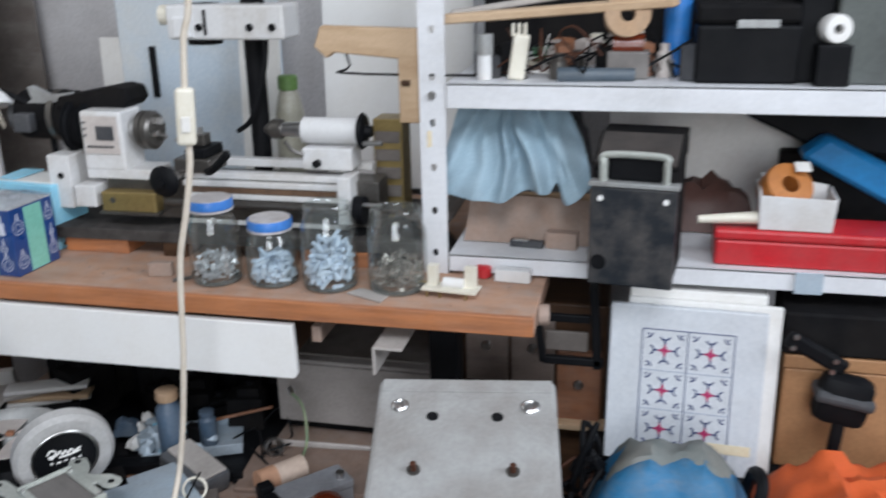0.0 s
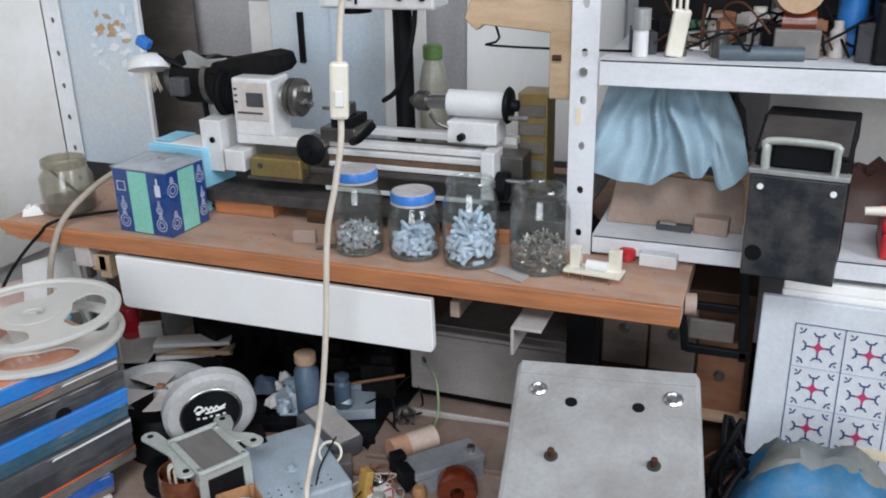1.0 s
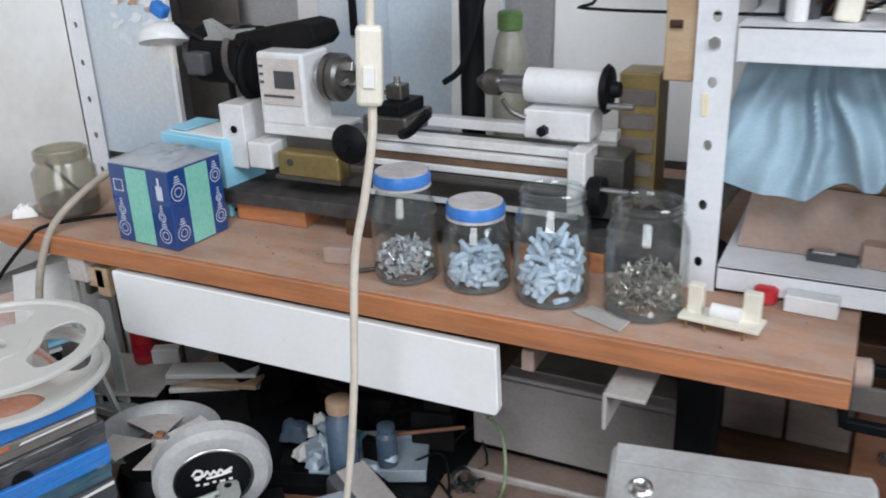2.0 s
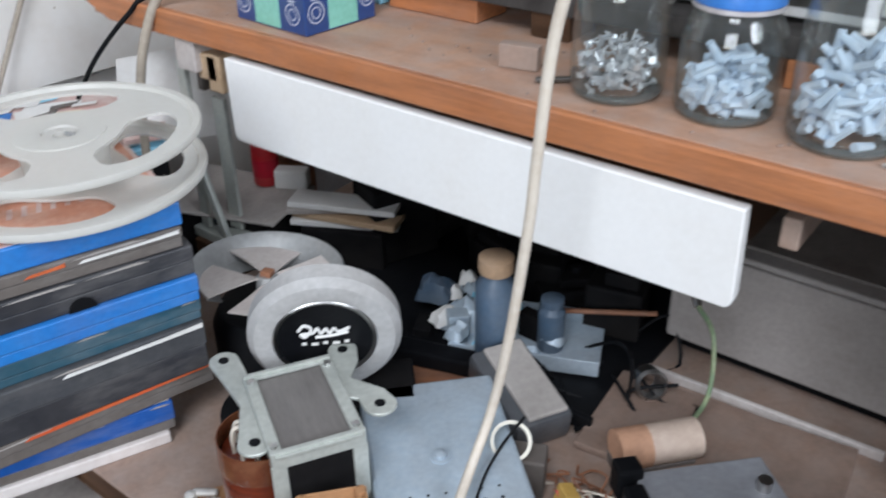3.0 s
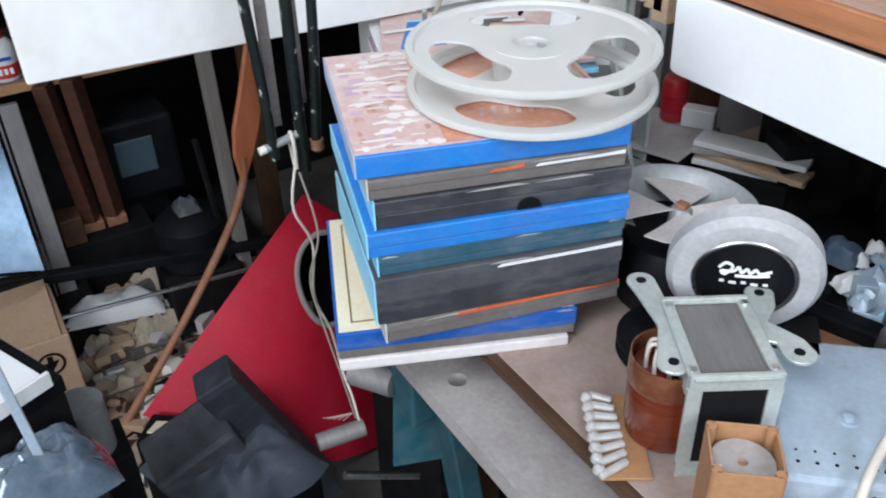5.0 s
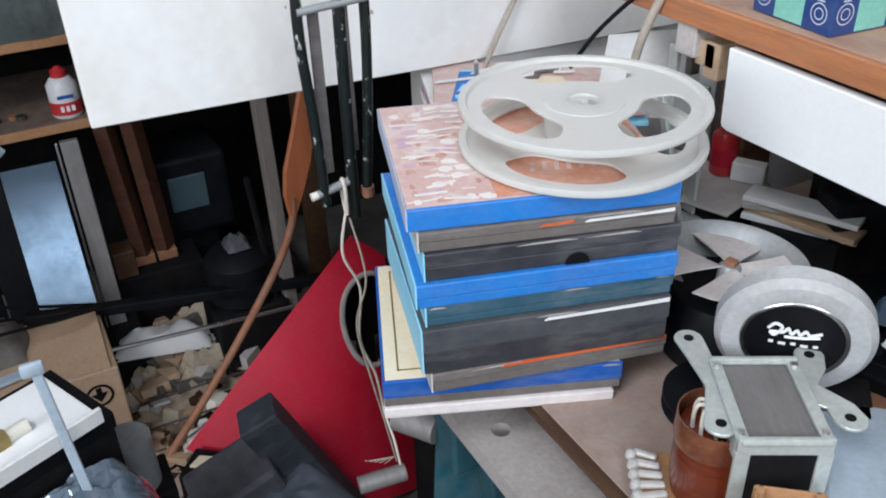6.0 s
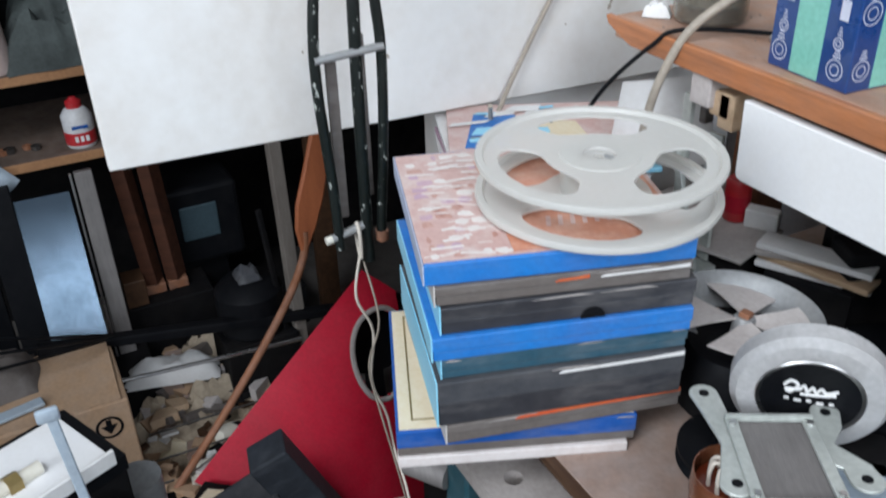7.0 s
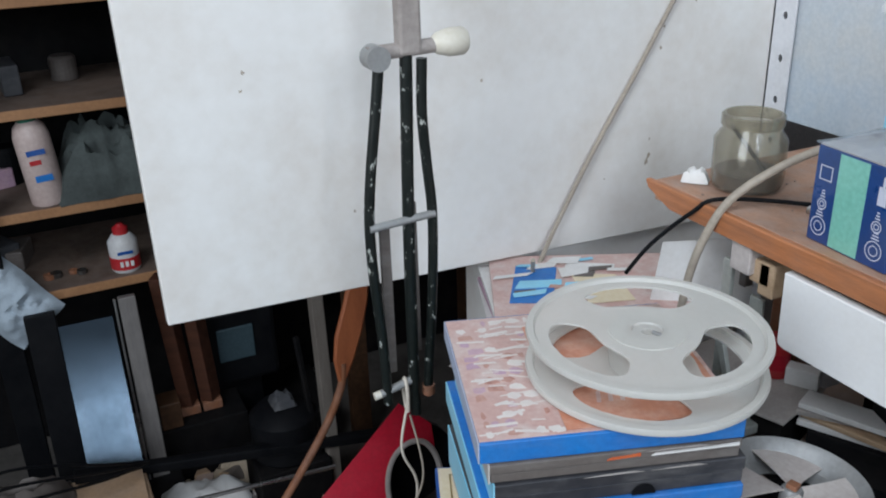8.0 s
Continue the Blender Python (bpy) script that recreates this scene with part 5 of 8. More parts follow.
def draped_cloth():
    """A cloth bunched on a box, its front falling in slanting folds that fan out from a pinch, with a lobe at the end."""
    bm = start()
    nx, ny = 130, 64
    folds = ((0.20, 0.0, -0.04, 1.0, 0.085, 0.022, 0.9), (0.26, 0.25, 0.24, 1.0, 0.090, 0.020, 1.0), (0.395, 0.08, 0.43, 1.0, 0.044, 0.026, 0.9), (0.46, 0.10, 0.66, 0.98, 0.056, 0.034, 0.9), (0.58, -0.1, 0.80, 0.75, 0.06, 0.014, 0.9), (0.82, 0.40, 0.94, 1.0, 0.070, 0.030, 0.9))
    grid = []
    for i in range(nx + 1):
        u = i / nx
        row = []
        for j in range(ny + 1):
            v = j / ny
            out = 0.0
            for u0, v0, u1, v1, wide, deep, steep in folds:
                along = (v - v0) / (v1 - v0)
                rise = min(1.0, max(0.0, along * 2.2 + 0.25))
                q = (u - u0 - (u1 - u0) * along + 0.03 * noise.noise((v * 2.2, u0 * 9, 5))) / (wide * (0.7 + 0.5 * max(0.0, along)))
                out += deep * rise * rise * (3 - 2 * rise) * math.exp(-abs(q / (steep if q > 0 else 1.0)) ** 1.6)
            out += 0.012 * noise.noise((u * 3.5, v * 2.5, 3)) + 0.004 * noise.noise((u * 10 + 4 * v, v * 5, 8))
            hem = 0.006 * math.sin(u * 11 + 1.2) + 0.014 * noise.noise((u * 4, 0, 7)) + 0.026 * math.exp(-((u - 0.77) / 0.04) ** 2) + 0.022 * max(0.0, u - 0.82) / 0.18
            top = 1.093 - 0.30 * max(0.0, u - 0.80) - 0.004 * noise.noise((u * 6, 1, 2))
            z = top - (top - 0.958 - hem) * v ** 1.05
            x = -0.024 + 0.170 * u + 0.034 * (u - 0.42) * v - 0.016 * (1 - u) ** 3 * v
            y = 1.462 - 0.026 * v - out + 0.018 * (1 - v) ** 3
            row.append(bm.verts.new((x, y, z)))
        grid.append(row)
    for i in range(nx):
        for j in range(ny):
            bm.faces.new((grid[i][j], grid[i + 1][j], grid[i + 1][j + 1], grid[i][j + 1]))
    bmesh.ops.recalc_face_normals(bm, faces=bm.faces)
    bmesh.ops.solidify(bm, geom=list(bm.faces), thickness=0.0018)
    return bm


solo("blue_cloth", draped_cloth(), M_CLOTH, "pale blue cotton cloth hung in folds over a box", "cloth", smooth=True)
solo("grey_cloth", crumpled(0.17, 0.16, 0.16, 22, fold=3), M_DARKGREY, "grey bundle of cloth behind the blue one", "cloth", pose(0.075, 1.56, 0.952), True)
# Pale board added to lighten the shadowed wall behind the shelf.
solo("pale_backing", box((0, 0, 0.10), (0.44, 0.006, 0.205), 0.001), M_WALL, "added pale lilac-grey board brightening the back of the shelf", "board", pose(0.40, 1.60, 0.8815, -2, 0, 0))
pins = thing("connector_strip", (0.075, 1.435, 0.8815), "small connector strip with bright contacts on the shelf", "connector", rz=-5)
part("bar", box((0, 0, 0.005), (0.048, 0.010, 0.010), 0.001), M_DARKGREY, pins)
part("contact", box((-0.008, -0.003, 0.011), (0.022, 0.008, 0.003), 0.001), M_STEEL, pins, "bright metal contact")
solo("wooden_block", box((0, 0, 0.012), (0.045, 0.022, 0.024), 0.001), M_PLY, "small dusty wooden block on the shelf", "wood", pose(0.125, 1.44, 0.8815, 0, 0, -6))

toolbox = thing("red_toolbox", (0.475, 1.437, 0.8815), "bright red metal toolbox with a steel clasp", "toolbox", rz=-1)
part("tray", box((0, 0, 0.018), (0.285, 0.076, 0.036), 0.004), M_RED, toolbox)
part("lid", box((0, 0, 0.0433), (0.289, 0.080, 0.0142), 0.004), M_RED, toolbox)
part("clasp", turned([(0.0, 0.003), (0.010, 0.003), (0.015, 0.0), (0.015, -0.002), (0, -0.002)], pose(0.095, -0.042, 0.036, 90, 0, 0), 20), M_STEEL, toolbox, "round steel clasp", True)
part("clasp_ring", box((0.095, -0.045, 0.026), (0.018, 0.004, 0.034), 0.0015), M_BRASS, toolbox)
scoop = thing("plastic_tub", (0.432, 1.436, 0.9325), "low white plastic tub holding an orange roll", "tub", rz=-3)
bm = start()
add_prism(bm, [(-0.044, 0), (0.044, 0.001), (0.048, 0.044), (-0.046, 0.046)], 0.003, pose(0, -0.03, 0, 90, 0, 0), 0.0005)
add_prism(bm, [(-0.044, 0), (0.044, 0.0), (0.044, 0.048), (-0.042, 0.062)], 0.003, pose(0, 0.036, 0, 90, 0, 0), 0.0005)
add_box(bm, (-0.045, 0.002, 0.026), (0.003, 0.066, 0.052), 0.0005, (0, -3, 0))
add_box(bm, (0.046, 0.002, 0.023), (0.003, 0.066, 0.046), 0.0005, (0, 4, 0))
add_box(bm, (0, 0.002, 0.0015), (0.088, 0.066, 0.003))
part("tub_wall", bm, M_WHITEPAINT, scoop)
part("roll", turned([(0.012, -0.018), (0.031, -0.018), (0.033, -0.014), (0.033, 0.014), (0.031, 0.018), (0.012, 0.018)], pose(-0.014, 0.004, 0.046, 48, 14, 12), 28, True), mat("orange_tape_roll", (0.42, 0.15, 0.03), 0.5, second=(0.30, 0.10, 0.02), scale=20, amount=0.6), scoop, "orange tape roll", True)
part("tag", box((0.006, 0.006, 0.078), (0.020, 0.002, 0.018), 0.0005, (-60, 0, 10)), M_PAPER, scoop, "white paper tag")
solo("brush_handle", cyl((0, 0, 0), (0.078, 0.006, 0.004), 0.0055, 0.009, 14), M_CREAM, "cream wooden brush handle on the toolbox", "handle", pose(0.308, 1.411, 0.9415), True)
solo("brown_bag", crumpled(0.13, 0.12, 0.085, 41, fold=3), mat("brown_leatherette", (0.10, 0.045, 0.035), 0.5, second=(0.06, 0.03, 0.025), scale=16, amount=0.7), "crumpled dark brown bag on the shelf", "bag", pose(0.335, 1.60, 0.882), True)
blue_roll = thing("blue_plastic_sheet", (0, 0, 0), "bright blue folded plastic sheet on the shelf", "sheet")
part("fold", prism([(0.0, 0.0), (0.035, 0.028), (0.20, -0.055), (0.22, -0.085), (0.16, -0.085)], 0.05, pose(0.440, 1.53, 1.015, 90, 0, 0), 0.006), mat("bright_blue_sheet", (0.012, 0.24, 0.56), 0.4, second=(0.01, 0.12, 0.32), scale=12, amount=0.6), blue_roll, "", True)
part("dark_fold", prism([(-0.06, 0.035), (0.05, 0.040), (0.22, 0.04), (0.22, -0.045), (0.06, -0.030), (0.03, -0.015), (-0.03, 0.012)], 0.06, pose(0.405, 1.60, 1.045, 90, 0, 0), 0.005), M_BLACK, blue_roll, "black fold")
solo("shelf_support", box((0, 0, 0.06), (0.2, 0.05, 0.12), 0.004), M_DUSTSHADE, "dark box standing under the blue sheet", "box", pose(0.53, 1.60, 0.882))

# upper shelf clutter
SZ = 1.1225
solo("wooden_lath", prism([(-0.16, -0.008), (0.15, -0.014), (0.16, 0.0), (0.15, 0.012), (-0.16, 0.010)], 0.012, None, 0.002), M_WOOD, "pale curved wooden lath lying over the clutter", "wood", pose(0.11, 1.45, 1.205, 6, -4, 4))
solo("wooden_lath", prism([(-0.14, -0.007), (0.13, -0.010), (0.14, 0.006), (-0.14, 0.010)], 0.008, None, 0.002), M_GREYBOARD, "grey weathered lath lying over the clutter", "wood", pose(0.10, 1.48, 1.222, 4, -8, 10))
con = thing("ivory_connector", (0.062, 1.425, SZ), "ivory plug block on the upper shelf", "connector", rz=10)
part("block", box((0, 0, 0.03), (0.022, 0.016, 0.06), 0.003, (0, 8, 0)), M_CREAM, con)
for k in range(3):
    part("tab", box((-0.008 + 0.008 * k, -0.002, 0.066), (0.004, 0.012, 0.016), 0.001), M_CREAM, con)
solo("white_capacitor", cyl((0, 0, 0), (0, 0, 0.034), 0.010, seg=18), M_WHITEPAINT, "small white cylindrical capacitor", "capacitor", pose(0.016, 1.42, SZ), True)
solo("grey_can", cyl((0, 0, 0), (0, 0, 0.026), 0.012, seg=18), M_GREY, "dull grey can on a white one", "can", pose(0.016, 1.42, SZ + 0.0342), True)
M_MOSS = mat("dark_green_plastic_part", (0.03, 0.12, 0.05), 0.5, second=(0.05, 0.09, 0.05), scale=14, amount=0.5, dust=0.1)
M_BLUESTEEL = mat("blue_grey_enamel", (0.055, 0.085, 0.115), 0.45, second=(0.09, 0.11, 0.13), scale=14, amount=0.6, dust=0.1)
solo("grey_tube", cyl((0, 0, 0.008), (0.10, 0.01, 0.008), 0.010, 0.0085, 14), M_BLUESTEEL, "blue-grey tubular handle lying on the shelf", "handle", pose(0.115, 1.415, SZ), True)
sm_tr = thing("small_transformer", (0.205, 1.46, SZ), "small transformer with a tan tape roll on top", "transformer")
part("core", box((0, 0, 0.018), (0.055, 0.045, 0.036), 0.002), M_LAMINATION, sm_tr)
part("winding", cyl((-0.02, -0.0, 0.042), (0.02, 0, 0.042), 0.016, seg=20), M_COPPER, sm_tr, "", True)
part("tape_roll", turned([(0.010, -0.012), (0.030, -0.012), (0.030, 0.012), (0.010, 0.012)], pose(-0.004, -0.004, 0.082, 78, 0, 8), 28, True), M_CARDBOARD, sm_tr, "tan tape roll", True)
solo("blue_can", cyl((0, 0, 0), (0, 0, 0.10), 0.018, seg=20), M_BLUE, "small bright blue can", "can", pose(0.268, 1.50, SZ), True)
blk = thing("black_case", (0.352, 1.47, SZ), "black plastic case with a grey top on the shelf", "case")
part("body", box((0, 0, 0.036), (0.125, 0.12, 0.072), 0.004), M_BLACK, blk)
part("top", box((0, 0.01, 0.085), (0.128, 0.11, 0.026), 0.006), M_DUSTSHADE, blk)
part("latch", box((0.01, -0.061, 0.074), (0.05, 0.004, 0.010), 0.001), M_GREY, blk)
solo("grey_box", box((0, 0, 0.08), (0.09, 0.11, 0.16), 0.003), mat("dark_grey_green_paint", (0.085, 0.095, 0.09), 0.6, second=(0.05, 0.052, 0.05), scale=14, amount=0.8), "grey-green dusty box at the end of the shelf", "box", pose(0.50, 1.47, SZ))
solo("equipment_case", box((0, 0, 0.08), (0.04, 0.11, 0.16), 0.003), M_BLACK, "black equipment panel on the shelf", "panel", pose(0.432, 1.48, SZ))
solo("white_spool", turned([(0.008, -0.015), (0.020, -0.015), (0.022, -0.012), (0.022, 0.012), (0.020, 0.015), (0.008, 0.015)], pose(0, 0, 0.022, 90, 0, 15), 24, True), M_PAPER, "small white spool on a dark block", "spool", pose(0.452, 1.415, SZ + 0.0505) @ Matrix.Scale(0.8, 4), True)
solo("spool_block", box((0, 0, 0.025), (0.04, 0.04, 0.05), 0.002), M_BLACK, "small black block under the spool", "block", pose(0.452, 1.415, SZ))
# Black boxes added to hide the lit wall and darken the shelf's back.
for x_, h_, w_ in ((0.07, 0.21, 0.19), (0.27, 0.25, 0.18), (0.48, 0.22, 0.20)):
    c_ = thing("dark_backing", (x_, 1.72, SZ), "added black box darkening the back of the shelf", "carton", group="dark cartons")
    part("body", box((0, 0, h_ / 2), (w_, 0.13, h_), 0.003), M_DUSTSHADE, c_)
    part("lid", box((0, 0, h_ - 0.012), (w_ + 0.004, 0.134, 0.03), 0.002), M_BLACK, c_)


def tangle(name, centre, spread, count, radius, material, label, seed):
    """A loose tangle of thin wire in loops."""
    rnd = random.Random(seed)
    bm = start()
    for k in range(count):
        p = Vector(centre) + Vector((rnd.uniform(-1, 1) * spread[0], rnd.uniform(-1, 1) * spread[1], 0))
        pts = []
        for q in range(5):
            pts.append(p.copy())
            p = p + Vector((rnd.gauss(0, 0.5) * spread[0], rnd.gauss(0, 0.5) * spread[1], 0))
            p.z = centre[2] + abs(rnd.gauss(0, 0.6)) * spread[2]
        pts[0].z = centre[2] + radius
        add_tube(bm, pts, radius, 6, 4)
    return solo(name, bm, material, label, "wire", smooth=True, kind="stuff")


tangle("wire_tangle", (0.10, 1.47, SZ), (0.09, 0.04, 0.05), 9, 0.0014, M_DIMRED, "tangle of thin red and brown wire on the shelf", 3)
tangle("wire_tangle", (0.20, 1.50, SZ), (0.16, 0.05, 0.07), 16, 0.0018, M_BLACK, "tangle of black flex on the upper shelf", 4)
tangle("wire_tangle", (0.14, 1.47, SZ), (0.12, 0.04, 0.04), 3, 0.0012, M_PAPER, "tangle of thin white wire on the shelf", 5)
rnd = random.Random(8)
for k in range(44):
    x, y = rnd.uniform(-0.01, 0.30), rnd.uniform(1.43, 1.62)
    w, d, h = rnd.uniform(0.010, 0.036), rnd.uniform(0.010, 0.03), rnd.uniform(0.012, 0.05)
    m = rnd.choice([M_DARKGREY, M_DUSTSHADE, M_BROWNCARD, M_GREY, M_TAPEFILM, M_WOODRED, M_DARKSTEEL, M_BLACK, M_AMBER, M_CREAM, M_MOSS, M_TAPEFILM0])
    if rnd.random() < 0.35:
        solo("spare_part", turned([(0, 0), (w * 0.5, 0), (w * 0.5, h * 0.7), (w * 0.32, h * 0.8), (w * 0.32, h), (0, h)], None, 16), m, "small dusty cylindrical spare part on the shelf", "spare part", pose(x, y, SZ), True, group="shelf clutter")
    else:
        solo("spare_part", add_box(box((0, 0, h / 2), (w, d, h), 0.0015), (0, 0, h * 0.9), (w * 0.5, d * 1.06, h * 0.3), 0.001), m, "small dusty electrical spare part on the shelf", "spare part", pose(x, y, SZ, 0, 0, rnd.uniform(0, 180)), group="shelf clutter")


# ---- things on the low table ----
def transformer():
    t = thing("transformer", (-0.473, 1.068, TZ), "open-frame mains transformer with a varnished copper winding", "transformer", rz=-30)
    part("core", box((0, 0, 0.058), (0.092, 0.058, 0.090), 0.001), M_LAMINATION, t, "rusty laminated iron core")
    # end frames in zinc plate with open windows
    for x in (0.048, -0.048):
        bm = start()
        for c, s in (((x, 0, 0.101), (0.004, 0.072, 0.016)), ((x, 0, 0.008), (0.004, 0.072, 0.016)), ((x, -0.031, 0.055), (0.004, 0.012, 0.08)), ((x, 0.031, 0.055), (0.004, 0.012, 0.08))):
            add_box(bm, c, s, 0.0008)
        part("end_frame", bm, M_ZINC, t)
        # Black sheet stands in for the dark inside the frame opening.
        part("window_black", box((x * 0.985, 0, 0.055), (0.002, 0.05, 0.078), 0.0), M_DUSTSHADE, t, "black sheet across the open frame window")
    part("clamp_strap", box((0.0, 0.0315, 0.1045), (0.098, 0.010, 0.004), 0.001), M_ZINC, t)
    part("clamp_strap", box((0.0, -0.0315, 0.1045), (0.098, 0.010, 0.004), 0.001), M_ZINC, t)
    part("side_strap", box((0.048, 0.0, 0.1055), (0.008, 0.066, 0.003), 0.0008), M_ZINC, t)
    part("side_strap", box((-0.048, 0.0, 0.1055), (0.008, 0.066, 0.003), 0.0008), M_ZINC, t)
    # feet with round ears at the ends
    for side in (-1, 1):
        x0, y0, x1, y1 = (-0.082, 0.046, 0.026, 0.043) if side < 0 else (-0.058, 0.050, 0.020, 0.057)
        outline = arc(x0, y0, 0.0125, 90, 270, 10) + [(x0 + 0.016, y0 - 0.014), (-0.034, 0.030), (0.000, 0.030), (x1 - 0.012, y1 - 0.014)] + arc(x1, y1, 0.0135, -90, 90, 10) + [(x1 - 0.016, y1 + 0.009), (-0.020, 0.045), (x0 + 0.018, y0 + 0.008)]
        pts = [(x, side * y) for x, y in outline]
        high = 0.1005
        part("mounting_ear", prism(pts if side > 0 else pts[::-1], 0.003, pose(0, 0, high), 0.0006), M_ZINC, t, "zinc mounting foot with eared ends")
        part("ear_flange", box((-0.004, side * 0.0335, high - 0.010), (0.088, 0.003, 0.020), 0.0008), M_ZINC, t)
        for ex, ey in ((x0, y0), (x1, y1)):
            part("ear_hole", cyl((ex, side * ey, high + 0.003), (ex, side * ey, high + 0.0036), 0.0044, seg=12), M_BLACK, t)
    # winding bobbin bulging out on one side
    prof = [(0.024, 0.004), (0.031, 0.006), (0.033, 0.02), (0.033, 0.066), (0.030, 0.074), (0.010, 0.076), (0, 0.076)]
    part("winding", turned(prof, pose(-0.002, -0.036, 0.0), 32), M_COPPER, t, "varnished red-brown copper winding", True)
    part("paper_wrap", turned([(0.0335, 0.062), (0.0342, 0.066), (0.033, 0.088), (0.032, 0.088), (0.0325, 0.066)], pose(-0.002, -0.036, 0.0), 32, True), mat("varnished_paper", (0.13, 0.036, 0.016), 0.2, second=(0.26, 0.12, 0.06), scale=24, amount=0.7, coat=0.3), t, "varnished paper collar", True)
    for k in range(5):
        a = radians(200 + 36 * k)
        cx, cy = -0.002 + 0.020 * math.cos(a), -0.036 + 0.020 * math.sin(a)
        part("lead", tube([(cx, cy, 0.074), (cx * 0.8, cy, 0.092), (cx * 0.5, cy * 0.8 + -0.006, 0.099), (0.3 * cx, -0.030, 0.090), (0.2 * cx, -0.028, 0.076)], 0.0018, 7, 4), M_CORD, t, "cream sleeved lead", True)
    for x in (-0.040, 0.040):
        for y in (-0.0315, 0.0315):
            part("rivet", cyl((x, y, 0.1065), (x, y, 0.1090), 0.0028, seg=10), M_STEEL, t)


transformer()
M_TINNED = mat("tinned_metal", (0.74, 0.71, 0.66), 0.35, metal=0.4, second=(0.50, 0.46, 0.42), scale=60, amount=0.7, bump=0.05)
strip = thing("terminal_strip", (-0.508, 0.998, TZ), "brown terminal board with a row of tinned lugs", "terminal strip", rz=-32)
part("board", box((0.0, 0.004, 0.003), (0.098, 0.042, 0.003), 0.0005), M_AMBER, strip)
for k in range(8):
    part("lug", box((-0.042 + 0.012 * k, -0.006, 0.0080), (0.0068, 0.022 + 0.0012 * k, 0.006), 0.0022, (0, 0, -22 + 8 * k)), M_TINNED, strip, "tinned lug")
    part("solder", turned([(0, 0), (0.0055, 0.0), (0.0045, 0.005), (0, 0.007)], pose(-0.042 + 0.012 * k, -0.018, 0.0060), 10), M_TINNED, strip, "", True)
cup = thing("bobbin", (-0.392, 1.016, TZ), "square brown card bobbin with a grey disc inside", "bobbin", rz=50)
w, h, t = 0.052, 0.080, 0.0018
for k in range(4):
    a = part("side", box((0, -w / 2 + t / 2, h / 2), (w - 0.008, t, h), 0.0004), M_AMBER, cup, "brown card wall")
    a.matrix_basis = pose(0, 0, 0, 0, 0, 90 * k)
    b = part("corner", cyl((w / 2 - 0.004, -w / 2 + 0.004, 0), (w / 2 - 0.004, -w / 2 + 0.004, h), 0.0042, seg=12), M_AMBER, cup)
    b.matrix_basis = pose(0, 0, 0, 0, 0, 90 * k)
part("disc", turned([(0.004, 0.063), (0.0238, 0.063), (0.0238, 0.066), (0.004, 0.066)], None, 28, True), M_GREYBOARD, cup, "grey disc")
part("floor", box((0, 0, 0.002), (w - 0.004, w - 0.004, 0.003), 0.0), M_AMBER, cup)
part("spindle", cyl((0, 0, 0.003), (0, 0, 0.0628), 0.006, seg=12), M_AMBER, cup)
part("tag", box((-0.020, -0.018, 0.070), (0.004, 0.010, 0.014), 0.001, (20, 0, 0)), M_PAPER, cup, "small white tag")

psu = thing("metal_chassis", (-0.388, 1.133, TZ), "pale blue-grey folded aluminium chassis box", "chassis", rz=48)
part("shell", box((0.003, 0.014, 0.025), (0.122, 0.166, 0.050), 0.004), M_ALUM, psu)
part("bolt", turned([(0, 0.05), (0.009, 0.05), (0.009, 0.0512), (0.005, 0.0514), (0.005, 0.054), (0.003, 0.055), (0, 0.055)], None, 12), M_ALUM, psu, "", True)
for k in range(7):
    part("vent_hole", cyl((-0.045 + 0.014 * k, -0.052, 0.0500), (-0.045 + 0.014 * k, -0.052, 0.0504), 0.0016, seg=8), M_BLACK, psu)
    part("vent_hole", cyl((-0.045 + 0.014 * k, -0.040, 0.0500), (-0.045 + 0.014 * k, -0.040, 0.0504), 0.0012, seg=8), M_BLACK, psu)


# ---- wheel and fan ----
def castor_wheel():
    base = pose(-0.520, 1.143, 0.650) @ Euler((radians(90), 0, radians(44))).to_matrix().to_4x4() @ pose(0, 0, 0, 9, 0, 0)
    wheel = thing("pram_wheel", (0, 0, 0), "small pram wheel with a grey tyre and black hub cap", "wheel")
    wheel.matrix_world = base
    R_, r_ = 0.0655, 0.044
    part("tyre", turned([(r_, -0.015), (r_ + 0.006, -0.0165), (R_ - 0.006, -0.0150), (R_, -0.008), (R_, 0.008), (R_ - 0.006, 0.0150), (r_ + 0.006, 0.0165), (r_, 0.015), (r_ - 0.001, 0.0)], None, 56, True), M_RUBBER, wheel, "grey rubber tyre", True)
    hub = part("hub_cap", turned([(0, 0.010), (0.036, 0.012), (r_ - 0.001, 0.0145), (r_, 0.013), (r_, -0.013), (0, -0.013)], None, 48), M_BLACK, wheel, "glossy black hub cap", True)
    part("trim_ring", turned([(r_ - 0.0035, 0.0145), (r_ - 0.0005, 0.0160), (r_ + 0.001, 0.0148), (r_ - 0.001, 0.0140)], None, 48, True), M_STEEL, wheel, "thin bright trim ring", True)
    # illegible script mark as plain strokes
    for pts in ([(-0.022, 0.010), (-0.017, 0.016), (-0.011, 0.012), (-0.016, 0.003), (-0.020, 0.006), (-0.010, 0.007), (-0.006, 0.012), (-0.003, 0.006), (0.001, 0.011), (0.004, 0.006), (0.008, 0.011), (0.012, 0.007), (0.021, 0.011)], [(-0.008, 0.002), (0.006, 0.003), (0.020, 0.006)]):
        part("mark", tube([(x, y, 0.0125) for x, y in pts], 0.0014, 6, 5), M_PAPER, hub)
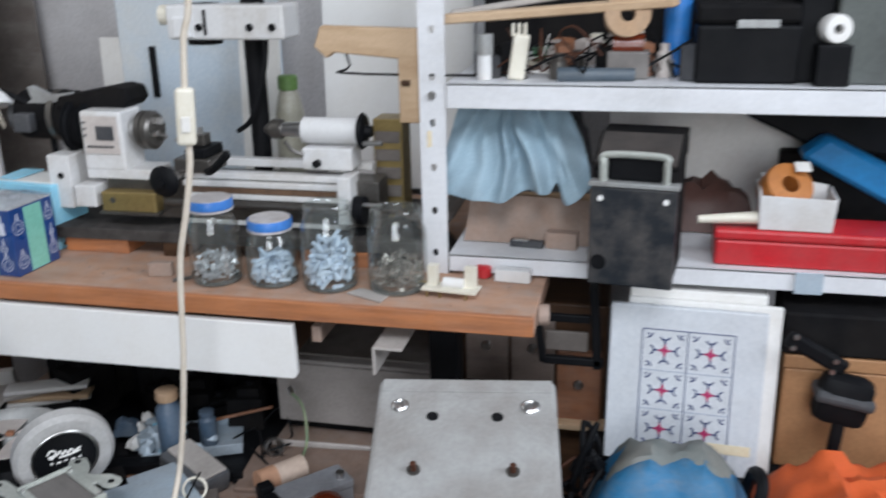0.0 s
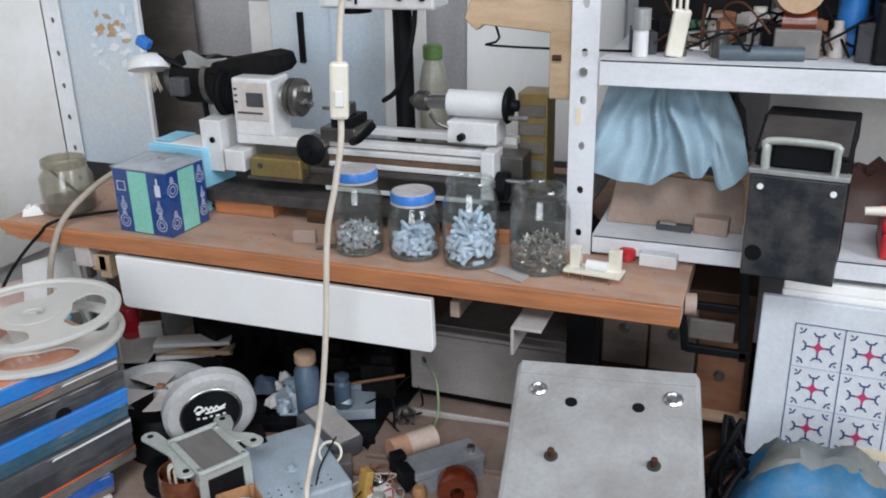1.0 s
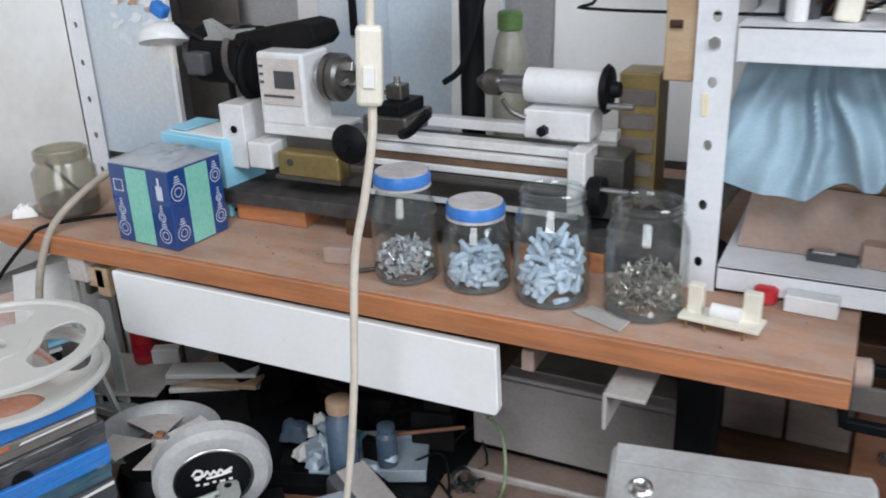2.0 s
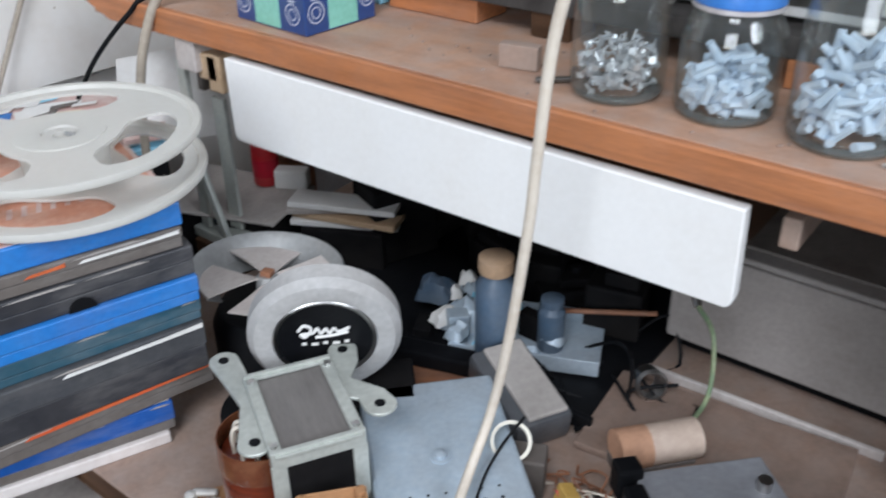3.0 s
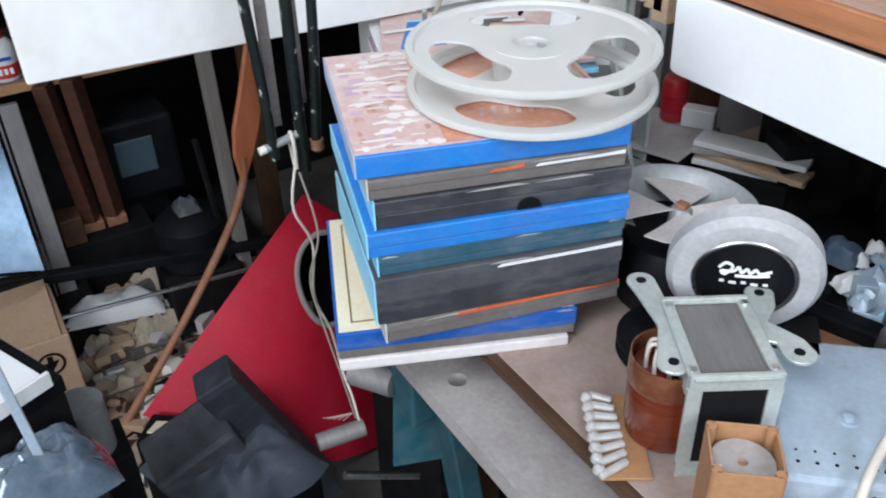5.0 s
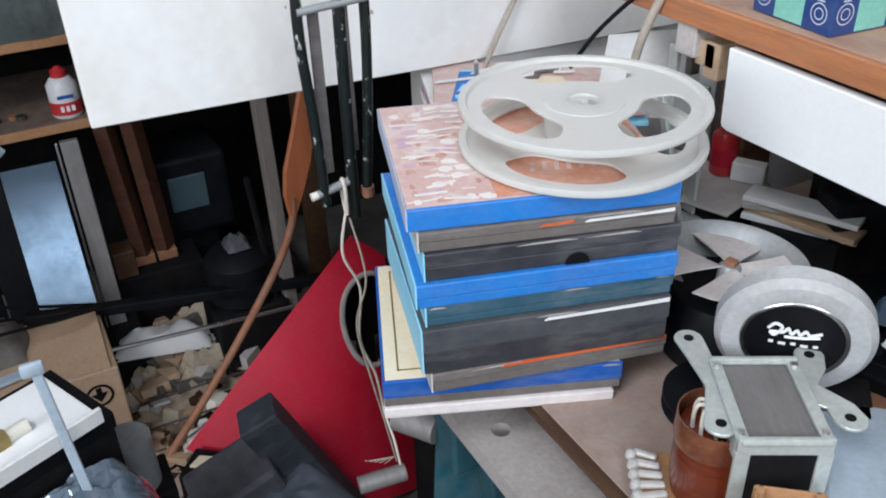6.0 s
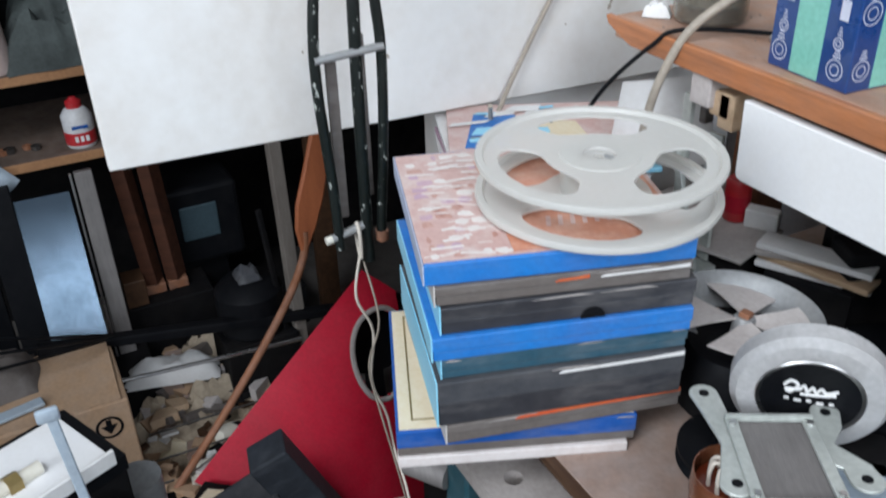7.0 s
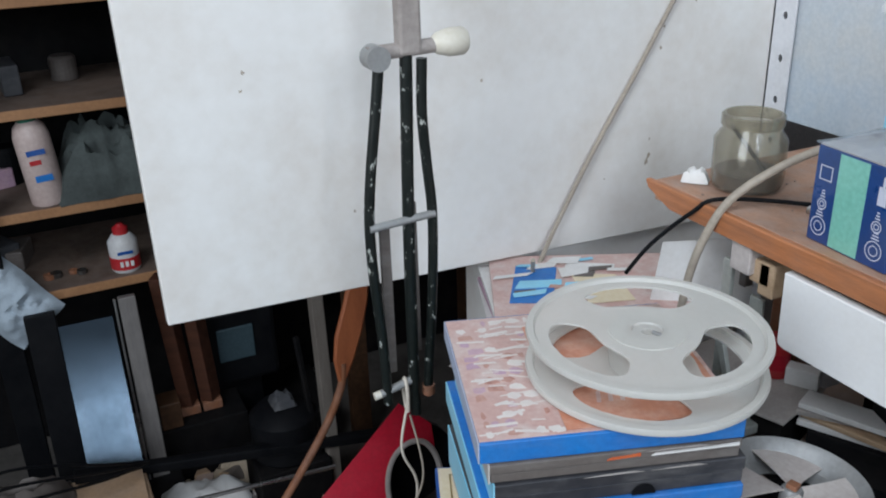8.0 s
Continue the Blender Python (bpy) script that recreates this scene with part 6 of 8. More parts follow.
    for k in range(5):
        part("mark_bar", box((-0.018 + 0.009 * k, -0.005 - 0.001 * (k % 2), 0.0126), (0.006 if k % 2 else 0.004, 0.0026, 0.0008), 0.0), M_PAPER, hub)


castor_wheel()
# Added black covering in place of the shade on the rear tabletop.
rear_shade = thing("shade_sheet", (-0.545, 1.505, TZ), "added black sheet darkening the rear table under the bench", "tray")
part("base", box((0, 0, 0.003), (0.43, 0.44, 0.006), 0.001), M_BLACK, rear_shade)
part("rim", box((0, -0.2235, 0.008), (0.43, 0.006, 0.016), 0.001), M_BLACK, rear_shade)
part_fan = thing("fan_impeller", (0, 0, 0), "dusty grey fan with four blades in a round shroud", "fan")
part_fan.matrix_world = pose(-0.633, 1.179, 0.634, -4, 3, 20)
bm = start()
rows = []
for k in range(33):
    a = radians(15 + 215 * k / 32)
    rows.append([bm.verts.new((q * math.cos(a), q * math.sin(a), h)) for q, h in ((0.046, -0.010), (0.060, -0.004), (0.070, 0.016), (0.073, 0.018))])
for a, b in zip(rows, rows[1:]):
    for q in range(3):
        bm.faces.new((a[q], a[q + 1], b[q + 1], b[q]))
bmesh.ops.recalc_face_normals(bm, faces=bm.faces)
bmesh.ops.solidify(bm, geom=list(bm.faces), thickness=0.0015)
part("shroud", bm, M_GREY, part_fan, "dusty grey curved shroud wall", True)
part("hub", turned([(0, 0.009), (0.009, 0.009), (0.011, 0.006), (0.011, -0.02), (0, -0.02)], None, 24), M_GREY, part_fan, "", True)
part("hub_nut", box((0, 0, 0.011), (0.011, 0.011, 0.006), 0.001), M_WOODRED, part_fan, "rusty hub nut")
for k in range(4):
    bm = start()
    n = 8
    rows = []
    for i in range(n + 1):
        r = 0.010 + (0.066 - 0.010) * i / n
        spread = 30 + 4 * i / n
        rows.append([bm.verts.new((r * math.cos(radians(a * spread)), r * math.sin(radians(a * spread)), 0.006 + 0.0025 * a)) for a in (-1, -0.5, 0, 0.5, 1)])
    for a, b in zip(rows, rows[1:]):
        for q in range(4):
            bm.faces.new((a[q], a[q + 1], b[q + 1], b[q]))
    bmesh.ops.recalc_face_normals(bm, faces=bm.faces)
    bmesh.ops.solidify(bm, geom=list(bm.faces), thickness=0.0015)
    blade = part("blade", bm, M_TAPEFILM, part_fan, "dusty sheet-metal blade", True)
    blade.matrix_basis = pose(0, 0, 0, 0, 0, 90 * k + 29)
solo("fan_motor", turned([(0, 0), (0.055, 0), (0.058, 0.004), (0.058, 0.055), (0.05, 0.072), (0, 0.074)], None, 32), M_BLACK, "black round motor drum under the fan", "motor", pose(-0.640, 1.185, TZ), True)
solo("black_pulley", turned([(0, 0), (0.050, 0), (0.053, 0.004), (0.046, 0.010), (0.053, 0.016), (0.053, 0.020), (0.02, 0.024), (0.018, 0.045), (0, 0.045)], None, 36), M_BLACK, "black grooved pulley lying under the wheel", "pulley", pose(-0.565, 1.118, TZ), True)
# Added support for the wheel, black like the shade below it.
solo("wheel_rest", box((0, 0, 0.025), (0.10, 0.06, 0.05), 0.003), M_DUSTSHADE, "added black prop under the wheel", "box", pose(-0.505, 1.165, TZ, 0, 0, 44))
solo("orange_board", box((0, 0, 0.004), (0.13, 0.075, 0.008), 0.001), M_WOODRED, "flat reddish wooden board on the table", "board", pose(-0.475, 1.245, TZ, 0, 0, 38))
solo("black_bar", box((0, 0, 0.009), (0.17, 0.024, 0.018), 0.003), M_BLACK, "black square bar lying on the table", "bar", pose(-0.475, 1.275, TZ + 0.009, 0, 0, 18))

# dark speaker-like block, ring, tubes and coils
blkb = thing("relay_block", (-0.400, 1.262, TZ), "dusty dark grey moulded block tipped on the chassis", "block", rz=-28, rx=0, ry=10)
part("body", box((0, 0, 0.027), (0.100, 0.058, 0.034), 0.006), mat("grey_brown_bakelite", (0.085, 0.09, 0.10), 0.35, second=(0.05, 0.048, 0.048), scale=14, amount=0.8, dust=0.1), blkb, "", True)
part("cover", box((0.0, 0.004, 0.046), (0.092, 0.040, 0.005), 0.002), M_GREYBOARD, blkb, "dusty grey cover")
part("foot", box((0, 0, 0.006), (0.09, 0.05, 0.012), 0.002), M_BLACK, blkb)
solo("white_ring", turned([(0.014, -0.004), (0.017, -0.004), (0.017, 0.004), (0.014, 0.004)], None, 32, True), M_CREAM, "white plastic ring standing among the wires", "ring", pose(-0.350, 1.178, TZ + 0.054, 45, 0, 35), True)
solo("ring_prop", box((0, 0, 0.02), (0.036, 0.026, 0.040), 0.002), M_BROWNCARD, "small brown card block among the wires", "block", pose(-0.342, 1.188, TZ, 0, 0, 25))
tube_ = thing("card_tube", (-0.268, 1.276, TZ), "pale cardboard roll with an orange end band", "tube", rz=50)
part("roll", cyl((-0.033, 0, 0.024), (0.040, 0, 0.024), 0.018, seg=28), mat("pale_pinkish_card", (0.60, 0.47, 0.39), 0.8, second=(0.48, 0.36, 0.28), scale=14, amount=0.6), tube_, "", True)
part("band", cyl((-0.034, 0, 0.024), (-0.006, 0, 0.024), 0.0184, seg=28), mat("peach_paper_band", (0.52, 0.29, 0.185), 0.8, second=(0.42, 0.22, 0.13), scale=16, amount=0.6), tube_, "orange-brown end band", True)
part("cradle", box((0.0, 0, 0.006), (0.07, 0.03, 0.012), 0.001), M_BROWNCARD, tube_)
M_SINK = mat("blue_grey_anodised_metal", (0.30, 0.31, 0.34), 0.5, metal=0.2, second=(0.22, 0.22, 0.23), scale=14, amount=0.7, dust=0.15)
slabm = thing("heat_sink", (-0.212, 1.240, TZ), "dusty grey finned heat sink with black end caps", "heat sink", rz=47)
part("plate", box((0.01, 0, 0.030), (0.11, 0.050, 0.012), 0.002), M_SINK, slabm)
for k in range(7):
    part("fin", box((0.01, -0.024 + 0.008 * k, 0.012), (0.105, 0.002, 0.024), 0.0), M_SINK, slabm)
part("end_cap", box((-0.052, -0.006, 0.026), (0.018, 0.030, 0.030), 0.003), M_BLACK, slabm, "black end cap")
part("end_cap", box((-0.050, 0.026, 0.030), (0.022, 0.020, 0.030), 0.003), M_BLACK, slabm, "black end cap")
part("stud", cyl((0.05, -0.01, 0.036), (0.05, -0.01, 0.046), 0.006, seg=12), M_STEEL, slabm, "", True)
solo("copper_coil", turned([(0.010, -0.016), (0.026, -0.016), (0.028, -0.012), (0.028, 0.012), (0.026, 0.016), (0.010, 0.016)], pose(0, 0, 0.028, 90, 0, 20), 28, True), M_COPPER, "varnished copper coil lying on its side", "coil", pose(-0.165, 1.195, TZ), True)
yel = thing("yellow_strip", (-0.312, 1.130, TZ), "bent ochre-yellow card strip beside the chassis", "strip", rz=-38)
M_OCHRE = mat("ochre_yellow_card", (0.50, 0.31, 0.08), 0.55, second=(0.38, 0.23, 0.06), scale=20, amount=0.6)
part("raised_end", prism([(-0.012, 0.0), (0.010, 0.002), (0.009, 0.046), (-0.011, 0.044)], 0.012, pose(0.0, 0.040, 0.004, 78, 0, 0), 0.001), M_OCHRE, yel)
part("flat_end", prism([(-0.013, -0.062), (0.013, -0.060), (0.012, 0.030), (-0.011, 0.030)], 0.010, pose(0, 0, 0.001), 0.001), M_OCHRE, yel)
tangle("copper_wires", (-0.305, 1.205, TZ), (0.028, 0.020, 0.026), 8, 0.0011, M_WOODRED, "tangle of orange and brown wires on the table", 21)
tangle("copper_wires", (-0.290, 1.185, TZ), (0.03, 0.025, 0.025), 7, 0.0011, M_RED, "tangle of dusty red wires on the table", 22)
tangle("copper_wires", (-0.285, 1.19, TZ), (0.04, 0.025, 0.03), 8, 0.0010, M_CORD, "tangle of cream wires on the table", 23)
rnd = random.Random(30)
for k in range(16):
    x, y = rnd.uniform(-0.34, -0.22), rnd.uniform(1.09, 1.20)
    r, h = rnd.uniform(0.005, 0.011), rnd.uniform(0.010, 0.028)
    solo("small_component", turned([(0, 0), (r, 0), (r, h * 0.8), (r * 0.7, h), (0, h)], None, 14), rnd.choice([M_STEEL, M_CREAM, M_BLACK, M_AMBER, M_ZINC, M_PAPER]), "small loose electrical component on the table", "component", pose(x, y, TZ), True, group="loose components")
for k, (x, y, a) in enumerate(((-0.300, 1.125, 20), (-0.270, 1.165, 70), (-0.325, 1.085, 120))):
    solo("plastic_scrap", crumpled(0.05, 0.035, 0.022, 300 + k, cell=0.004, fold=2.5), M_PAPER, "crumpled clear plastic scrap on the table", "scrap", pose(x, y, TZ + 0.0005, 0, 0, a), True, group="plastic scraps")
brk = thing("angle_bracket", (-0.345, 1.045, TZ), "bent grey metal bracket with small screws", "bracket", rz=42)
part("base", box((0, 0, 0.002), (0.07, 0.03, 0.003), 0.0005), M_GREY, brk)
part("upright", box((0, 0.014, 0.014), (0.07, 0.003, 0.028), 0.0005), M_GREY, brk)
part("upright", box((-0.034, 0, 0.012), (0.003, 0.03, 0.024), 0.0005), M_DARKGREY, brk)
for x in (-0.018, 0.01):
    part("screw", cyl((x, 0, 0.003), (x, 0, 0.012), 0.004, seg=10), M_STEEL, brk, "", True)
solo("black_flex", tube([(-0.345, 1.19, TZ + 0.075), (-0.352, 1.165, TZ + 0.055), (-0.340, 1.12, TZ + 0.054), (-0.325, 1.085, TZ + 0.03), (-0.300, 1.10, TZ + 0.02), (-0.285, 1.14, TZ + 0.03)], 0.0013), M_BLACK, "black flex curling over the chassis", "cable", smooth=True)
green = thing("earth_lead", (0, 0, 0), "green and yellow earth wire standing up", "wire")
part("wire", tube([(-0.262, 1.33, TZ + 0.004), (-0.250, 1.345, TZ + 0.04), (-0.262, 1.37, TZ + 0.085), (-0.285, 1.385, TZ + 0.10)], 0.0022), mat("green_yellow_wire", (0.16, 0.24, 0.14), 0.45, second=(0.40, 0.42, 0.24), scale=60, amount=0.8), green, "", True)
part("tag", cyl((-0.285, 1.385, TZ + 0.10), (-0.292, 1.392, TZ + 0.106), 0.004, seg=10), M_STEEL, green, "bright ring tag")
solo("metal_rail", box((0, 0, 0.005), (0.222, 0.005, 0.010), 0.001), M_TAPEFILM, "thin pale metal rail across the table", "rail", pose(-0.218, 1.397, TZ, 0, 0, 2.5))
solo("brown_tray", box((0, 0, 0.004), (0.22, 0.12, 0.008), 0.002), mat("dirty_brown_board", (0.25, 0.165, 0.125), 0.8, second=(0.15, 0.095, 0.07), scale=12, amount=0.8, dust=0.2, bump=0.2), "shallow dusty brown board tray on the table", "tray", pose(-0.23, 1.325, TZ, 0, 0, 6))

# dark rear of the table: drawer unit, tray with bottles, oddments
M_GREYCAB = mat("dusty_grey_cabinet_paint", (0.30, 0.27, 0.255), 0.7, second=(0.20, 0.175, 0.16), scale=8, amount=0.7, dust=0.2, bump=0.1, wear=0.12)
unitbox = thing("drawer_cabinet", (-0.195, 1.535, TZ), "dusty grey metal drawer cabinet under the bench", "cabinet")
part("body", box((0, 0, 0.078), (0.275, 0.20, 0.112), 0.003), M_GREYCAB, unitbox)
part("plinth", box((0, 0.01, 0.011), (0.26, 0.18, 0.022), 0.002), M_BLACK, unitbox)
part("drawer_front", box((0, -0.102, 0.077), (0.268, 0.006, 0.104), 0.002), M_GREYCAB, unitbox, "dusty drawer front")
part("top_sheet", box((0.01, 0.005, 0.1355), (0.24, 0.17, 0.003), 0.001), M_BROWNCARD, unitbox, "dirty brown top sheet")
tray = thing("parts_tray", (-0.445, 1.355, TZ), "dirty blue-grey tray of oddments under the bench", "tray", rz=24)
part("base", box((0, 0, 0.012), (0.15, 0.09, 0.006), 0.001), M_ALUM, tray)
for y in (-0.044, 0.044):
    part("rim", box((0, y, 0.020), (0.15, 0.003, 0.014), 0.0005), M_ALUM, tray)
part("foot", box((0, 0, 0.0045), (0.12, 0.07, 0.009), 0.001), M_BLACK, tray)


def small_bottle(x, y, z, r, h, body, cap, label):
    b = thing("bottle", (x, y, z), label, "bottle")
    part("body", turned([(0, 0), (r * 0.92, 0), (r, 0.003), (r, h * 0.74), (r * 0.55, h * 0.84), (r * 0.5, h * 0.88), (0, h * 0.88)], None, 24), body, b, "", True)
    part("cap", turned([(0, h * 0.86), (r * 0.84, h * 0.86), (r * 0.88, h * 0.88), (r * 0.86, h * 0.985), (r * 0.7, h), (0, h)], None, 20), cap, b, "", True)
    return b


M_MILKBLUE = mat("milky_blue_plastic", (0.055, 0.095, 0.15), 0.45, second=(0.10, 0.14, 0.18), scale=14, amount=0.6, dust=0.15)
small_bottle(-0.418, 1.352, TZ + 0.0155, 0.0135, 0.060, M_MILKBLUE, M_MILKBLUE, "small milky blue plastic bottle in the tray")
small_bottle(-0.452, 1.302, TZ + 0.0155, 0.0195, 0.120, M_MILKBLUE, M_CARDBOARD, "blue bottle with a tan cap in the tray")
solo("plastic_film", crumpled(0.07, 0.045, 0.03, 51, cell=0.005), M_ALUM, "crumpled clear plastic film in the tray", "film", pose(-0.505, 1.345, TZ + 0.012, 0, 0, 20), True)
solo("plastic_film", crumpled(0.035, 0.03, 0.025, 52, cell=0.005), M_MILKBLUE, "crumpled pale blue wrapper under the bench", "wrapper", pose(-0.56, 1.345, TZ + 0.03, 20, 0, 20), True)
solo("brass_rod", cyl((0, 0, 0), (0.10, 0.03, 0.02), 0.0028, seg=10), M_WOODRED, "thin wooden rod resting across the tray", "rod", pose(-0.435, 1.385, TZ + 0.035), True)
# Made-up black blocks keep the space under the bench in shade.
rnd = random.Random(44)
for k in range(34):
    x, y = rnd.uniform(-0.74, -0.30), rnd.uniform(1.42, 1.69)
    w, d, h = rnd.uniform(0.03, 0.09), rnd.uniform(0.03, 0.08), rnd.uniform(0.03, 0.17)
    m = rnd.choice([M_BLACK, M_BLACK, M_DUSTSHADE, M_DUSTSHADE, M_DARKSTEEL])
    p = thing("dark_filler", (x, y, TZ + 0.006), "added black block filling the dark under the bench", "machine part", rz=rnd.uniform(0, 180), group="parts under the bench")
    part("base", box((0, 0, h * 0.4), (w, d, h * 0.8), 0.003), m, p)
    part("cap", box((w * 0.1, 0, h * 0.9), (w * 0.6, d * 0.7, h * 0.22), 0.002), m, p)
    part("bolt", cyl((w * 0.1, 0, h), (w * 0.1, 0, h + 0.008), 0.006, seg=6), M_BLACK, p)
for k in range(9):
    x, y = rnd.uniform(-0.55, -0.36), rnd.uniform(1.31, 1.42)
    w, d, h = rnd.uniform(0.010, 0.04), rnd.uniform(0.008, 0.025), rnd.uniform(0.01, 0.045)
    solo("loose_fitting", box((0, 0, h / 2), (w, d, h), 0.001), rnd.choice([M_BLACK, M_ALUM, M_MILKBLUE, M_GREY, M_DUSTSHADE, M_PAPER]), "small loose metal fitting under the bench", "fitting", pose(x, y, TZ + 0.001, rnd.uniform(-2, 2), 0, rnd.uniform(0, 180)), group="loose fittings")
for k in range(16):
    x, y = rnd.uniform(-0.57, -0.40), rnd.uniform(1.29, 1.40)
    solo("wrapper_scrap", crumpled(rnd.uniform(0.014, 0.036), rnd.uniform(0.012, 0.026), rnd.uniform(0.006, 0.018), 400 + k, cell=0.004, fold=2), rnd.choice([M_ALUM, M_PAPER, M_ALUM, M_CYAN, M_MILKBLUE, M_BLUE]), "small crumpled pale scrap in the tray", "scrap", pose(x, y, TZ + 0.016 + 0.01 * rnd.random(), rnd.uniform(-15, 15), rnd.uniform(-15, 15), rnd.uniform(0, 180)), True, group="tray scraps")
tangle("black_cables", (-0.35, 1.36, TZ), (0.06, 0.05, 0.04), 6, 0.0018, M_BLACK, "tangle of black cables under the bench", 61)
solo("steel_cup", turned([(0.012, 0), (0.020, 0.002), (0.022, 0.03), (0.018, 0.034), (0.016, 0.03), (0.015, 0.004)], None, 24, True), M_STEEL, "small bright metal cup on its side", "cup", pose(-0.318, 1.365, TZ + 0.015, 70, 0, 40) @ Matrix.Scale(0.72, 4), True)

# left rear: plate, red tin, folded papers, angle frame under the bench
solo("metal_plate", prism([(-0.10, -0.05), (0.09, -0.07), (0.105, 0.03), (-0.06, 0.07)], 0.004, None, 0.001), M_GREYBOARD, "flat grey metal plate lying behind the fan", "plate", pose(-0.862, 1.318, 0.604, 1, -1, 25))
# Plate rests on an added prop that blends into shade.
solo("plate_support", box((0, 0, 0.032), (0.14, 0.10, 0.064), 0.003), M_DUSTSHADE, "added black prop under the grey plate", "box", pose(-0.845, 1.325, TZ, 0, 0, 20))
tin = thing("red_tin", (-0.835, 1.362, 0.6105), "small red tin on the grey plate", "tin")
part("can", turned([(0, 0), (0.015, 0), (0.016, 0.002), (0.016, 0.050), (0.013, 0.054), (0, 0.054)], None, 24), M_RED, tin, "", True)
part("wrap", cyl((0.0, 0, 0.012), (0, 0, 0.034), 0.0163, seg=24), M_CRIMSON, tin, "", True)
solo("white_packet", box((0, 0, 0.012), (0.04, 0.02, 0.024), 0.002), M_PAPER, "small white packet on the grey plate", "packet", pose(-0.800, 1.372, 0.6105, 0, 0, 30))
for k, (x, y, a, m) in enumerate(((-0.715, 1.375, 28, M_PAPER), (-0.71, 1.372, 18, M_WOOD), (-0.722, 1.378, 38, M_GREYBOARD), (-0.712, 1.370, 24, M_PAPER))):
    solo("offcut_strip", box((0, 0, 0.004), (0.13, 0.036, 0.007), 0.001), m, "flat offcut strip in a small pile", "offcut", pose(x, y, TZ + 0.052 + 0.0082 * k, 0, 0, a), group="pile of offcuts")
# Added prop; its black passes for shadow under the pile.
solo("offcut_prop", box((0, 0, 0.026), (0.10, 0.05, 0.052), 0.002), M_DUSTSHADE, "added black prop under the offcuts", "block", pose(-0.715, 1.375, TZ, 0, 0, 25))
frame_ = thing("iron_frame", (0, 0, 0), "grey-green angle iron frame beside the bench leg", "frame")
part("upright", box((-0.838, 1.268, 0.69), (0.014, 0.006, 0.20), 0.001), M_ZINC, frame_)
part("upright", box((-0.806, 1.285, 0.67), (0.020, 0.005, 0.16), 0.001), M_ZINC, frame_)
part("brace", box((-0.82, 1.262, 0.655), (0.010, 0.006, 0.16), 0.001, (0, -20, 0)), M_ZINC, frame_)
part("foot_bar", box((-0.82, 1.275, 0.5815), (0.07, 0.03, 0.012), 0.001), M_ZINC, frame_)
solo("wood_packer", box((0, 0, 0.02), (0.06, 0.04, 0.0385), 0.001), M_DARKWOOD, "dark wooden packer under the angle frame", "wood", pose(-0.82, 1.275, TZ + 0.0005))
solo("wooden_cleat", box((0, 0, 0.0), (0.03, 0.05, 0.028), 0.002), M_WOOD, "pale wooden cleat screwed under the bench", "wood", pose(-0.785, 1.285, 0.795))
hinge = thing("pale_bracket", (0, 0, 0), "pale metal bracket screwed under the bench", "bracket")
part("plate", box((-0.808, 1.272, 0.806), (0.030, 0.040, 0.034), 0.002), M_TAPEFILM, hinge)
part("arm", box((-0.832, 1.29, 0.778), (0.010, 0.014, 0.05), 0.002), M_BROWNCARD, hinge)

# magazines and paper behind the pile
mags = thing("magazine_pile", (0, 0, 0), "pile of colourful magazines behind the film boxes", "magazines")
for k, (x, y, a, m) in enumerate(((-1.020, 1.185, 68, M_PAPER), (-1.015, 1.19, 72, M_PRINT3), (-1.010, 1.195, 66, M_CYAN), (-1.020, 1.19, 70, M_PAPER), (-1.015, 1.195, 64, M_PRINT))):
    part("magazine", box((x, y, 0.668 + 0.007 * k), (0.25, 0.19, 0.0062), 0.001, (0, 0, a)), m, mags)
part("blue_cover", prism([(-0.10, -0.05), (-0.045, -0.055), (-0.025, 0.05), (-0.08, 0.06)], 0.001, pose(-1.020, 1.19, 0.6995, 0, 0, 66)), M_BLUE, mags, "blue printed corner")
part("yellow_cover", prism([(0.0, -0.06), (0.06, -0.055), (0.05, 0.02), (-0.01, 0.03)], 0.001, pose(-1.020, 1.19, 0.6997, 0, 0, 66)), M_YELLOWPAPER, mags, "yellow printed corner")
rnd = random.Random(66)
for k in range(16):
    cx, cy = rnd.uniform(-0.10, 0.10), rnd.uniform(-0.08, 0.08)
    a, b = rnd.uniform(0.010, 0.035), rnd.uniform(0.004, 0.014)
    part("cover_print", prism([(cx - a, cy - b), (cx + a * rnd.uniform(0.6, 1), cy - b * rnd.uniform(0.4, 1.2)), (cx + a, cy + b), (cx - a * rnd.uniform(0.5, 1), cy + b * rnd.uniform(0.5, 1.3))], 0.0004, pose(-1.015, 1.195, 0.7004 + 0.0001 * k, 0, 0, 64 + rnd.uniform(-12, 12))), rnd.choice([M_CYAN, M_PRINT3, M_PAPER, M_BROWNCARD, M_PRINT2, M_PAPER]), mags)
# Magazine supports are added, black to look like the shade there.
solo("magazine_stand", box((0, 0, 0.0642), (0.22, 0.16, 0.1284), 0.003), M_DUSTSHADE, "added black prop carrying the magazines", "box", pose(-1.000, 1.19, TZ, 0, 0, 68))
solo("table_block", box((0, 0, 0.4245), (0.22, 0.30, 0.849), 0.003), M_DUSTSHADE, "added black prop beside the low table", "crate", pose(-1.02, 1.20, FZ + 0.018))
solo("crate_base", box((0, 0, 0.009), (0.24, 0.32, 0.018), 0.002), M_DARKWOOD, "added dark base under the black prop", "wood", pose(-1.02, 1.20, FZ))
solo("pale_card", prism([(-0.06, 0), (0.07, 0), (0.06, 0.11), (-0.045, 0.10)], 0.002, None), M_PAPER, "pale cream card standing behind the reel", "card", pose(-0.905, 1.285, 0.675, 82, 0, 55))

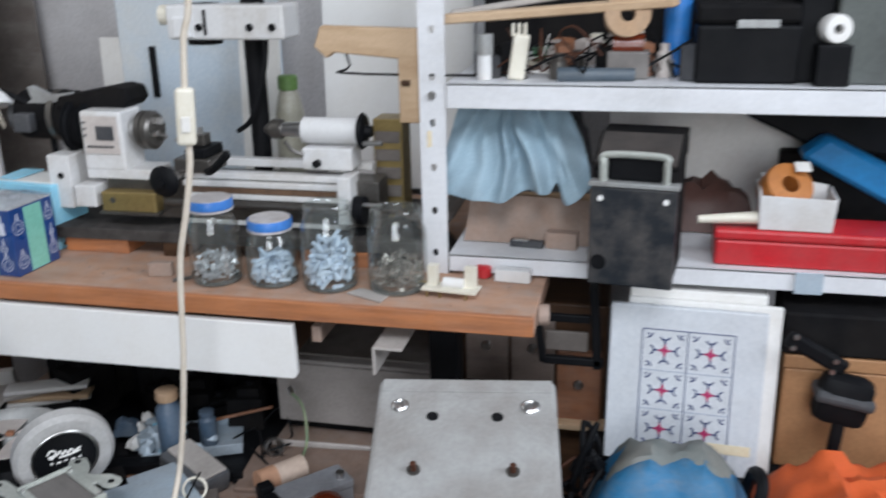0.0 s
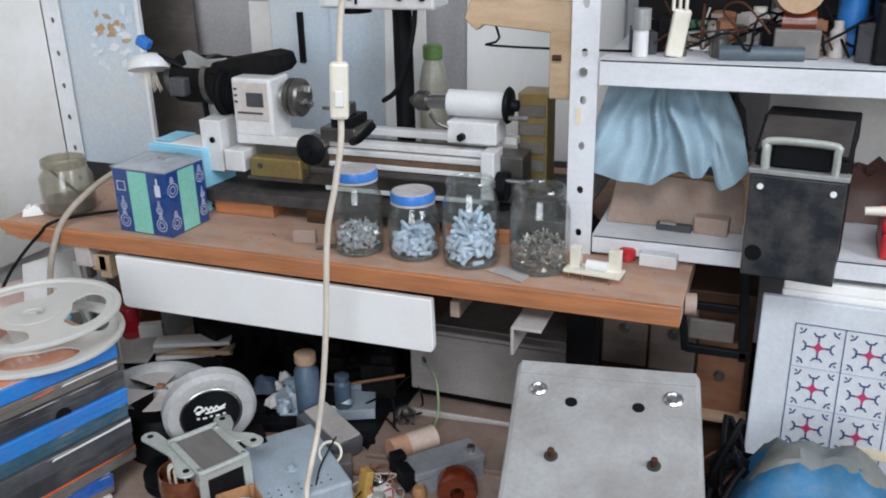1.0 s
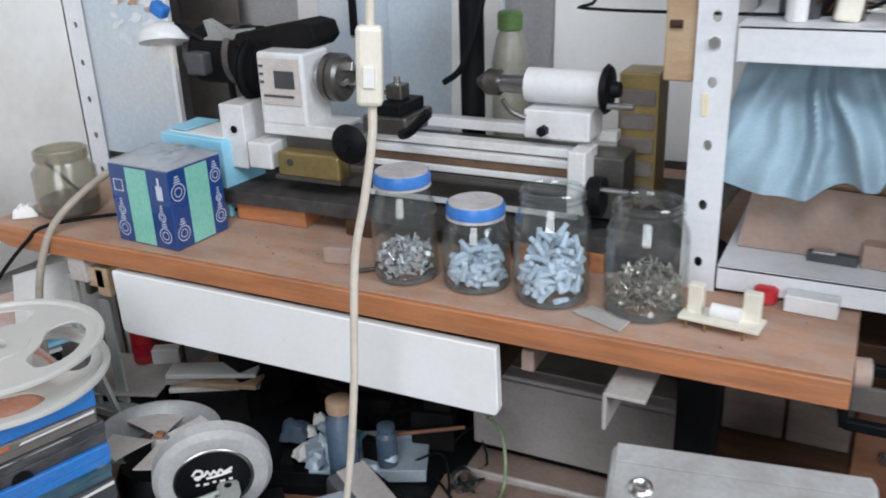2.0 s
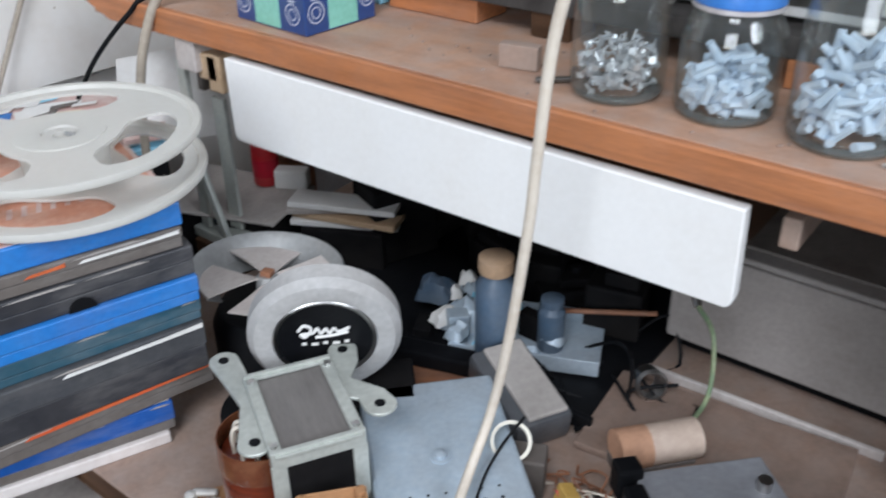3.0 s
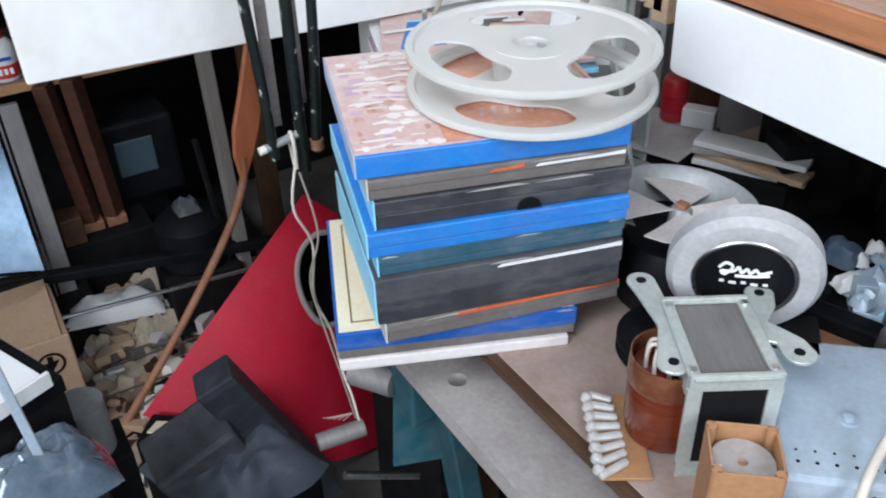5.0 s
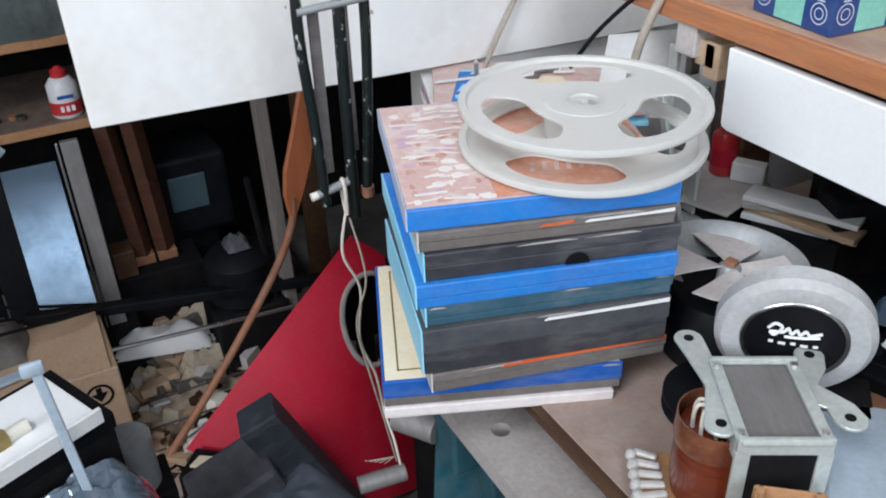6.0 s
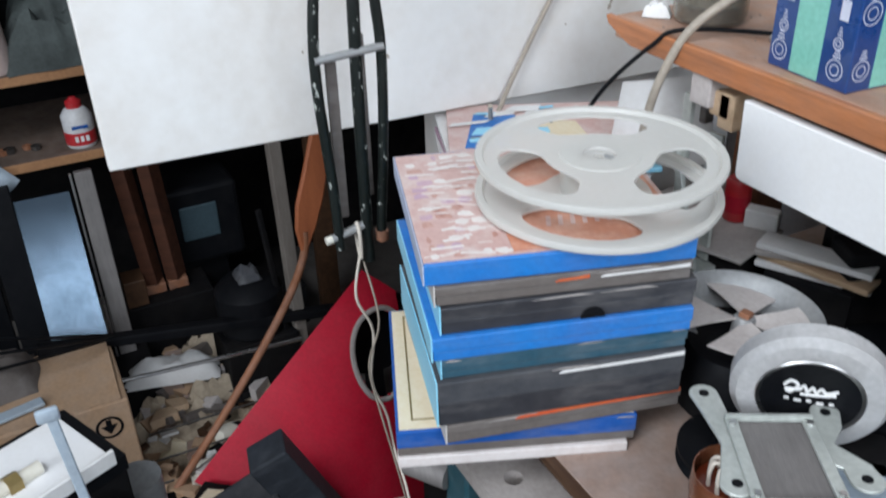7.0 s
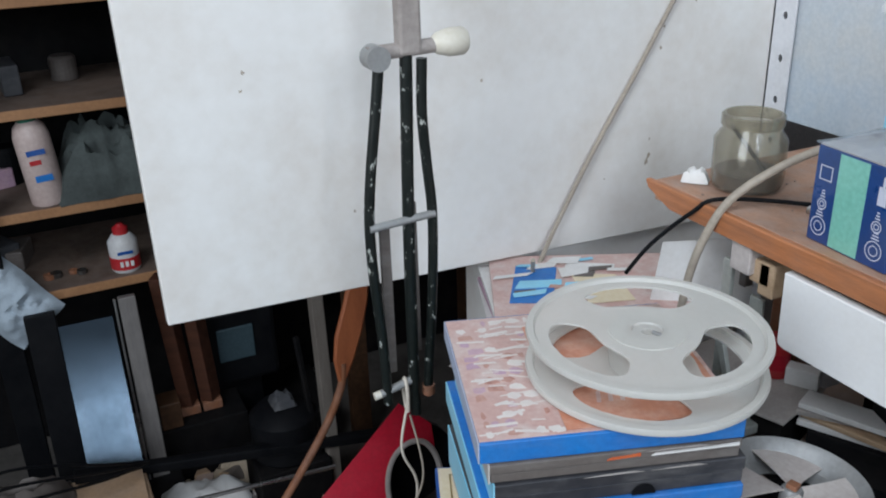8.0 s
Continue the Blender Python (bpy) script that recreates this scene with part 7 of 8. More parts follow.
# cables going down past the bench corner
solo("grey_cable", tube([(-0.70, 1.455, 0.90), (-0.735, 1.405, 0.938), (-0.785, 1.330, 0.925), (-0.828, 1.262, 0.876), (-0.848, 1.236, 0.82), (-0.862, 1.225, 0.74), (-0.87, 1.22, 0.60)], 0.0049, 10), M_GREYCABLE, "thick grey cable draped over the bench corner", "cable", smooth=True)
solo("black_cable", tube([(-0.62, 1.40, 0.862), (-0.70, 1.392, 0.8555), (-0.79, 1.345, 0.8555), (-0.855, 1.262, 0.858), (-0.878, 1.240, 0.838), (-0.915, 1.215, 0.79), (-0.94, 1.20, 0.745)], 0.0026, 10), M_BLACK, "black cable trailing over the bench edge", "cable", smooth=True)
solo("thin_grey_cable", tube([(-1.129, 1.50, 1.35), (-1.128, 1.43, 1.10), (-1.127, 1.367, 0.98), (-1.124, 1.275, 0.84), (-1.118, 1.21, 0.737), (-1.095, 1.165, 0.69), (-1.06, 1.14, 0.728)], 0.0032, 8), M_GREYCABLE, "thin grey cable running down the white board", "cable", smooth=True)

# ---- grey machine plate in front of the bench ----
machine = thing("grey_machine", (0.035, 1.125, 0), "worn grey steel machine base plate with bolt studs", "machine")
machine.matrix_world = pose(0.050, 1.083, 0.722, 20, 0, 9) @ Matrix.Diagonal((1.06, 1, 1, 1))
part("top_plate", box((0, 0, 0), (0.209, 0.28, 0.014), 0.006), M_PLATE, machine, "worn grey painted plate")
part("rear_fold", box((0, 0.129, 0.0078), (0.200, 0.020, 0.002), 0.001), M_PLATE, machine)
for x, y, r in ((-0.076, 0.095, 0.010), (0.074, 0.095, 0.011)):
    part("bolt_head", turned([(0, 0.007), (r, 0.007), (r, 0.010), (r * 0.7, 0.012), (r * 0.4, 0.010), (0, 0.010)], pose(x, y, 0), 18), M_STEEL, machine, "bright bolt head", True)
for x, y in ((-0.038, 0.080), (0.036, 0.080)):
    part("hole", cyl((x, y, 0.0066), (x, y, 0.0076), 0.007, seg=16), M_BLACK, machine)
for x, y in ((-0.054, 0.0), (0.053, 0.0)):
    part("stud", cyl((x, y, 0.006), (x, y, 0.020), 0.0036, seg=12), M_DIMRED, machine, "rusty threaded stud", True)
    part("stud_washer", cyl((x, y, 0.0068), (x, y, 0.009), 0.0075, seg=16), M_DARKSTEEL, machine)
part("skirt", box((0, -0.01, -0.05), (0.19, 0.24, 0.09), 0.004), M_DARKGREY, machine)
# Added support; its black fills the dark below the machine.
solo("machine_prop", box((0, 0, 0.468), (0.17, 0.2, 0.936), 0.004), M_DUSTSHADE, "added black prop carrying the machine base", "pedestal", pose(0.040, 1.085, FZ, 0, 0, 14))

# ---- below the bench end: channel, drawers, tins ----
chan = thing("steel_channel", (0, 0, 0), "pale steel channel bracket under the bench", "bracket")
part("top_flange", box((-0.080, 1.30, 0.800), (0.040, 0.14, 0.004), 0.001), M_GREYBOARD, chan)
part("web", box((-0.099, 1.30, 0.781), (0.004, 0.14, 0.040), 0.001), M_GREYBOARD, chan)
part("hanger", box((-0.080, 1.36, 0.812), (0.02, 0.02, 0.022), 0.001), M_GREYBOARD, chan)
solo("black_post", box((0, 0, 0.572), (0.042, 0.04, 1.144), 0.003), M_BLACK, "black square post under the bench end", "post", pose(-0.035, 1.38, FZ + 0.016))
solo("post_foot", box((0, 0, 0.008), (0.08, 0.08, 0.016), 0.002), M_BLACK, "black steel foot plate on the floor", "plate", pose(-0.035, 1.38, FZ))
M_DRAWERBROWN = mat("dusty_brown_drawer_wood", (0.21, 0.155, 0.13), 0.75, second=(0.12, 0.085, 0.07), scale=10, amount=0.7, dust=0.2, stretch=(1, 4, 4))
nest = thing("drawer_nest", (0.085, 1.47, 0.46), "brown wooden nest of small drawers with metal knobs", "drawers")
part("case", box((0, 0.06, 0.165), (0.22, 0.16, 0.33), 0.003), M_DARKWOOD, nest)
for x, z0, m in ((-0.07, 0.255, M_DRAWERBROWN), (0.0, 0.255, M_DRAWERBROWN), (0.07, 0.20, M_WOODRED)):
    d = part("drawer_front", box((x, -0.024, z0), (0.066, 0.01, 0.115), 0.002), m, nest, "worn brown drawer front")
    part("knob", turned([(0, 0), (0.006, 0), (0.008, 0.006), (0.005, 0.010), (0, 0.010)], pose(x, -0.029, z0 + 0.005, 90, 0, 0), 14), M_STEEL, d, "", True)
part("ledge", box((0.075, -0.034, 0.140), (0.075, 0.03, 0.008), 0.001), M_WOOD, nest, "pale wooden drawer edge")
# Added box, coloured as the shade under the drawers.
solo("nest_base", box((0, 0, 0.398), (0.21, 0.15, 0.796), 0.003), M_DUSTSHADE, "added black prop under the drawer nest", "box", pose(0.085, 1.53, FZ))
tool = thing("black_bracket", (0, 0, 0), "black metal frame tool hanging beside the bench end", "tool")
part("frame_bar", box((0.135, 1.375, 0.800), (0.075, 0.008, 0.012), 0.002), M_BLACK, tool)
part("frame_bar", box((0.150, 1.375, 0.735), (0.085, 0.010, 0.012), 0.002), M_BLACK, tool)
part("frame_bar", box((0.103, 1.375, 0.768), (0.010, 0.010, 0.075), 0.002, (0, -8, 0)), M_BLACK, tool)
part("frame_bar", box((0.180, 1.375, 0.790), (0.012, 0.010, 0.13), 0.002, (0, -4, 0)), M_BLACK, tool)
part("pad", box((0.140, 1.382, 0.762), (0.06, 0.006, 0.03), 0.002), M_BROWNCARD, tool)

# white pattern board
pat = thing("pattern_board", (0.301, 1.335, 0.6015), "white board printed with six blue and red rosettes", "board", rx=-7, rz=-3)
part("board", box((0, 0.004, 0.115), (0.204, 0.012, 0.232), 0.002), mat("greyed_white_board", (0.62, 0.65, 0.69), 0.6, second=(0.52, 0.53, 0.55), scale=12, amount=0.6, bump=0.05), pat)
part("rear_board", box((0.02, 0.018, 0.118), (0.200, 0.010, 0.240), 0.002), M_PAPER, pat, "second white board behind")
part("tape", box((0.055, -0.0026, 0.038), (0.075, 0.0006, 0.014), 0.0), M_YELLOWPAPER, pat, "yellow tape along the foot")
M_INK = mat("navy_ink", (0.03, 0.05, 0.16), 0.5, second=(0.06, 0.08, 0.2), scale=40, amount=0.5, bump=0)
M_INKPALE = mat("pale_blue_ink", (0.30, 0.36, 0.48), 0.5, second=(0.40, 0.45, 0.55), scale=40, amount=0.5, bump=0)
M_INKRED = mat("magenta_ink", (0.42, 0.03, 0.12), 0.5, second=(0.5, 0.06, 0.16), scale=40, amount=0.5, bump=0)
for x in (-0.058, 0.002, 0.062):
    part("rule", box((x, -0.0024, 0.110), (0.0013, 0.0006, 0.178), 0.0), M_INK, pat)
for zz in (0.199, 0.141, 0.085):
    part("rule", box((0.002, -0.0023, zz), (0.120, 0.0006, 0.0007 if zz < 0.19 else 0.0012), 0.0), M_INKPALE if zz < 0.19 else M_INK, pat)
for cx in (-0.028, 0.032):
    for cz in (0.170, 0.113, 0.057):
        star = []
        for q in range(16):
            r = 0.0105 if q % 4 == 0 else (0.0042 if q % 2 == 0 else 0.0048)
            star.append((cx + r * math.cos(q * math.pi / 8), cz + r * math.sin(q * math.pi / 8)))
        part("rosette", prism(star, 0.0006, pose(0, -0.0021, 0, 90, 0, 0)), M_INKRED, pat, "magenta rosette")
        for q in range(4):
            turn = pose(cx, -0.0024, cz) @ pose(0, 0, 0, 0, 90 * q, 0)
            half = turn @ pose(0, 0, 0, 0, 45, 0)
            for m_, size in ((turn @ pose(0.0112, 0, 0), (0.008, 0.0005, 0.0024)), (turn @ pose(0.0152, 0, 0), (0.0020, 0.0005, 0.0095)), (turn @ pose(0.0172, 0, -0.0050, 0, 40, 0), (0.0050, 0.0005, 0.0020)), (turn @ pose(0.0172, 0, 0.0050, 0, -40, 0), (0.0050, 0.0005, 0.0020)), (half @ pose(0.0275, 0, -0.0024, 0, 70, 0), (0.0060, 0.0005, 0.0020)), (half @ pose(0.0275, 0, 0.0024, 0, -70, 0), (0.0060, 0.0005, 0.0020)), (half @ pose(0.0315, 0, 0), (0.0040, 0.0005, 0.0016))):
                part("leaf", box((0, 0, 0), size, 0.0), M_INK, pat).matrix_basis = m_
solo("white_carton", box((0, 0, 0.12), (0.18, 0.05, 0.25), 0.002), M_PAPER, "white carton standing behind the pattern board", "box", pose(0.315, 1.40, 0.60, -3, 0, -2))
# Chest is added to carry the bag; its black stands for shade.
chest = thing("added_chest", (0.42, 1.42, FZ), "added black chest under the shelving, filling the dark", "chest")
part("body", box((0, 0, 0.455), (0.49, 0.54, 0.91), 0.004), M_DUSTSHADE, chest)
part("lid", box((0, 0, 0.923), (0.50, 0.55, 0.026), 0.004), M_DUSTSHADE, chest)
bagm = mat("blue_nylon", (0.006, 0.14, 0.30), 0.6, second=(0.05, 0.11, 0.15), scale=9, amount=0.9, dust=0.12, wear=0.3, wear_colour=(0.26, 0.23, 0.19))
bag = thing("blue_bag", (0.285, 1.205, 0.601), "dusty blue nylon bag on the chest", "bag")
part("bag_body", crumpled(0.20, 0.15, 0.140, 91, rough=0.35, fold=1.5), bagm, bag, "", True)
part("top_flap", crumpled(0.192, 0.126, 0.147, 91, rough=0.35, fold=1.5), mat("grey_green_canvas", (0.13, 0.15, 0.145), 0.85, second=(0.20, 0.18, 0.15), scale=14, amount=0.7, dust=0.3, grain=400), bag, "dusty grey-green top flap", True).matrix_basis = pose(0.0, 0.008, 0.001)
part("strap", tube([(0.09, -0.05, 0.02), (0.105, -0.02, 0.08), (0.10, 0.02, 0.075), (0.095, 0.05, 0.02)], 0.008, 8), M_BLACK, bag, "black strap", True)
solo("orange_jacket", crumpled(0.22, 0.20, 0.11, 92, rough=0.6, fold=2.5), mat("orange_fabric", (0.60, 0.10, 0.02), 0.8, second=(0.45, 0.07, 0.015), scale=12, amount=0.6, grain=400), "crumpled orange fabric on the chest", "cloth", pose(0.505, 1.22, 0.601), True)
tangle("dark_cables", (0.20, 1.24, 0.601), (0.06, 0.05, 0.07), 12, 0.004, M_BLACK, "tangle of dark cables beside the bag", 71)
tangle("dark_cables", (0.19, 1.26, 0.601), (0.05, 0.04, 0.05), 2, 0.0024, M_DIMRED, "tangle of dark red wires beside the bag", 72)
clamp = thing("black_camera_clamp", (0, 0, 0), "black jointed clamp arm with bright rivets", "clamp")
part("arm", box((0.462, 1.335, 0.792), (0.085, 0.012, 0.022), 0.005, (0, 28, 0)), M_BLACK, clamp)
for x, z0 in ((0.435, 0.815), (0.432, 0.800), (0.485, 0.785), (0.482, 0.770)):
    part("rivet", cyl((x, 1.327, z0), (x, 1.330, z0), 0.0035, seg=10), M_STEEL, clamp)
part("head", box((0.500, 1.335, 0.730), (0.070, 0.040, 0.070), 0.016, (0, 10, 0)), M_BLACK, clamp, "", True)
part("head_band", box((0.500, 1.333, 0.735), (0.074, 0.044, 0.016), 0.006, (0, 10, 0)), M_DARKGREY, clamp)
part("stem", box((0.494, 1.325, 0.655), (0.016, 0.012, 0.12), 0.004, (0, 4, 0)), M_BLACK, clamp)
crate = thing("wooden_box", (0.505, 1.42, 0.601), "orange-brown wooden box under the shelf", "box")
part("body", box((0, 0, 0.075), (0.148, 0.098, 0.15), 0.003), M_AMBER, crate)
part("lid", box((0, 0, 0.160), (0.15, 0.10, 0.0195), 0.002), M_AMBER, crate)
solo("dark_slab", box((0, 0, 0.03), (0.16, 0.10, 0.06), 0.004), M_DUSTSHADE, "dark slab lying on the wooden box", "slab", pose(0.505, 1.42, 0.772))


# ---- left side: the store corner, drawn to its own scale and origin, its floor level with the room's ----
STORE = Matrix.Translation((0.036, -0.180, FZ)) @ Matrix.Scale(1.3, 4)


def to_store(earlier):
    """Moves all top-level things made since then from the store's own plan into the room."""
    for ob in set(scene.objects) - earlier:
        if ob.parent is None:
            ob.matrix_basis = STORE @ ob.matrix_basis


earlier = set(scene.objects)
rack = thing("wooden_shelves", (0, 0, 0), "wooden shelves darkened as in shade, with raw brown front edges", "shelf")
# Dusty boards coloured dark to put the shelf interior's shade into them.
for zz in (0.499, 0.655, 0.833, 1.013, 1.233):
    b = part("shelf", box((-1.91, 0.75, zz - 0.009), (0.32, 1.60, 0.018), 0.001), mat("dusty_shaded_shelf", (0.17, 0.115, 0.085), 0.85, second=(0.08, 0.05, 0.035), scale=10, amount=0.9, dust=0.15), rack)
    part("edge_strip", box((-1.7495, 0.75, zz - 0.009), (0.006, 1.60, 0.017), 0.001), M_AMBER, rack, "raw brown shelf edge")
# Back panel is black to stand in for the shade behind the shelves.
part("back", box((-2.08, 0.75, 0.78), (0.012, 1.62, 1.55), 0.001), M_DUSTSHADE, rack)
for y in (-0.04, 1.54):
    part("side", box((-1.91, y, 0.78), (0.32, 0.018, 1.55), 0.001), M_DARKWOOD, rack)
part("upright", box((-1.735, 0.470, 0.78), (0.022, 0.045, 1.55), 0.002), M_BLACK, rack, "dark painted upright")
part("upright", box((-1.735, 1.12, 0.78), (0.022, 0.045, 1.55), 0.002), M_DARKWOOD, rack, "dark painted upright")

glue = thing("glue_bottle", (-1.785, 0.694, 0.4995), "white and red glue bottle with a red cap", "bottle")
part("body", turned([(0, 0), (0.021, 0), (0.023, 0.003), (0.023, 0.050), (0.016, 0.060), (0.011, 0.063), (0, 0.063)], None, 28), M_WHITEPAINT, glue, "", True)
part("band", turned([(0.0233, 0.006), (0.0235, 0.006), (0.0235, 0.026), (0.0233, 0.026)], None, 28, True), M_RED, glue, "red label band", True)
for k in range(3):
    part("label_bar", box((0.0236, -0.008 + 0.008 * k, 0.017), (0.0006, 0.005, 0.009), 0.0), M_PAPER, glue)
part("label_bar", box((0.0234, 0.0, 0.036), (0.0008, 0.024, 0.005), 0.0), M_DEEPBLUE, glue)
part("cap", turned([(0, 0.061), (0.012, 0.061), (0.012, 0.072), (0.007, 0.075), (0.005, 0.078), (0, 0.078)], None, 20), M_RED, glue, "red nozzle cap", True)
det = thing("detergent_bottle", (-1.785, 0.588, 0.6555), "pale pink detergent bottle with a green cap", "bottle", ry=0, rx=4)
part("body", turned([(0, 0), (0.024, 0), (0.026, 0.004), (0.026, 0.105), (0.022, 0.120), (0.012, 0.130), (0, 0.130)], None, 28), mat("pale_pink_plastic", (0.58, 0.46, 0.42), 0.5, second=(0.48, 0.36, 0.33), scale=14, amount=0.5), det, "", True)
part("cap", turned([(0, 0.128), (0.014, 0.128), (0.014, 0.148), (0.012, 0.150), (0, 0.150)], None, 20), mat("dark_green_plastic", (0.03, 0.17, 0.11), 0.45, scale=14, amount=0.4), det, "dark green cap", True)
part("label_bar", box((0.0262, 0.0, 0.085), (0.0008, 0.026, 0.008), 0.0), M_DEEPBLUE, det)
part("label_bar", box((0.0262, -0.004, 0.070), (0.0008, 0.016, 0.007), 0.0), M_RED, det)
part("label_bar", box((0.0262, 0.002, 0.045), (0.0008, 0.024, 0.010), 0.0), M_BLUE, det)
solo("grey_rag", crumpled(0.19, 0.19, 0.14, 101, fold=3.4, cell=0.007, rough=0.8), mat("grey_rag_cloth", (0.085, 0.10, 0.095), 0.9, second=(0.035, 0.04, 0.038), scale=14, amount=0.8), "crumpled dark grey rag on the shelf", "rag", pose(-1.84, 0.70, 0.6555), True)
for ob_ in (glue, det):
    ob_.scale = (1.17, 1.17, 1.17)
rnd = random.Random(15)
for zz in (0.499, 0.655, 0.833, 1.013):
    for k in range(11):
        y = rnd.uniform(0.42, 1.0)
        if zz in (0.499, 0.655) and 0.53 < y < 0.76:
            y = rnd.uniform(0.80, 1.1)
        w, d, h = rnd.uniform(0.04, 0.10), rnd.uniform(0.03, 0.09), rnd.uniform(0.03, 0.10)
        solo("stored_tin", turned([(0, 0), (w * 0.4, 0), (w * 0.42, 0.003), (w * 0.42, h * 0.9), (w * 0.36, h), (0, h)], None, 20) if rnd.random() < 0.4 else box((0, 0, h / 2), (w, d, h), 0.003), rnd.choice([M_BLACK, M_DARKGREY, M_BROWNCARD, M_DUSTSHADE, M_DARKWOOD, M_PRINT3]), "dusty dark tin or box stored on the shelf", "box", pose(-1.90 - rnd.uniform(0, 0.06), y, zz + 0.0005, 0, 0, rnd.uniform(-30, 30)), group="stored tins and boxes")
for k in range(4):
    y = rnd.uniform(0.53, 0.66)
    r = rnd.uniform(0.006, 0.012)
    solo("loose_nut", turned([(r * 0.4, 0), (r, 0), (r, r * 0.9), (r * 0.4, r * 0.9)], None, 8, True), rnd.choice([M_DARKSTEEL, M_WOODRED]), "loose rusty nut on the shelf", "nut", pose(-1.765 - rnd.uniform(0, 0.05), y, 0.4995), group="loose nuts")

solo("pale_rag", crumpled(0.20, 0.13, 0.045, 181, cell=0.006, fold=3, rough=0.9), mat("pale_blue_grey_rag", (0.44, 0.51, 0.57), 0.9, second=(0.30, 0.36, 0.41), scale=12, amount=0.7, bump=0.3, grain=400), "pale blue-grey rag hanging from the shelf edge", "rag", pose(-1.735, 0.485, 0.508, 0, 78, 0) @ pose(0, 0, 0, 0, 0, 38) @ Matrix.Scale(0.8, 4), True)

# dark store below the shelves
screen = thing("old_monitor", (-1.84, 0.873, 0.10), "small old monitor with a dull blue-grey screen", "monitor")
part("case", box((0, 0, 0.19), (0.16, 0.17, 0.17), 0.010), M_BLACK, screen)
part("screen", box((0.081, 0, 0.20), (0.006, 0.075, 0.075), 0.003), mat("dull_screen_glass", (0.055, 0.085, 0.10), 0.2, second=(0.04, 0.06, 0.07), scale=8, amount=0.5, bump=0), screen, "dull blue-grey screen")
part("foot", box((0, 0, 0.055), (0.10, 0.10, 0.11), 0.004), M_BLACK, screen)
# Added support, black to merge with the store's shade.
solo("monitor_prop", box((0, 0, 0.05), (0.20, 0.34, 0.10), 0.003), M_DUSTSHADE, "added black prop under the monitor", "box", pose(-1.84, 0.90, 0.0))
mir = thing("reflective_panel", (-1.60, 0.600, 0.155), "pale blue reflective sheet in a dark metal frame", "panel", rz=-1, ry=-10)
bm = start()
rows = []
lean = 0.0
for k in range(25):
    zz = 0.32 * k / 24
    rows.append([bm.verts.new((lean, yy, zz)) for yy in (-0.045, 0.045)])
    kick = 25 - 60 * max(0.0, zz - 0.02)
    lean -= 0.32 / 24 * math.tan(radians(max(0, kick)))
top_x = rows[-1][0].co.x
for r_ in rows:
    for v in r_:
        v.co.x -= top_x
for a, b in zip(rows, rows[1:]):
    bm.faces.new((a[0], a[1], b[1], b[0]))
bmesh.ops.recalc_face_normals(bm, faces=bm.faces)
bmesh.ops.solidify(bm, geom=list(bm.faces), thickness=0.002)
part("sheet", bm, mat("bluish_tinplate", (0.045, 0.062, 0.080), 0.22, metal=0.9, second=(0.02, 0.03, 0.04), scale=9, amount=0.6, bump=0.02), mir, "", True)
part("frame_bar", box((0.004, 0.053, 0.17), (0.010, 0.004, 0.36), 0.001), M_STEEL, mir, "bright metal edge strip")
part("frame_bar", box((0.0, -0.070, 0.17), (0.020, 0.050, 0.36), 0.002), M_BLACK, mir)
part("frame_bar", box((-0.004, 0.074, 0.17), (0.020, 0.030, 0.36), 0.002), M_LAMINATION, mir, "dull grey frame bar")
# Added black support for the sheet; reads as shade.
solo("sheet_prop", box((0, 0, 0.0775), (0.20, 0.22, 0.155), 0.003), M_DUSTSHADE, "added black prop under the reflective sheet", "box", pose(-1.58, 0.60, 0.0))


M_DULLLATH = mat("dull_grey_lath", (0.20, 0.175, 0.15), 0.85, second=(0.12, 0.10, 0.085), scale=10, amount=0.8, stretch=(5, 5, 1))


def batten(a, b, w, t, material, label, name="wooden_batten"):
    """A batten from a to b."""
    a, b = Vector(a), Vector(b)
    m = Matrix.Translation((a + b) / 2) @ (b - a).to_track_quat("Z", "X").to_matrix().to_4x4()
    return solo(name, box((0, 0, 0), (w, t, (b - a).length), 0.002), material, label, "wood", m)


# Battens take the darkened wood so that they look unlit.
batten((-1.72, 0.740, 0.50), (-1.71, 0.757, 0.222), 0.026, 0.036, M_DIMRED, "leaning reddish wooden batten darkened for the shaded store")
batten((-1.72, 0.788, 0.50), (-1.71, 0.800, 0.222), 0.026, 0.036, M_DIMRED, "leaning reddish wooden batten darkened for the shaded store")
for y_ in (0.757, 0.800):
    solo("batten_end", box((0, 0, 0.010), (0.030, 0.038, 0.020), 0.002), M_WOODRED, "raw end block under a batten", "wood", pose(-1.71, y_, 0.2005), group="batten end blocks")
# Black prop added so the battens rest on something.
solo("batten_prop", box((0, 0, 0.10), (0.10, 0.17, 0.20), 0.003), M_DUSTSHADE, "added black prop under the battens", "crate", pose(-1.71, 0.775, 0.0))
# Cardboard swapped for dark wood colour, as shade on the carton.
solo("small_carton", box((0, 0, 0.028), (0.05, 0.040, 0.056), 0.002), M_DARKWOOD, "small carton darkened below cardboard for the shaded store", "box", pose(-1.69, 0.716, 0.2005))
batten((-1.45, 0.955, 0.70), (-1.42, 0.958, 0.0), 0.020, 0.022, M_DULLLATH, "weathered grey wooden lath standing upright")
# Lath coloured black in place of the shade over it.
batten((-1.46, 0.92, 0.45), (-1.40, 0.945, 0.0), 0.008, 0.010, M_DUSTSHADE, "thin leaning lath blackened to sink into the shaded store")
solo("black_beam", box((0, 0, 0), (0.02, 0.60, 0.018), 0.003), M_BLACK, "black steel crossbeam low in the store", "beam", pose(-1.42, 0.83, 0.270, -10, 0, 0))
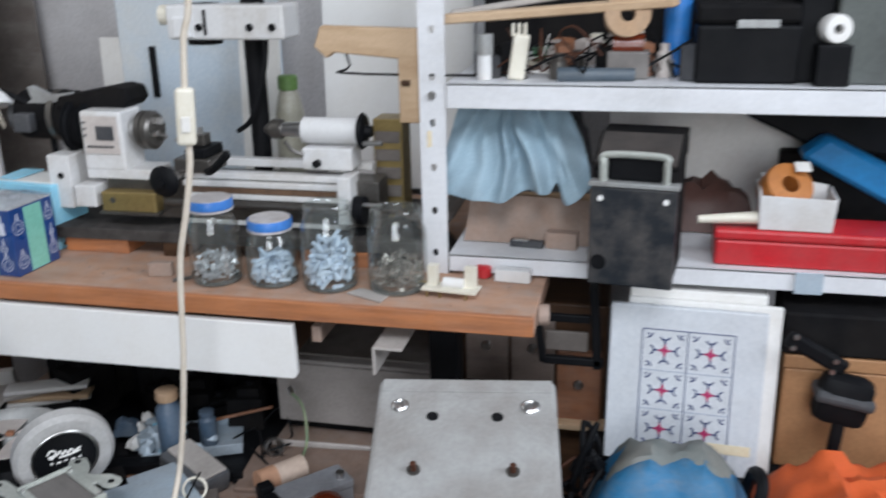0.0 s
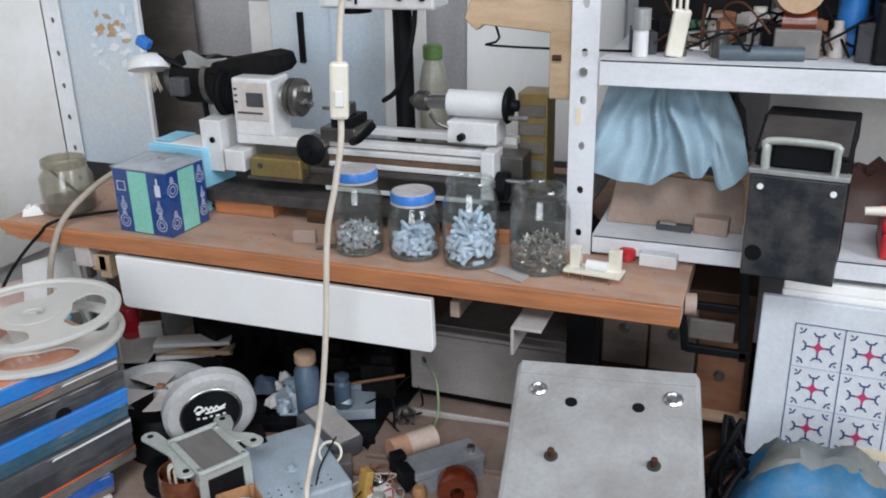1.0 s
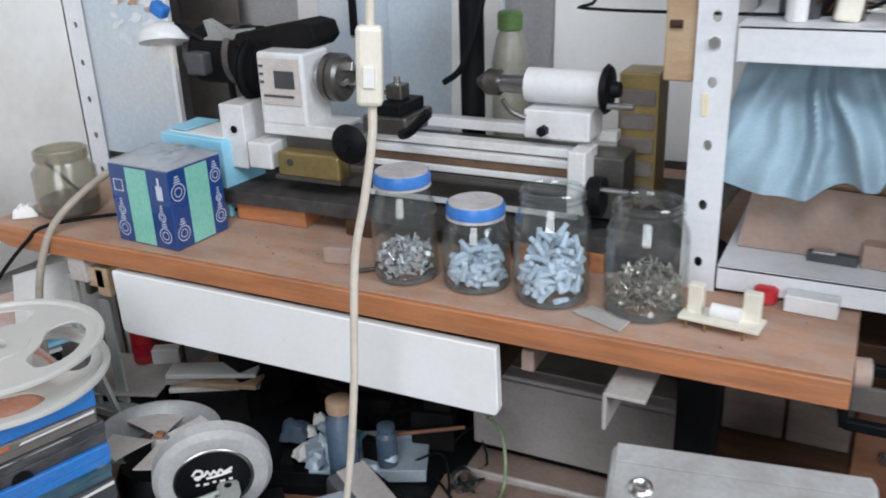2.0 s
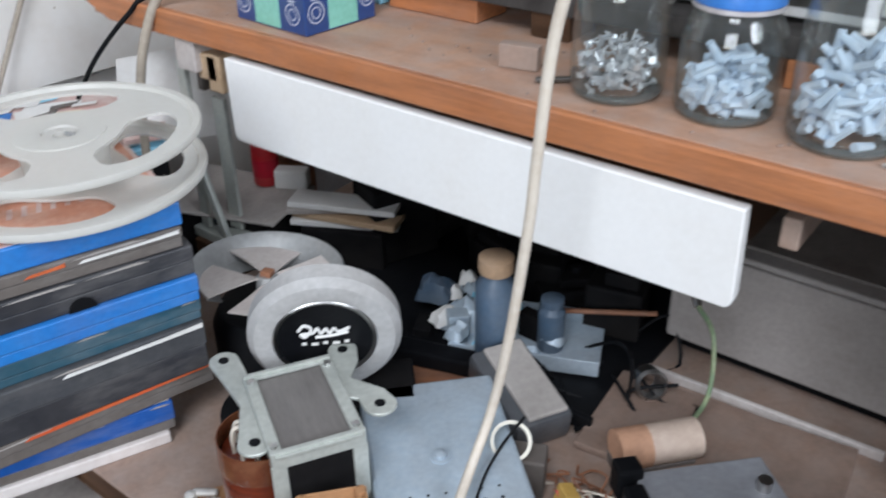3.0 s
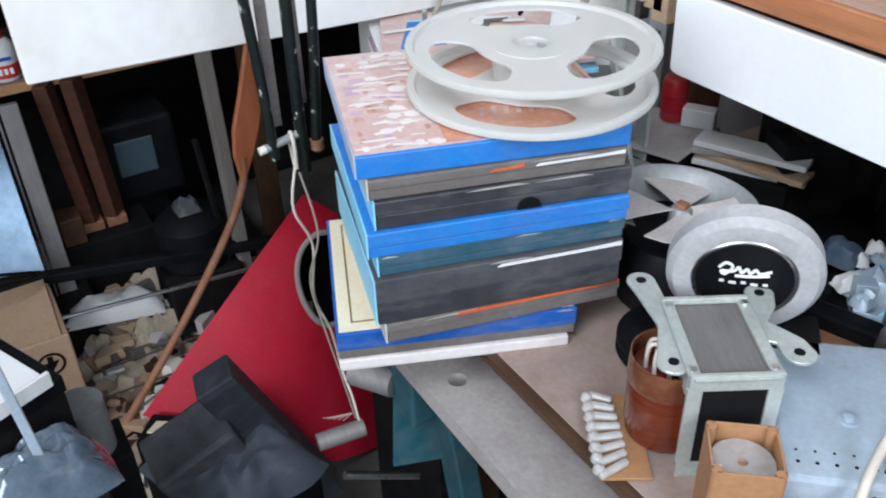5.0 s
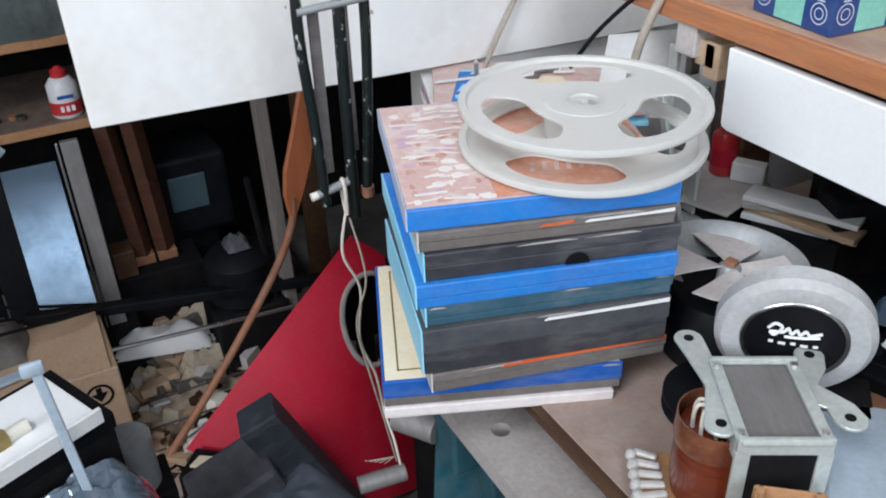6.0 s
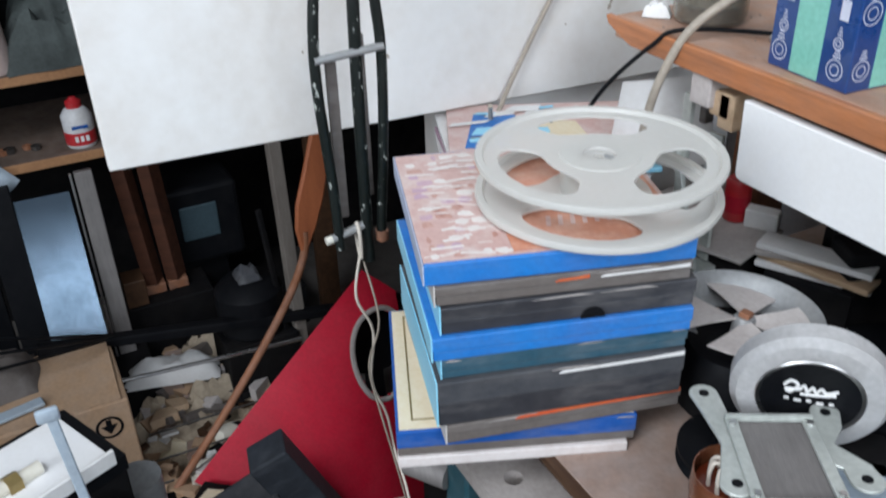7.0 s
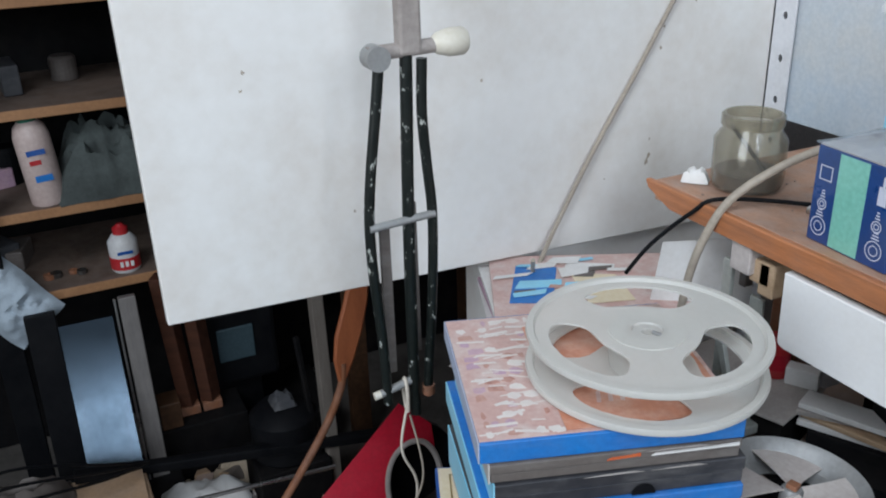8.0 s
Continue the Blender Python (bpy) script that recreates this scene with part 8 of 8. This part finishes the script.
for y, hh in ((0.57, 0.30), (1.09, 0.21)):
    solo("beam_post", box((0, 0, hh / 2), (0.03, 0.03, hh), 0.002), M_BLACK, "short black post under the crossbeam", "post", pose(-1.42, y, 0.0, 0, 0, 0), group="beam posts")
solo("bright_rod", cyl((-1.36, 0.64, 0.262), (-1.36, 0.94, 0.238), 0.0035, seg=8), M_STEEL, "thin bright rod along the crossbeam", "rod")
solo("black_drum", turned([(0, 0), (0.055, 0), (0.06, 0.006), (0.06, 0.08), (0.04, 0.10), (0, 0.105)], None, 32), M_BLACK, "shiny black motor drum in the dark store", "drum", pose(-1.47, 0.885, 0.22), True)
# The drum's support is added, coloured like the dark round it.
solo("drum_prop", box((0, 0, 0.11), (0.12, 0.13, 0.22), 0.003), M_DUSTSHADE, "added black prop under the black drum", "crate", pose(-1.47, 0.885, 0.0))
solo("crumpled_foil", crumpled(0.04, 0.04, 0.025, 133, cell=0.005, fold=3), M_DARKGREY, "small crumpled pale scrap on the drum", "scrap", pose(-1.46, 0.885, 0.326), True)

# wooden oar-shaped pole and floor litter
oar = thing("wooden_paddle", (0, 0, 0), "reddish wooden paddle leaning across the store", "paddle")
part("blade", prism([(0.928, 0.466), (0.941, 0.472), (0.956, 0.505), (0.972, 0.550), (0.984, 0.600), (0.990, 0.665), (0.966, 0.668), (0.946, 0.600), (0.928, 0.545), (0.923, 0.505)], 0.010, pose(-1.265, 0, 0, 90, 0, 90), 0.003), mat("red_brown_paddle_wood", (0.42, 0.13, 0.05), 0.55, second=(0.26, 0.075, 0.03), scale=9, amount=0.8, stretch=(1, 5, 1)), oar, "flat reddish blade")
part("shaft", tube([(-1.26, 0.937, 0.500), (-1.26, 0.930, 0.455), (-1.259, 0.888, 0.375), (-1.257, 0.786, 0.235), (-1.255, 0.682, 0.11), (-1.25, 0.626, 0.045), (-1.25, 0.592, 0.006)], 0.0065, 10), M_WOODRED, oar, "round wooden shaft", True)
rnd = random.Random(78)
for k in range(120):
    x, y = rnd.uniform(-1.56, -1.12), rnd.uniform(0.64, 0.98)
    w, d, h = rnd.uniform(0.008, 0.03), rnd.uniform(0.006, 0.02), rnd.uniform(0.002, 0.012)
    solo("wood_chip", prism([(-w / 2, -d / 2), (w / 2, -d / 2 * rnd.uniform(0.4, 1)), (w / 2 * rnd.uniform(0.5, 1), d / 2), (-w / 2 * rnd.uniform(0.3, 1), d / 2)], h, None, 0.0), rnd.choice([M_TAPEFILM, M_CARDBOARD, M_DUSTSHADE, M_WOOD, M_PAPER, M_CREAM, M_DARKWOOD, M_WOODRED]), "small chip of wood or card on the litter", "chip", pose(x, y, 0.09 + rnd.uniform(0, 0.02), rnd.uniform(-25, 25), rnd.uniform(-25, 25), rnd.uniform(0, 180)), group="chips on the litter")
rnd = random.Random(77)
for k in range(90):
    x, y = rnd.uniform(-1.55, -1.14), rnd.uniform(0.66, 0.98)
    w, d, h = rnd.uniform(0.02, 0.075), rnd.uniform(0.015, 0.05), rnd.uniform(0.006, 0.05)
    solo("floor_litter", prism([(-w / 2, -d / 2), (w / 2, -d / 2 * rnd.uniform(0.5, 1)), (w / 2 * rnd.uniform(0.6, 1), d / 2), (-w / 2 * rnd.uniform(0.5, 1), d / 2)], h, None, 0.001), rnd.choice([M_TAPEFILM, M_CARDBOARD, M_TAPEFILM, M_WOOD, M_PLY, M_CARDBOARD, M_CREAM, M_YELLOWPAPER]), "dusty scrap of wood or card on the floor", "scrap", pose(x, y, 0.055 + rnd.uniform(0, 0.02), rnd.uniform(-15, 15), rnd.uniform(-15, 15), rnd.uniform(0, 180)), group="floor litter")
M_RUBBISH = mat("pale_dusty_rubbish", (0.50, 0.41, 0.30), 0.9, second=(0.26, 0.20, 0.145), scale=26, amount=0.9, bump=0.3)
solo("litter_heap", crumpled(0.50, 0.46, 0.10, 130, cell=0.009, fold=6), M_RUBBISH, "heap of dusty rubbish on the floor", "litter", pose(-1.36, 0.83, 0.0005), True, kind="stuff")
solo("plastic_bag", crumpled(0.16, 0.06, 0.05, 131, cell=0.006, fold=1.6, rough=0.5), M_PAPER, "crumpled white plastic bag on the litter", "bag", pose(-1.49, 0.735, 0.150, 0, 0, 75), True)
solo("litter_heap", crumpled(0.34, 0.42, 0.16, 135, cell=0.009, fold=6), M_RUBBISH, "higher heap of dusty rubbish on the floor", "litter", pose(-1.50, 0.80, 0.0005), True, kind="stuff")
for k in range(45):
    x, y = rnd.uniform(-1.60, -1.38), rnd.uniform(0.66, 0.98)
    w, d, h = rnd.uniform(0.015, 0.06), rnd.uniform(0.012, 0.04), rnd.uniform(0.004, 0.03)
    solo("floor_litter", prism([(-w / 2, -d / 2), (w / 2, -d / 2 * rnd.uniform(0.5, 1)), (w / 2 * rnd.uniform(0.6, 1), d / 2), (-w / 2 * rnd.uniform(0.5, 1), d / 2)], h, None, 0.001), rnd.choice([M_TAPEFILM, M_CARDBOARD, M_BROWNCARD, M_WOOD, M_PLY, M_PAPER, M_CREAM, M_DUSTSHADE]), "dusty scrap of wood or card on the floor", "scrap", pose(x, y, 0.108 + rnd.uniform(0, 0.02), rnd.uniform(-20, 20), rnd.uniform(-20, 20), rnd.uniform(0, 180)), group="floor litter")
bulb = thing("light_bulb", (-1.345, 0.79, 0.075), "dusty light bulb among the litter", "bulb")
part("globe", turned([(0, -0.030), (0.016, -0.024), (0.024, -0.008), (0.022, 0.008), (0.014, 0.022), (0.011, 0.030)], pose(0, 0, 0.02, 60, 0, 30), 24), M_CREAM, bulb, "", True)
part("collar", cyl((0.0, 0.0, 0.02), (0.012, -0.022, 0.004), 0.011, seg=16), M_MILKBLUE, bulb, "blue-grey collar", True)
solo("wrapper_scrap", prism([(-0.02, -0.02), (0.018, -0.024), (0.02, 0.02), (-0.012, 0.026)], 0.001, None), M_YELLOWPAPER, "torn yellow wrapper on the floor", "wrapper", pose(-1.325, 0.82, 0.09, 50, 0, 70))
for x, y, r in ((-1.275, 0.865, 0.024), (-1.215, 0.80, 0.022), (-1.345, 0.895, 0.018)):
    solo("card_ring", turned([(r * 0.72, -0.014), (r, -0.014), (r, 0.014), (r * 0.72, 0.014)], None, 28, True), rnd.choice([M_CARDBOARD, M_TAPEFILM]), "cardboard tape core on the floor", "ring", pose(x, y, 0.075, 60, 0, 50), True, group="tape cores")
solo("black_loop", turned([(0.026, -0.003), (0.032, -0.003), (0.032, 0.003), (0.026, 0.003)], None, 32, True), M_BLACK, "thin black rubber loop on the floor", "loop", pose(-1.20, 0.765, 0.075, 40, 0, 60), True)
solo("wire_shelf", add_cyl(add_cyl(cyl((-1.32, 0.66, 0.115), (-1.30, 0.96, 0.125), 0.002, seg=6), (-1.28, 0.66, 0.10), (-1.27, 0.96, 0.11), 0.002, seg=6), (-1.36, 0.66, 0.14), (-1.34, 0.96, 0.15), 0.002, seg=6), M_DARKSTEEL, "thin wire rack over the floor litter", "rack")

# cardboard carton with things on it
cb = thing("cardboard_box", (-1.345, 0.475, 0.0), "large brown cardboard box with a dark round mark", "box")
part("body", box((0, 0, 0.15), (0.17, 0.33, 0.30), 0.003), M_CARDBOARD, cb)
part("flap", prism([(-0.085, -0.16), (0.08, -0.16), (0.084, 0.155), (-0.08, 0.16)], 0.003, pose(0, 0, 0.301, 1, 2, 0)), M_CARDBOARD, cb, "folded top flap")
part("printed_mark", turned([(0.016, 0), (0.020, 0), (0.020, 0.0006), (0.016, 0.0006)], pose(0.0852, 0.13, 0.258, 0, 90, 0), 24, True), M_BLACK, cb, "dark printed ring")
part("printed_mark", prism([(-0.012, 0.004), (0.0, -0.012), (0.012, 0.004), (0.004, 0.004), (0.004, 0.014), (-0.004, 0.014), (-0.004, 0.004)], 0.0006, pose(0.0852, 0.13, 0.258, 90, 0, 90)), M_BLACK, cb, "dark printed arrow")
solo("paper_sack", crumpled(0.11, 0.15, 0.06, 140, fold=2), M_BROWNCARD, "crumpled brown sack on the cardboard box", "sack", pose(-1.385, 0.455, 0.304), True)
for k in range(3):
    solo("black_strap", tube([(-1.43 + 0.03 * k, 0.33, 0.335), (-1.41 + 0.03 * k, 0.45, 0.372 - 0.01 * k), (-1.39 + 0.02 * k, 0.58, 0.350), (-1.40, 0.645, 0.325)], 0.006, 8, 6, 0.4), M_BLACK, "flat black strap over the sack", "strap", smooth=True, group="black straps")
solo("metal_strip", box((0, 0, 0.004), (0.02, 0.12, 0.006), 0.002), M_ALUM, "flat pale metal strip on the cardboard box", "strip", pose(-1.29, 0.470, 0.305, 0, 0, 12))
to_store(earlier)
part_w = thing("white_panel_box", (-0.985, 0.502, 0.444), "white plastic panel with small brass fittings", "panel", rz=24)
part("panel", box((0, 0, 0.003), (0.12, 0.16, 0.006), 0.001), M_DRAWER, part_w)
part("edge", box((0.060, 0, 0.010), (0.005, 0.16, 0.020), 0.001), M_PAPER, part_w)
part("fitting", cyl((0.01, -0.06, 0.012), (0.01, 0.02, 0.012), 0.008, seg=14), M_CREAM, part_w, "", True)
part("fitting_nut", cyl((0.01, -0.02, 0.012), (0.01, -0.005, 0.012), 0.012, seg=6), M_BRASS, part_w)
# Added black support below the panel, dark as its surroundings.
pc = thing("panel_prop", (-1.0, 0.508, FZ), "added black prop carrying the white panel", "crate", rz=24)
part("body", box((0, 0, 0.380), (0.126, 0.166, 0.755), 0.003), M_DUSTSHADE, pc)
part("lid", box((0, 0, 0.767), (0.13, 0.17, 0.023), 0.002), M_BLACK, pc)
lev = thing("lever_rod", (0, 0, 0), "bright flat metal lever standing upright", "lever")
part("bar", box((-0.885, 0.562, 0.477), (0.005, 0.010, 0.225), 0.0015, (4, -3, 0)), M_ALUM, lev)
part("eye", box((-0.890, 0.552, 0.588), (0.007, 0.022, 0.016), 0.003), M_ALUM, lev, "", True)
solo("grey_tin", cyl((0, 0, 0), (0, 0, 0.08), 0.032, seg=28), M_GREY, "dull grey empty tin among the clutter", "tin", pose(-1.085, 0.618, 0.228), True)
# Tin's prop is added and blackened to go unnoticed in shade.
solo("tin_prop", box((0, 0, 0.282), (0.08, 0.08, 0.564), 0.003), M_DUSTSHADE, "added black prop under the grey tin", "crate", pose(-1.085, 0.623, FZ))
solo("polythene_sack", crumpled(0.09, 0.14, 0.085, 150, cell=0.005, fold=2.2, rough=0.6), mat("shiny_dark_polythene", (0.13, 0.17, 0.21), 0.12, second=(0.04, 0.05, 0.065), scale=16, amount=0.8, bump=0.1, coat=1.0), "shiny blue-grey polythene sack", "sack", pose(-0.895, 0.558, 0.361, 0, 0, 12), True)
# Added prop for the sack, black in place of shadow.
solo("sack_prop", box((0, 0, 0.348), (0.07, 0.12, 0.696), 0.003), M_DUSTSHADE, "added black prop under the polythene sack", "crate", pose(-0.895, 0.558, FZ))
earlier = set(scene.objects)
solo("yellow_scrap", prism([(-0.03, -0.012), (0.035, -0.006), (0.02, 0.016), (-0.025, 0.012)], 0.004, None, 0.001), M_YELLOWPAPER, "torn yellow card scrap on the floor", "scrap", pose(-1.12, 0.722, 0.18, 0, 0, 50))
# Added prop, blackened to pass for shade under the scrap.
solo("scrap_prop", box((0, 0, 0.09), (0.08, 0.06, 0.179), 0.003), M_DUSTSHADE, "added black prop under the yellow scrap", "box", pose(-1.12, 0.722, 0.0, 0, 0, 50))

solo("dark_tarpaulin", crumpled(0.19, 0.16, 0.08, 170, cell=0.007, fold=1.8, rough=0.7), mat("dark_slate_canvas", (0.085, 0.098, 0.12), 0.6, second=(0.05, 0.056, 0.068), scale=9, amount=0.7, bump=0.15, grain=320), "crumpled dark slate tarpaulin over the clutter", "tarpaulin", pose(-0.950, 0.765, 0.232, 0, 8, 25), True)
# Added prop lost in black below the tarpaulin.
solo("tarpaulin_prop", box((0, 0, 0.115), (0.14, 0.11, 0.23), 0.003), M_DUSTSHADE, "added black prop under the tarpaulin", "crate", pose(-0.965, 0.740, 0.0, 0, 0, 20))

# crimson plastic cone with a round opening
red = thing("red_plastic_hopper", (0, 0, 0), "crimson plastic hopper with a round pale-rimmed opening", "hopper")


RIM = []


def red_sheet():
    bm = start()
    apex, n, rows = Vector((-1.16, 0.985, 0.470)), 72, 60
    grid = []
    for j in range(rows + 1):
        v = j / rows
        row = []
        for i in range(n + 1):
            u = i / n
            base = Vector((-1.19 + 0.05 * math.sin(u * math.pi) + 0.10 * u, 0.700 + 0.345 * u, 0.165 - 0.165 * u))
            tip = apex + Vector((0.0, 0.048 * u, -0.05 * u))
            row.append(bm.verts.new(tip.lerp(base, v) + Vector((0.030 * math.sin(u * math.pi) * v, 0, 0))))
        grid.append(row)
    hole = Vector((-1.12, 0.995, 0.335))
    for k in range(49):
        ry_, rz_ = hole.y + 0.046 * math.cos(k * math.pi / 24), hole.z + 0.072 * math.sin(k * math.pi / 24)
        near = min((v.co for row in grid for v in row), key=lambda c: (c.y - ry_) ** 2 + (c.z - rz_) ** 2)
        RIM.append((near.x + 0.003, ry_, rz_))
    for j in range(rows):
        for i in range(n):
            quad = (grid[j][i], grid[j][i + 1], grid[j + 1][i + 1], grid[j + 1][i])
            c = sum((q.co for q in quad), Vector()) / 4
            if ((c.y - hole.y) / 0.043) ** 2 + ((c.z - hole.z) / 0.069) ** 2 < 1:
                continue
            bm.faces.new(quad)
    bmesh.ops.recalc_face_normals(bm, faces=bm.faces)
    bmesh.ops.solidify(bm, geom=list(bm.faces), thickness=0.004)
    return bm


part("shell", red_sheet(), M_CRIMSON, red, "", True)
bm = start()
add_tube(bm, RIM, 0.0045, 8, 1)
part("opening_rim", bm, M_GREYBOARD, red, "pale rim round the opening", True)
# Black sheet behind the hole stands in for shade inside the hopper.
part("opening_shade", prism(arc(0, 0, 0.075, 0, 345, 23), 0.01, pose(-1.20, 1.01, 0.33, 90, 0, 90)), M_BLACK, red, "black sheet standing in for the shaded interior")

# dark grey metal beam and clamp gear in front of the hopper
beam = thing("grey_vice_bar", (0, 0, 0), "dark grey square metal vice bar lying askew", "vice")
a, b = Vector((-0.974, 0.768, 0.372)), Vector((-0.951, 0.884, 0.120))
m = Matrix.Translation((a + b) / 2) @ (b - a).to_track_quat("Z", "X").to_matrix().to_4x4()
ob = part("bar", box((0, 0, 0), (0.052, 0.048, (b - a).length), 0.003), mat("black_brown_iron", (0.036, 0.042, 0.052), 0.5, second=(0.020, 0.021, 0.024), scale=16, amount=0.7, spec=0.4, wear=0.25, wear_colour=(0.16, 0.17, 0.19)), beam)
ob.matrix_basis = m
part("jaw", box((-0.965, 0.735, 0.255), (0.09, 0.11, 0.10), 0.006, (20, 0, 0)), M_DARKGREY, beam)
part("foot", box((-0.965, 0.80, 0.09), (0.10, 0.14, 0.18), 0.004), M_BLACK, beam)
to_store(earlier)
part("spindle", cyl((-0.915, 0.873, 0.243), (-0.905, 0.936, 0.246), 0.012, seg=20), M_LAMINATION, stand, "pale metal spindle nut", True)
part("spindle_screw", cyl((-0.91, 0.902, 0.168), (-0.89, 1.005, 0.125), 0.006, seg=12), M_STEEL, stand, "bright steel screw", True)

# jointed lamp stand of black rods
stand2 = thing("lamp_stand", (0, 0, 0), "chipped black jointed lamp arm of three rods", "lamp")
X = -0.985
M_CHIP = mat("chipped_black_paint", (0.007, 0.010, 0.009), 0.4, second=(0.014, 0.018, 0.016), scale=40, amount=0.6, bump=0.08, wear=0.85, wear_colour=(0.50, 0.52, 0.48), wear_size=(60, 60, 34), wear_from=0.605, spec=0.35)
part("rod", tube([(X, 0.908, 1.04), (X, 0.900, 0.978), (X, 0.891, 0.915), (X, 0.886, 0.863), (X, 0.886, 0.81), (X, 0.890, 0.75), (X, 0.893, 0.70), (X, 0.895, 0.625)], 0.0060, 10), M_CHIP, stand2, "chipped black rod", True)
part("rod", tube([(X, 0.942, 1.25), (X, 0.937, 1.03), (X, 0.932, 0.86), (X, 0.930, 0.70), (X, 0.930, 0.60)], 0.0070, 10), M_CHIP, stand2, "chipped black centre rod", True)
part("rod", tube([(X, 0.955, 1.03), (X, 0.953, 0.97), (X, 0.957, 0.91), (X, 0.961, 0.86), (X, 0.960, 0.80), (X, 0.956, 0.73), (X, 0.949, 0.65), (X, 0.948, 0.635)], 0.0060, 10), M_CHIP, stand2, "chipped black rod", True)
part("rod_tip", turned([(0.004, -0.016), (0.008, -0.012), (0.008, 0.0), (0, 0.0)], pose(X, 0.948, 0.636), 16), M_WOODRED, stand2, "brown wooden rod tip", True)
part("slat", box((X - 0.01, 0.906, 0.755), (0.006, 0.012, 0.19), 0.001), M_BROWNCARD, stand2, "dull brown flat bar")
part("slat", box((X - 0.01, 0.940, 0.775), (0.006, 0.010, 0.19), 0.001), M_BROWNCARD, stand2, "dull brown flat bar")
part("cross_bar", cyl((X + 0.004, 0.884, 0.853), (X + 0.004, 0.962, 0.857), 0.0045, seg=12), M_GREY, stand2, "grey crossbar", True)
part("top_bar", cyl((X, 0.895, 1.040), (X, 0.975, 1.042), 0.008, seg=12), M_JAW, stand2, "pale metal top joint", True)
part("joint", box((X, 0.940, 1.085), (0.018, 0.026, 0.10), 0.004), M_JAW, stand2, "pale metal upright joint")
part("joint_bolt", cyl((X + 0.012, 0.903, 1.036), (X - 0.01, 0.903, 1.036), 0.013, seg=16), M_GREY, stand2, "", True)
part("knob", turned([(0.006, 0), (0.011, 0.006), (0.015, 0.02), (0.015, 0.036), (0.012, 0.040), (0, 0.040)], pose(X, 0.966, 1.043, -90, 0, 0), 20), M_CREAM, stand2, "cream wooden knob", True)
part("lower_bar", cyl((X, 0.886, 0.640), (X, 0.926, 0.648), 0.005, seg=12), M_GREY, stand2, "", True)
part("lower_knob", cyl((X, 0.878, 0.639), (X, 0.886, 0.640), 0.005, seg=14), M_CREAM, stand2, "", True)
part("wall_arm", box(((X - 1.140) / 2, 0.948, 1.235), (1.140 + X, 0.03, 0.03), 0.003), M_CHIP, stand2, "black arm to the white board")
part("flex_strand", tube([(-0.985, 0.918, 0.61), (-0.975, 0.905, 0.56), (-0.98, 0.925, 0.50), (-0.985, 0.92, 0.42), (-0.98, 0.935, 0.36), (-0.972, 0.94, 0.30), (-0.945, 0.940, 0.268), (-0.908, 0.931, 0.2585)], 0.0018, 8), M_CORD, stand2, "pale frayed flex", True)
part("flex_strand", tube([(-0.985, 0.922, 0.60), (-0.97, 0.93, 0.52), (-0.978, 0.915, 0.45), (-0.975, 0.925, 0.37), (-0.972, 0.938, 0.29), (-0.965, 0.95, 0.205)], 0.0014, 8), M_GREYCABLE, stand2, "pale frayed flex", True)
for k in range(5):
    part("frayed_end", tube([(-0.967, 0.947, 0.215), (-0.965, 0.940 - 0.007 * k, 0.214 + 0.003 * k), (-0.963, 0.930 - 0.007 * k, 0.212 + 0.005 * k)], 0.0006, 6, 4), M_CORD, stand2)
part("flex_hook", tube([(-0.978, 0.917, 0.610), (-0.9775, 0.917, 0.640), (-0.985, 0.9175, 0.6525), (-0.9925, 0.918, 0.640), (-0.990, 0.919, 0.615), (-0.983, 0.919, 0.605)], 0.0024, 8), M_CORD, stand2)
solo("plaster_lump", crumpled(0.10, 0.08, 0.05, 160, rough=0.5), M_TAPEFILM, "pale crumpled packing behind the lamp stand", "packing", pose(-1.06, 1.085, 0.585, 0, 0, 30), True)
solo("packing_box", box((0, 0, 0.460), (0.09, 0.10, 0.920), 0.003), M_DUSTSHADE, "tall dark box beside the lamp stand", "box", pose(-1.065, 1.095, FZ, 0, 0, 10))
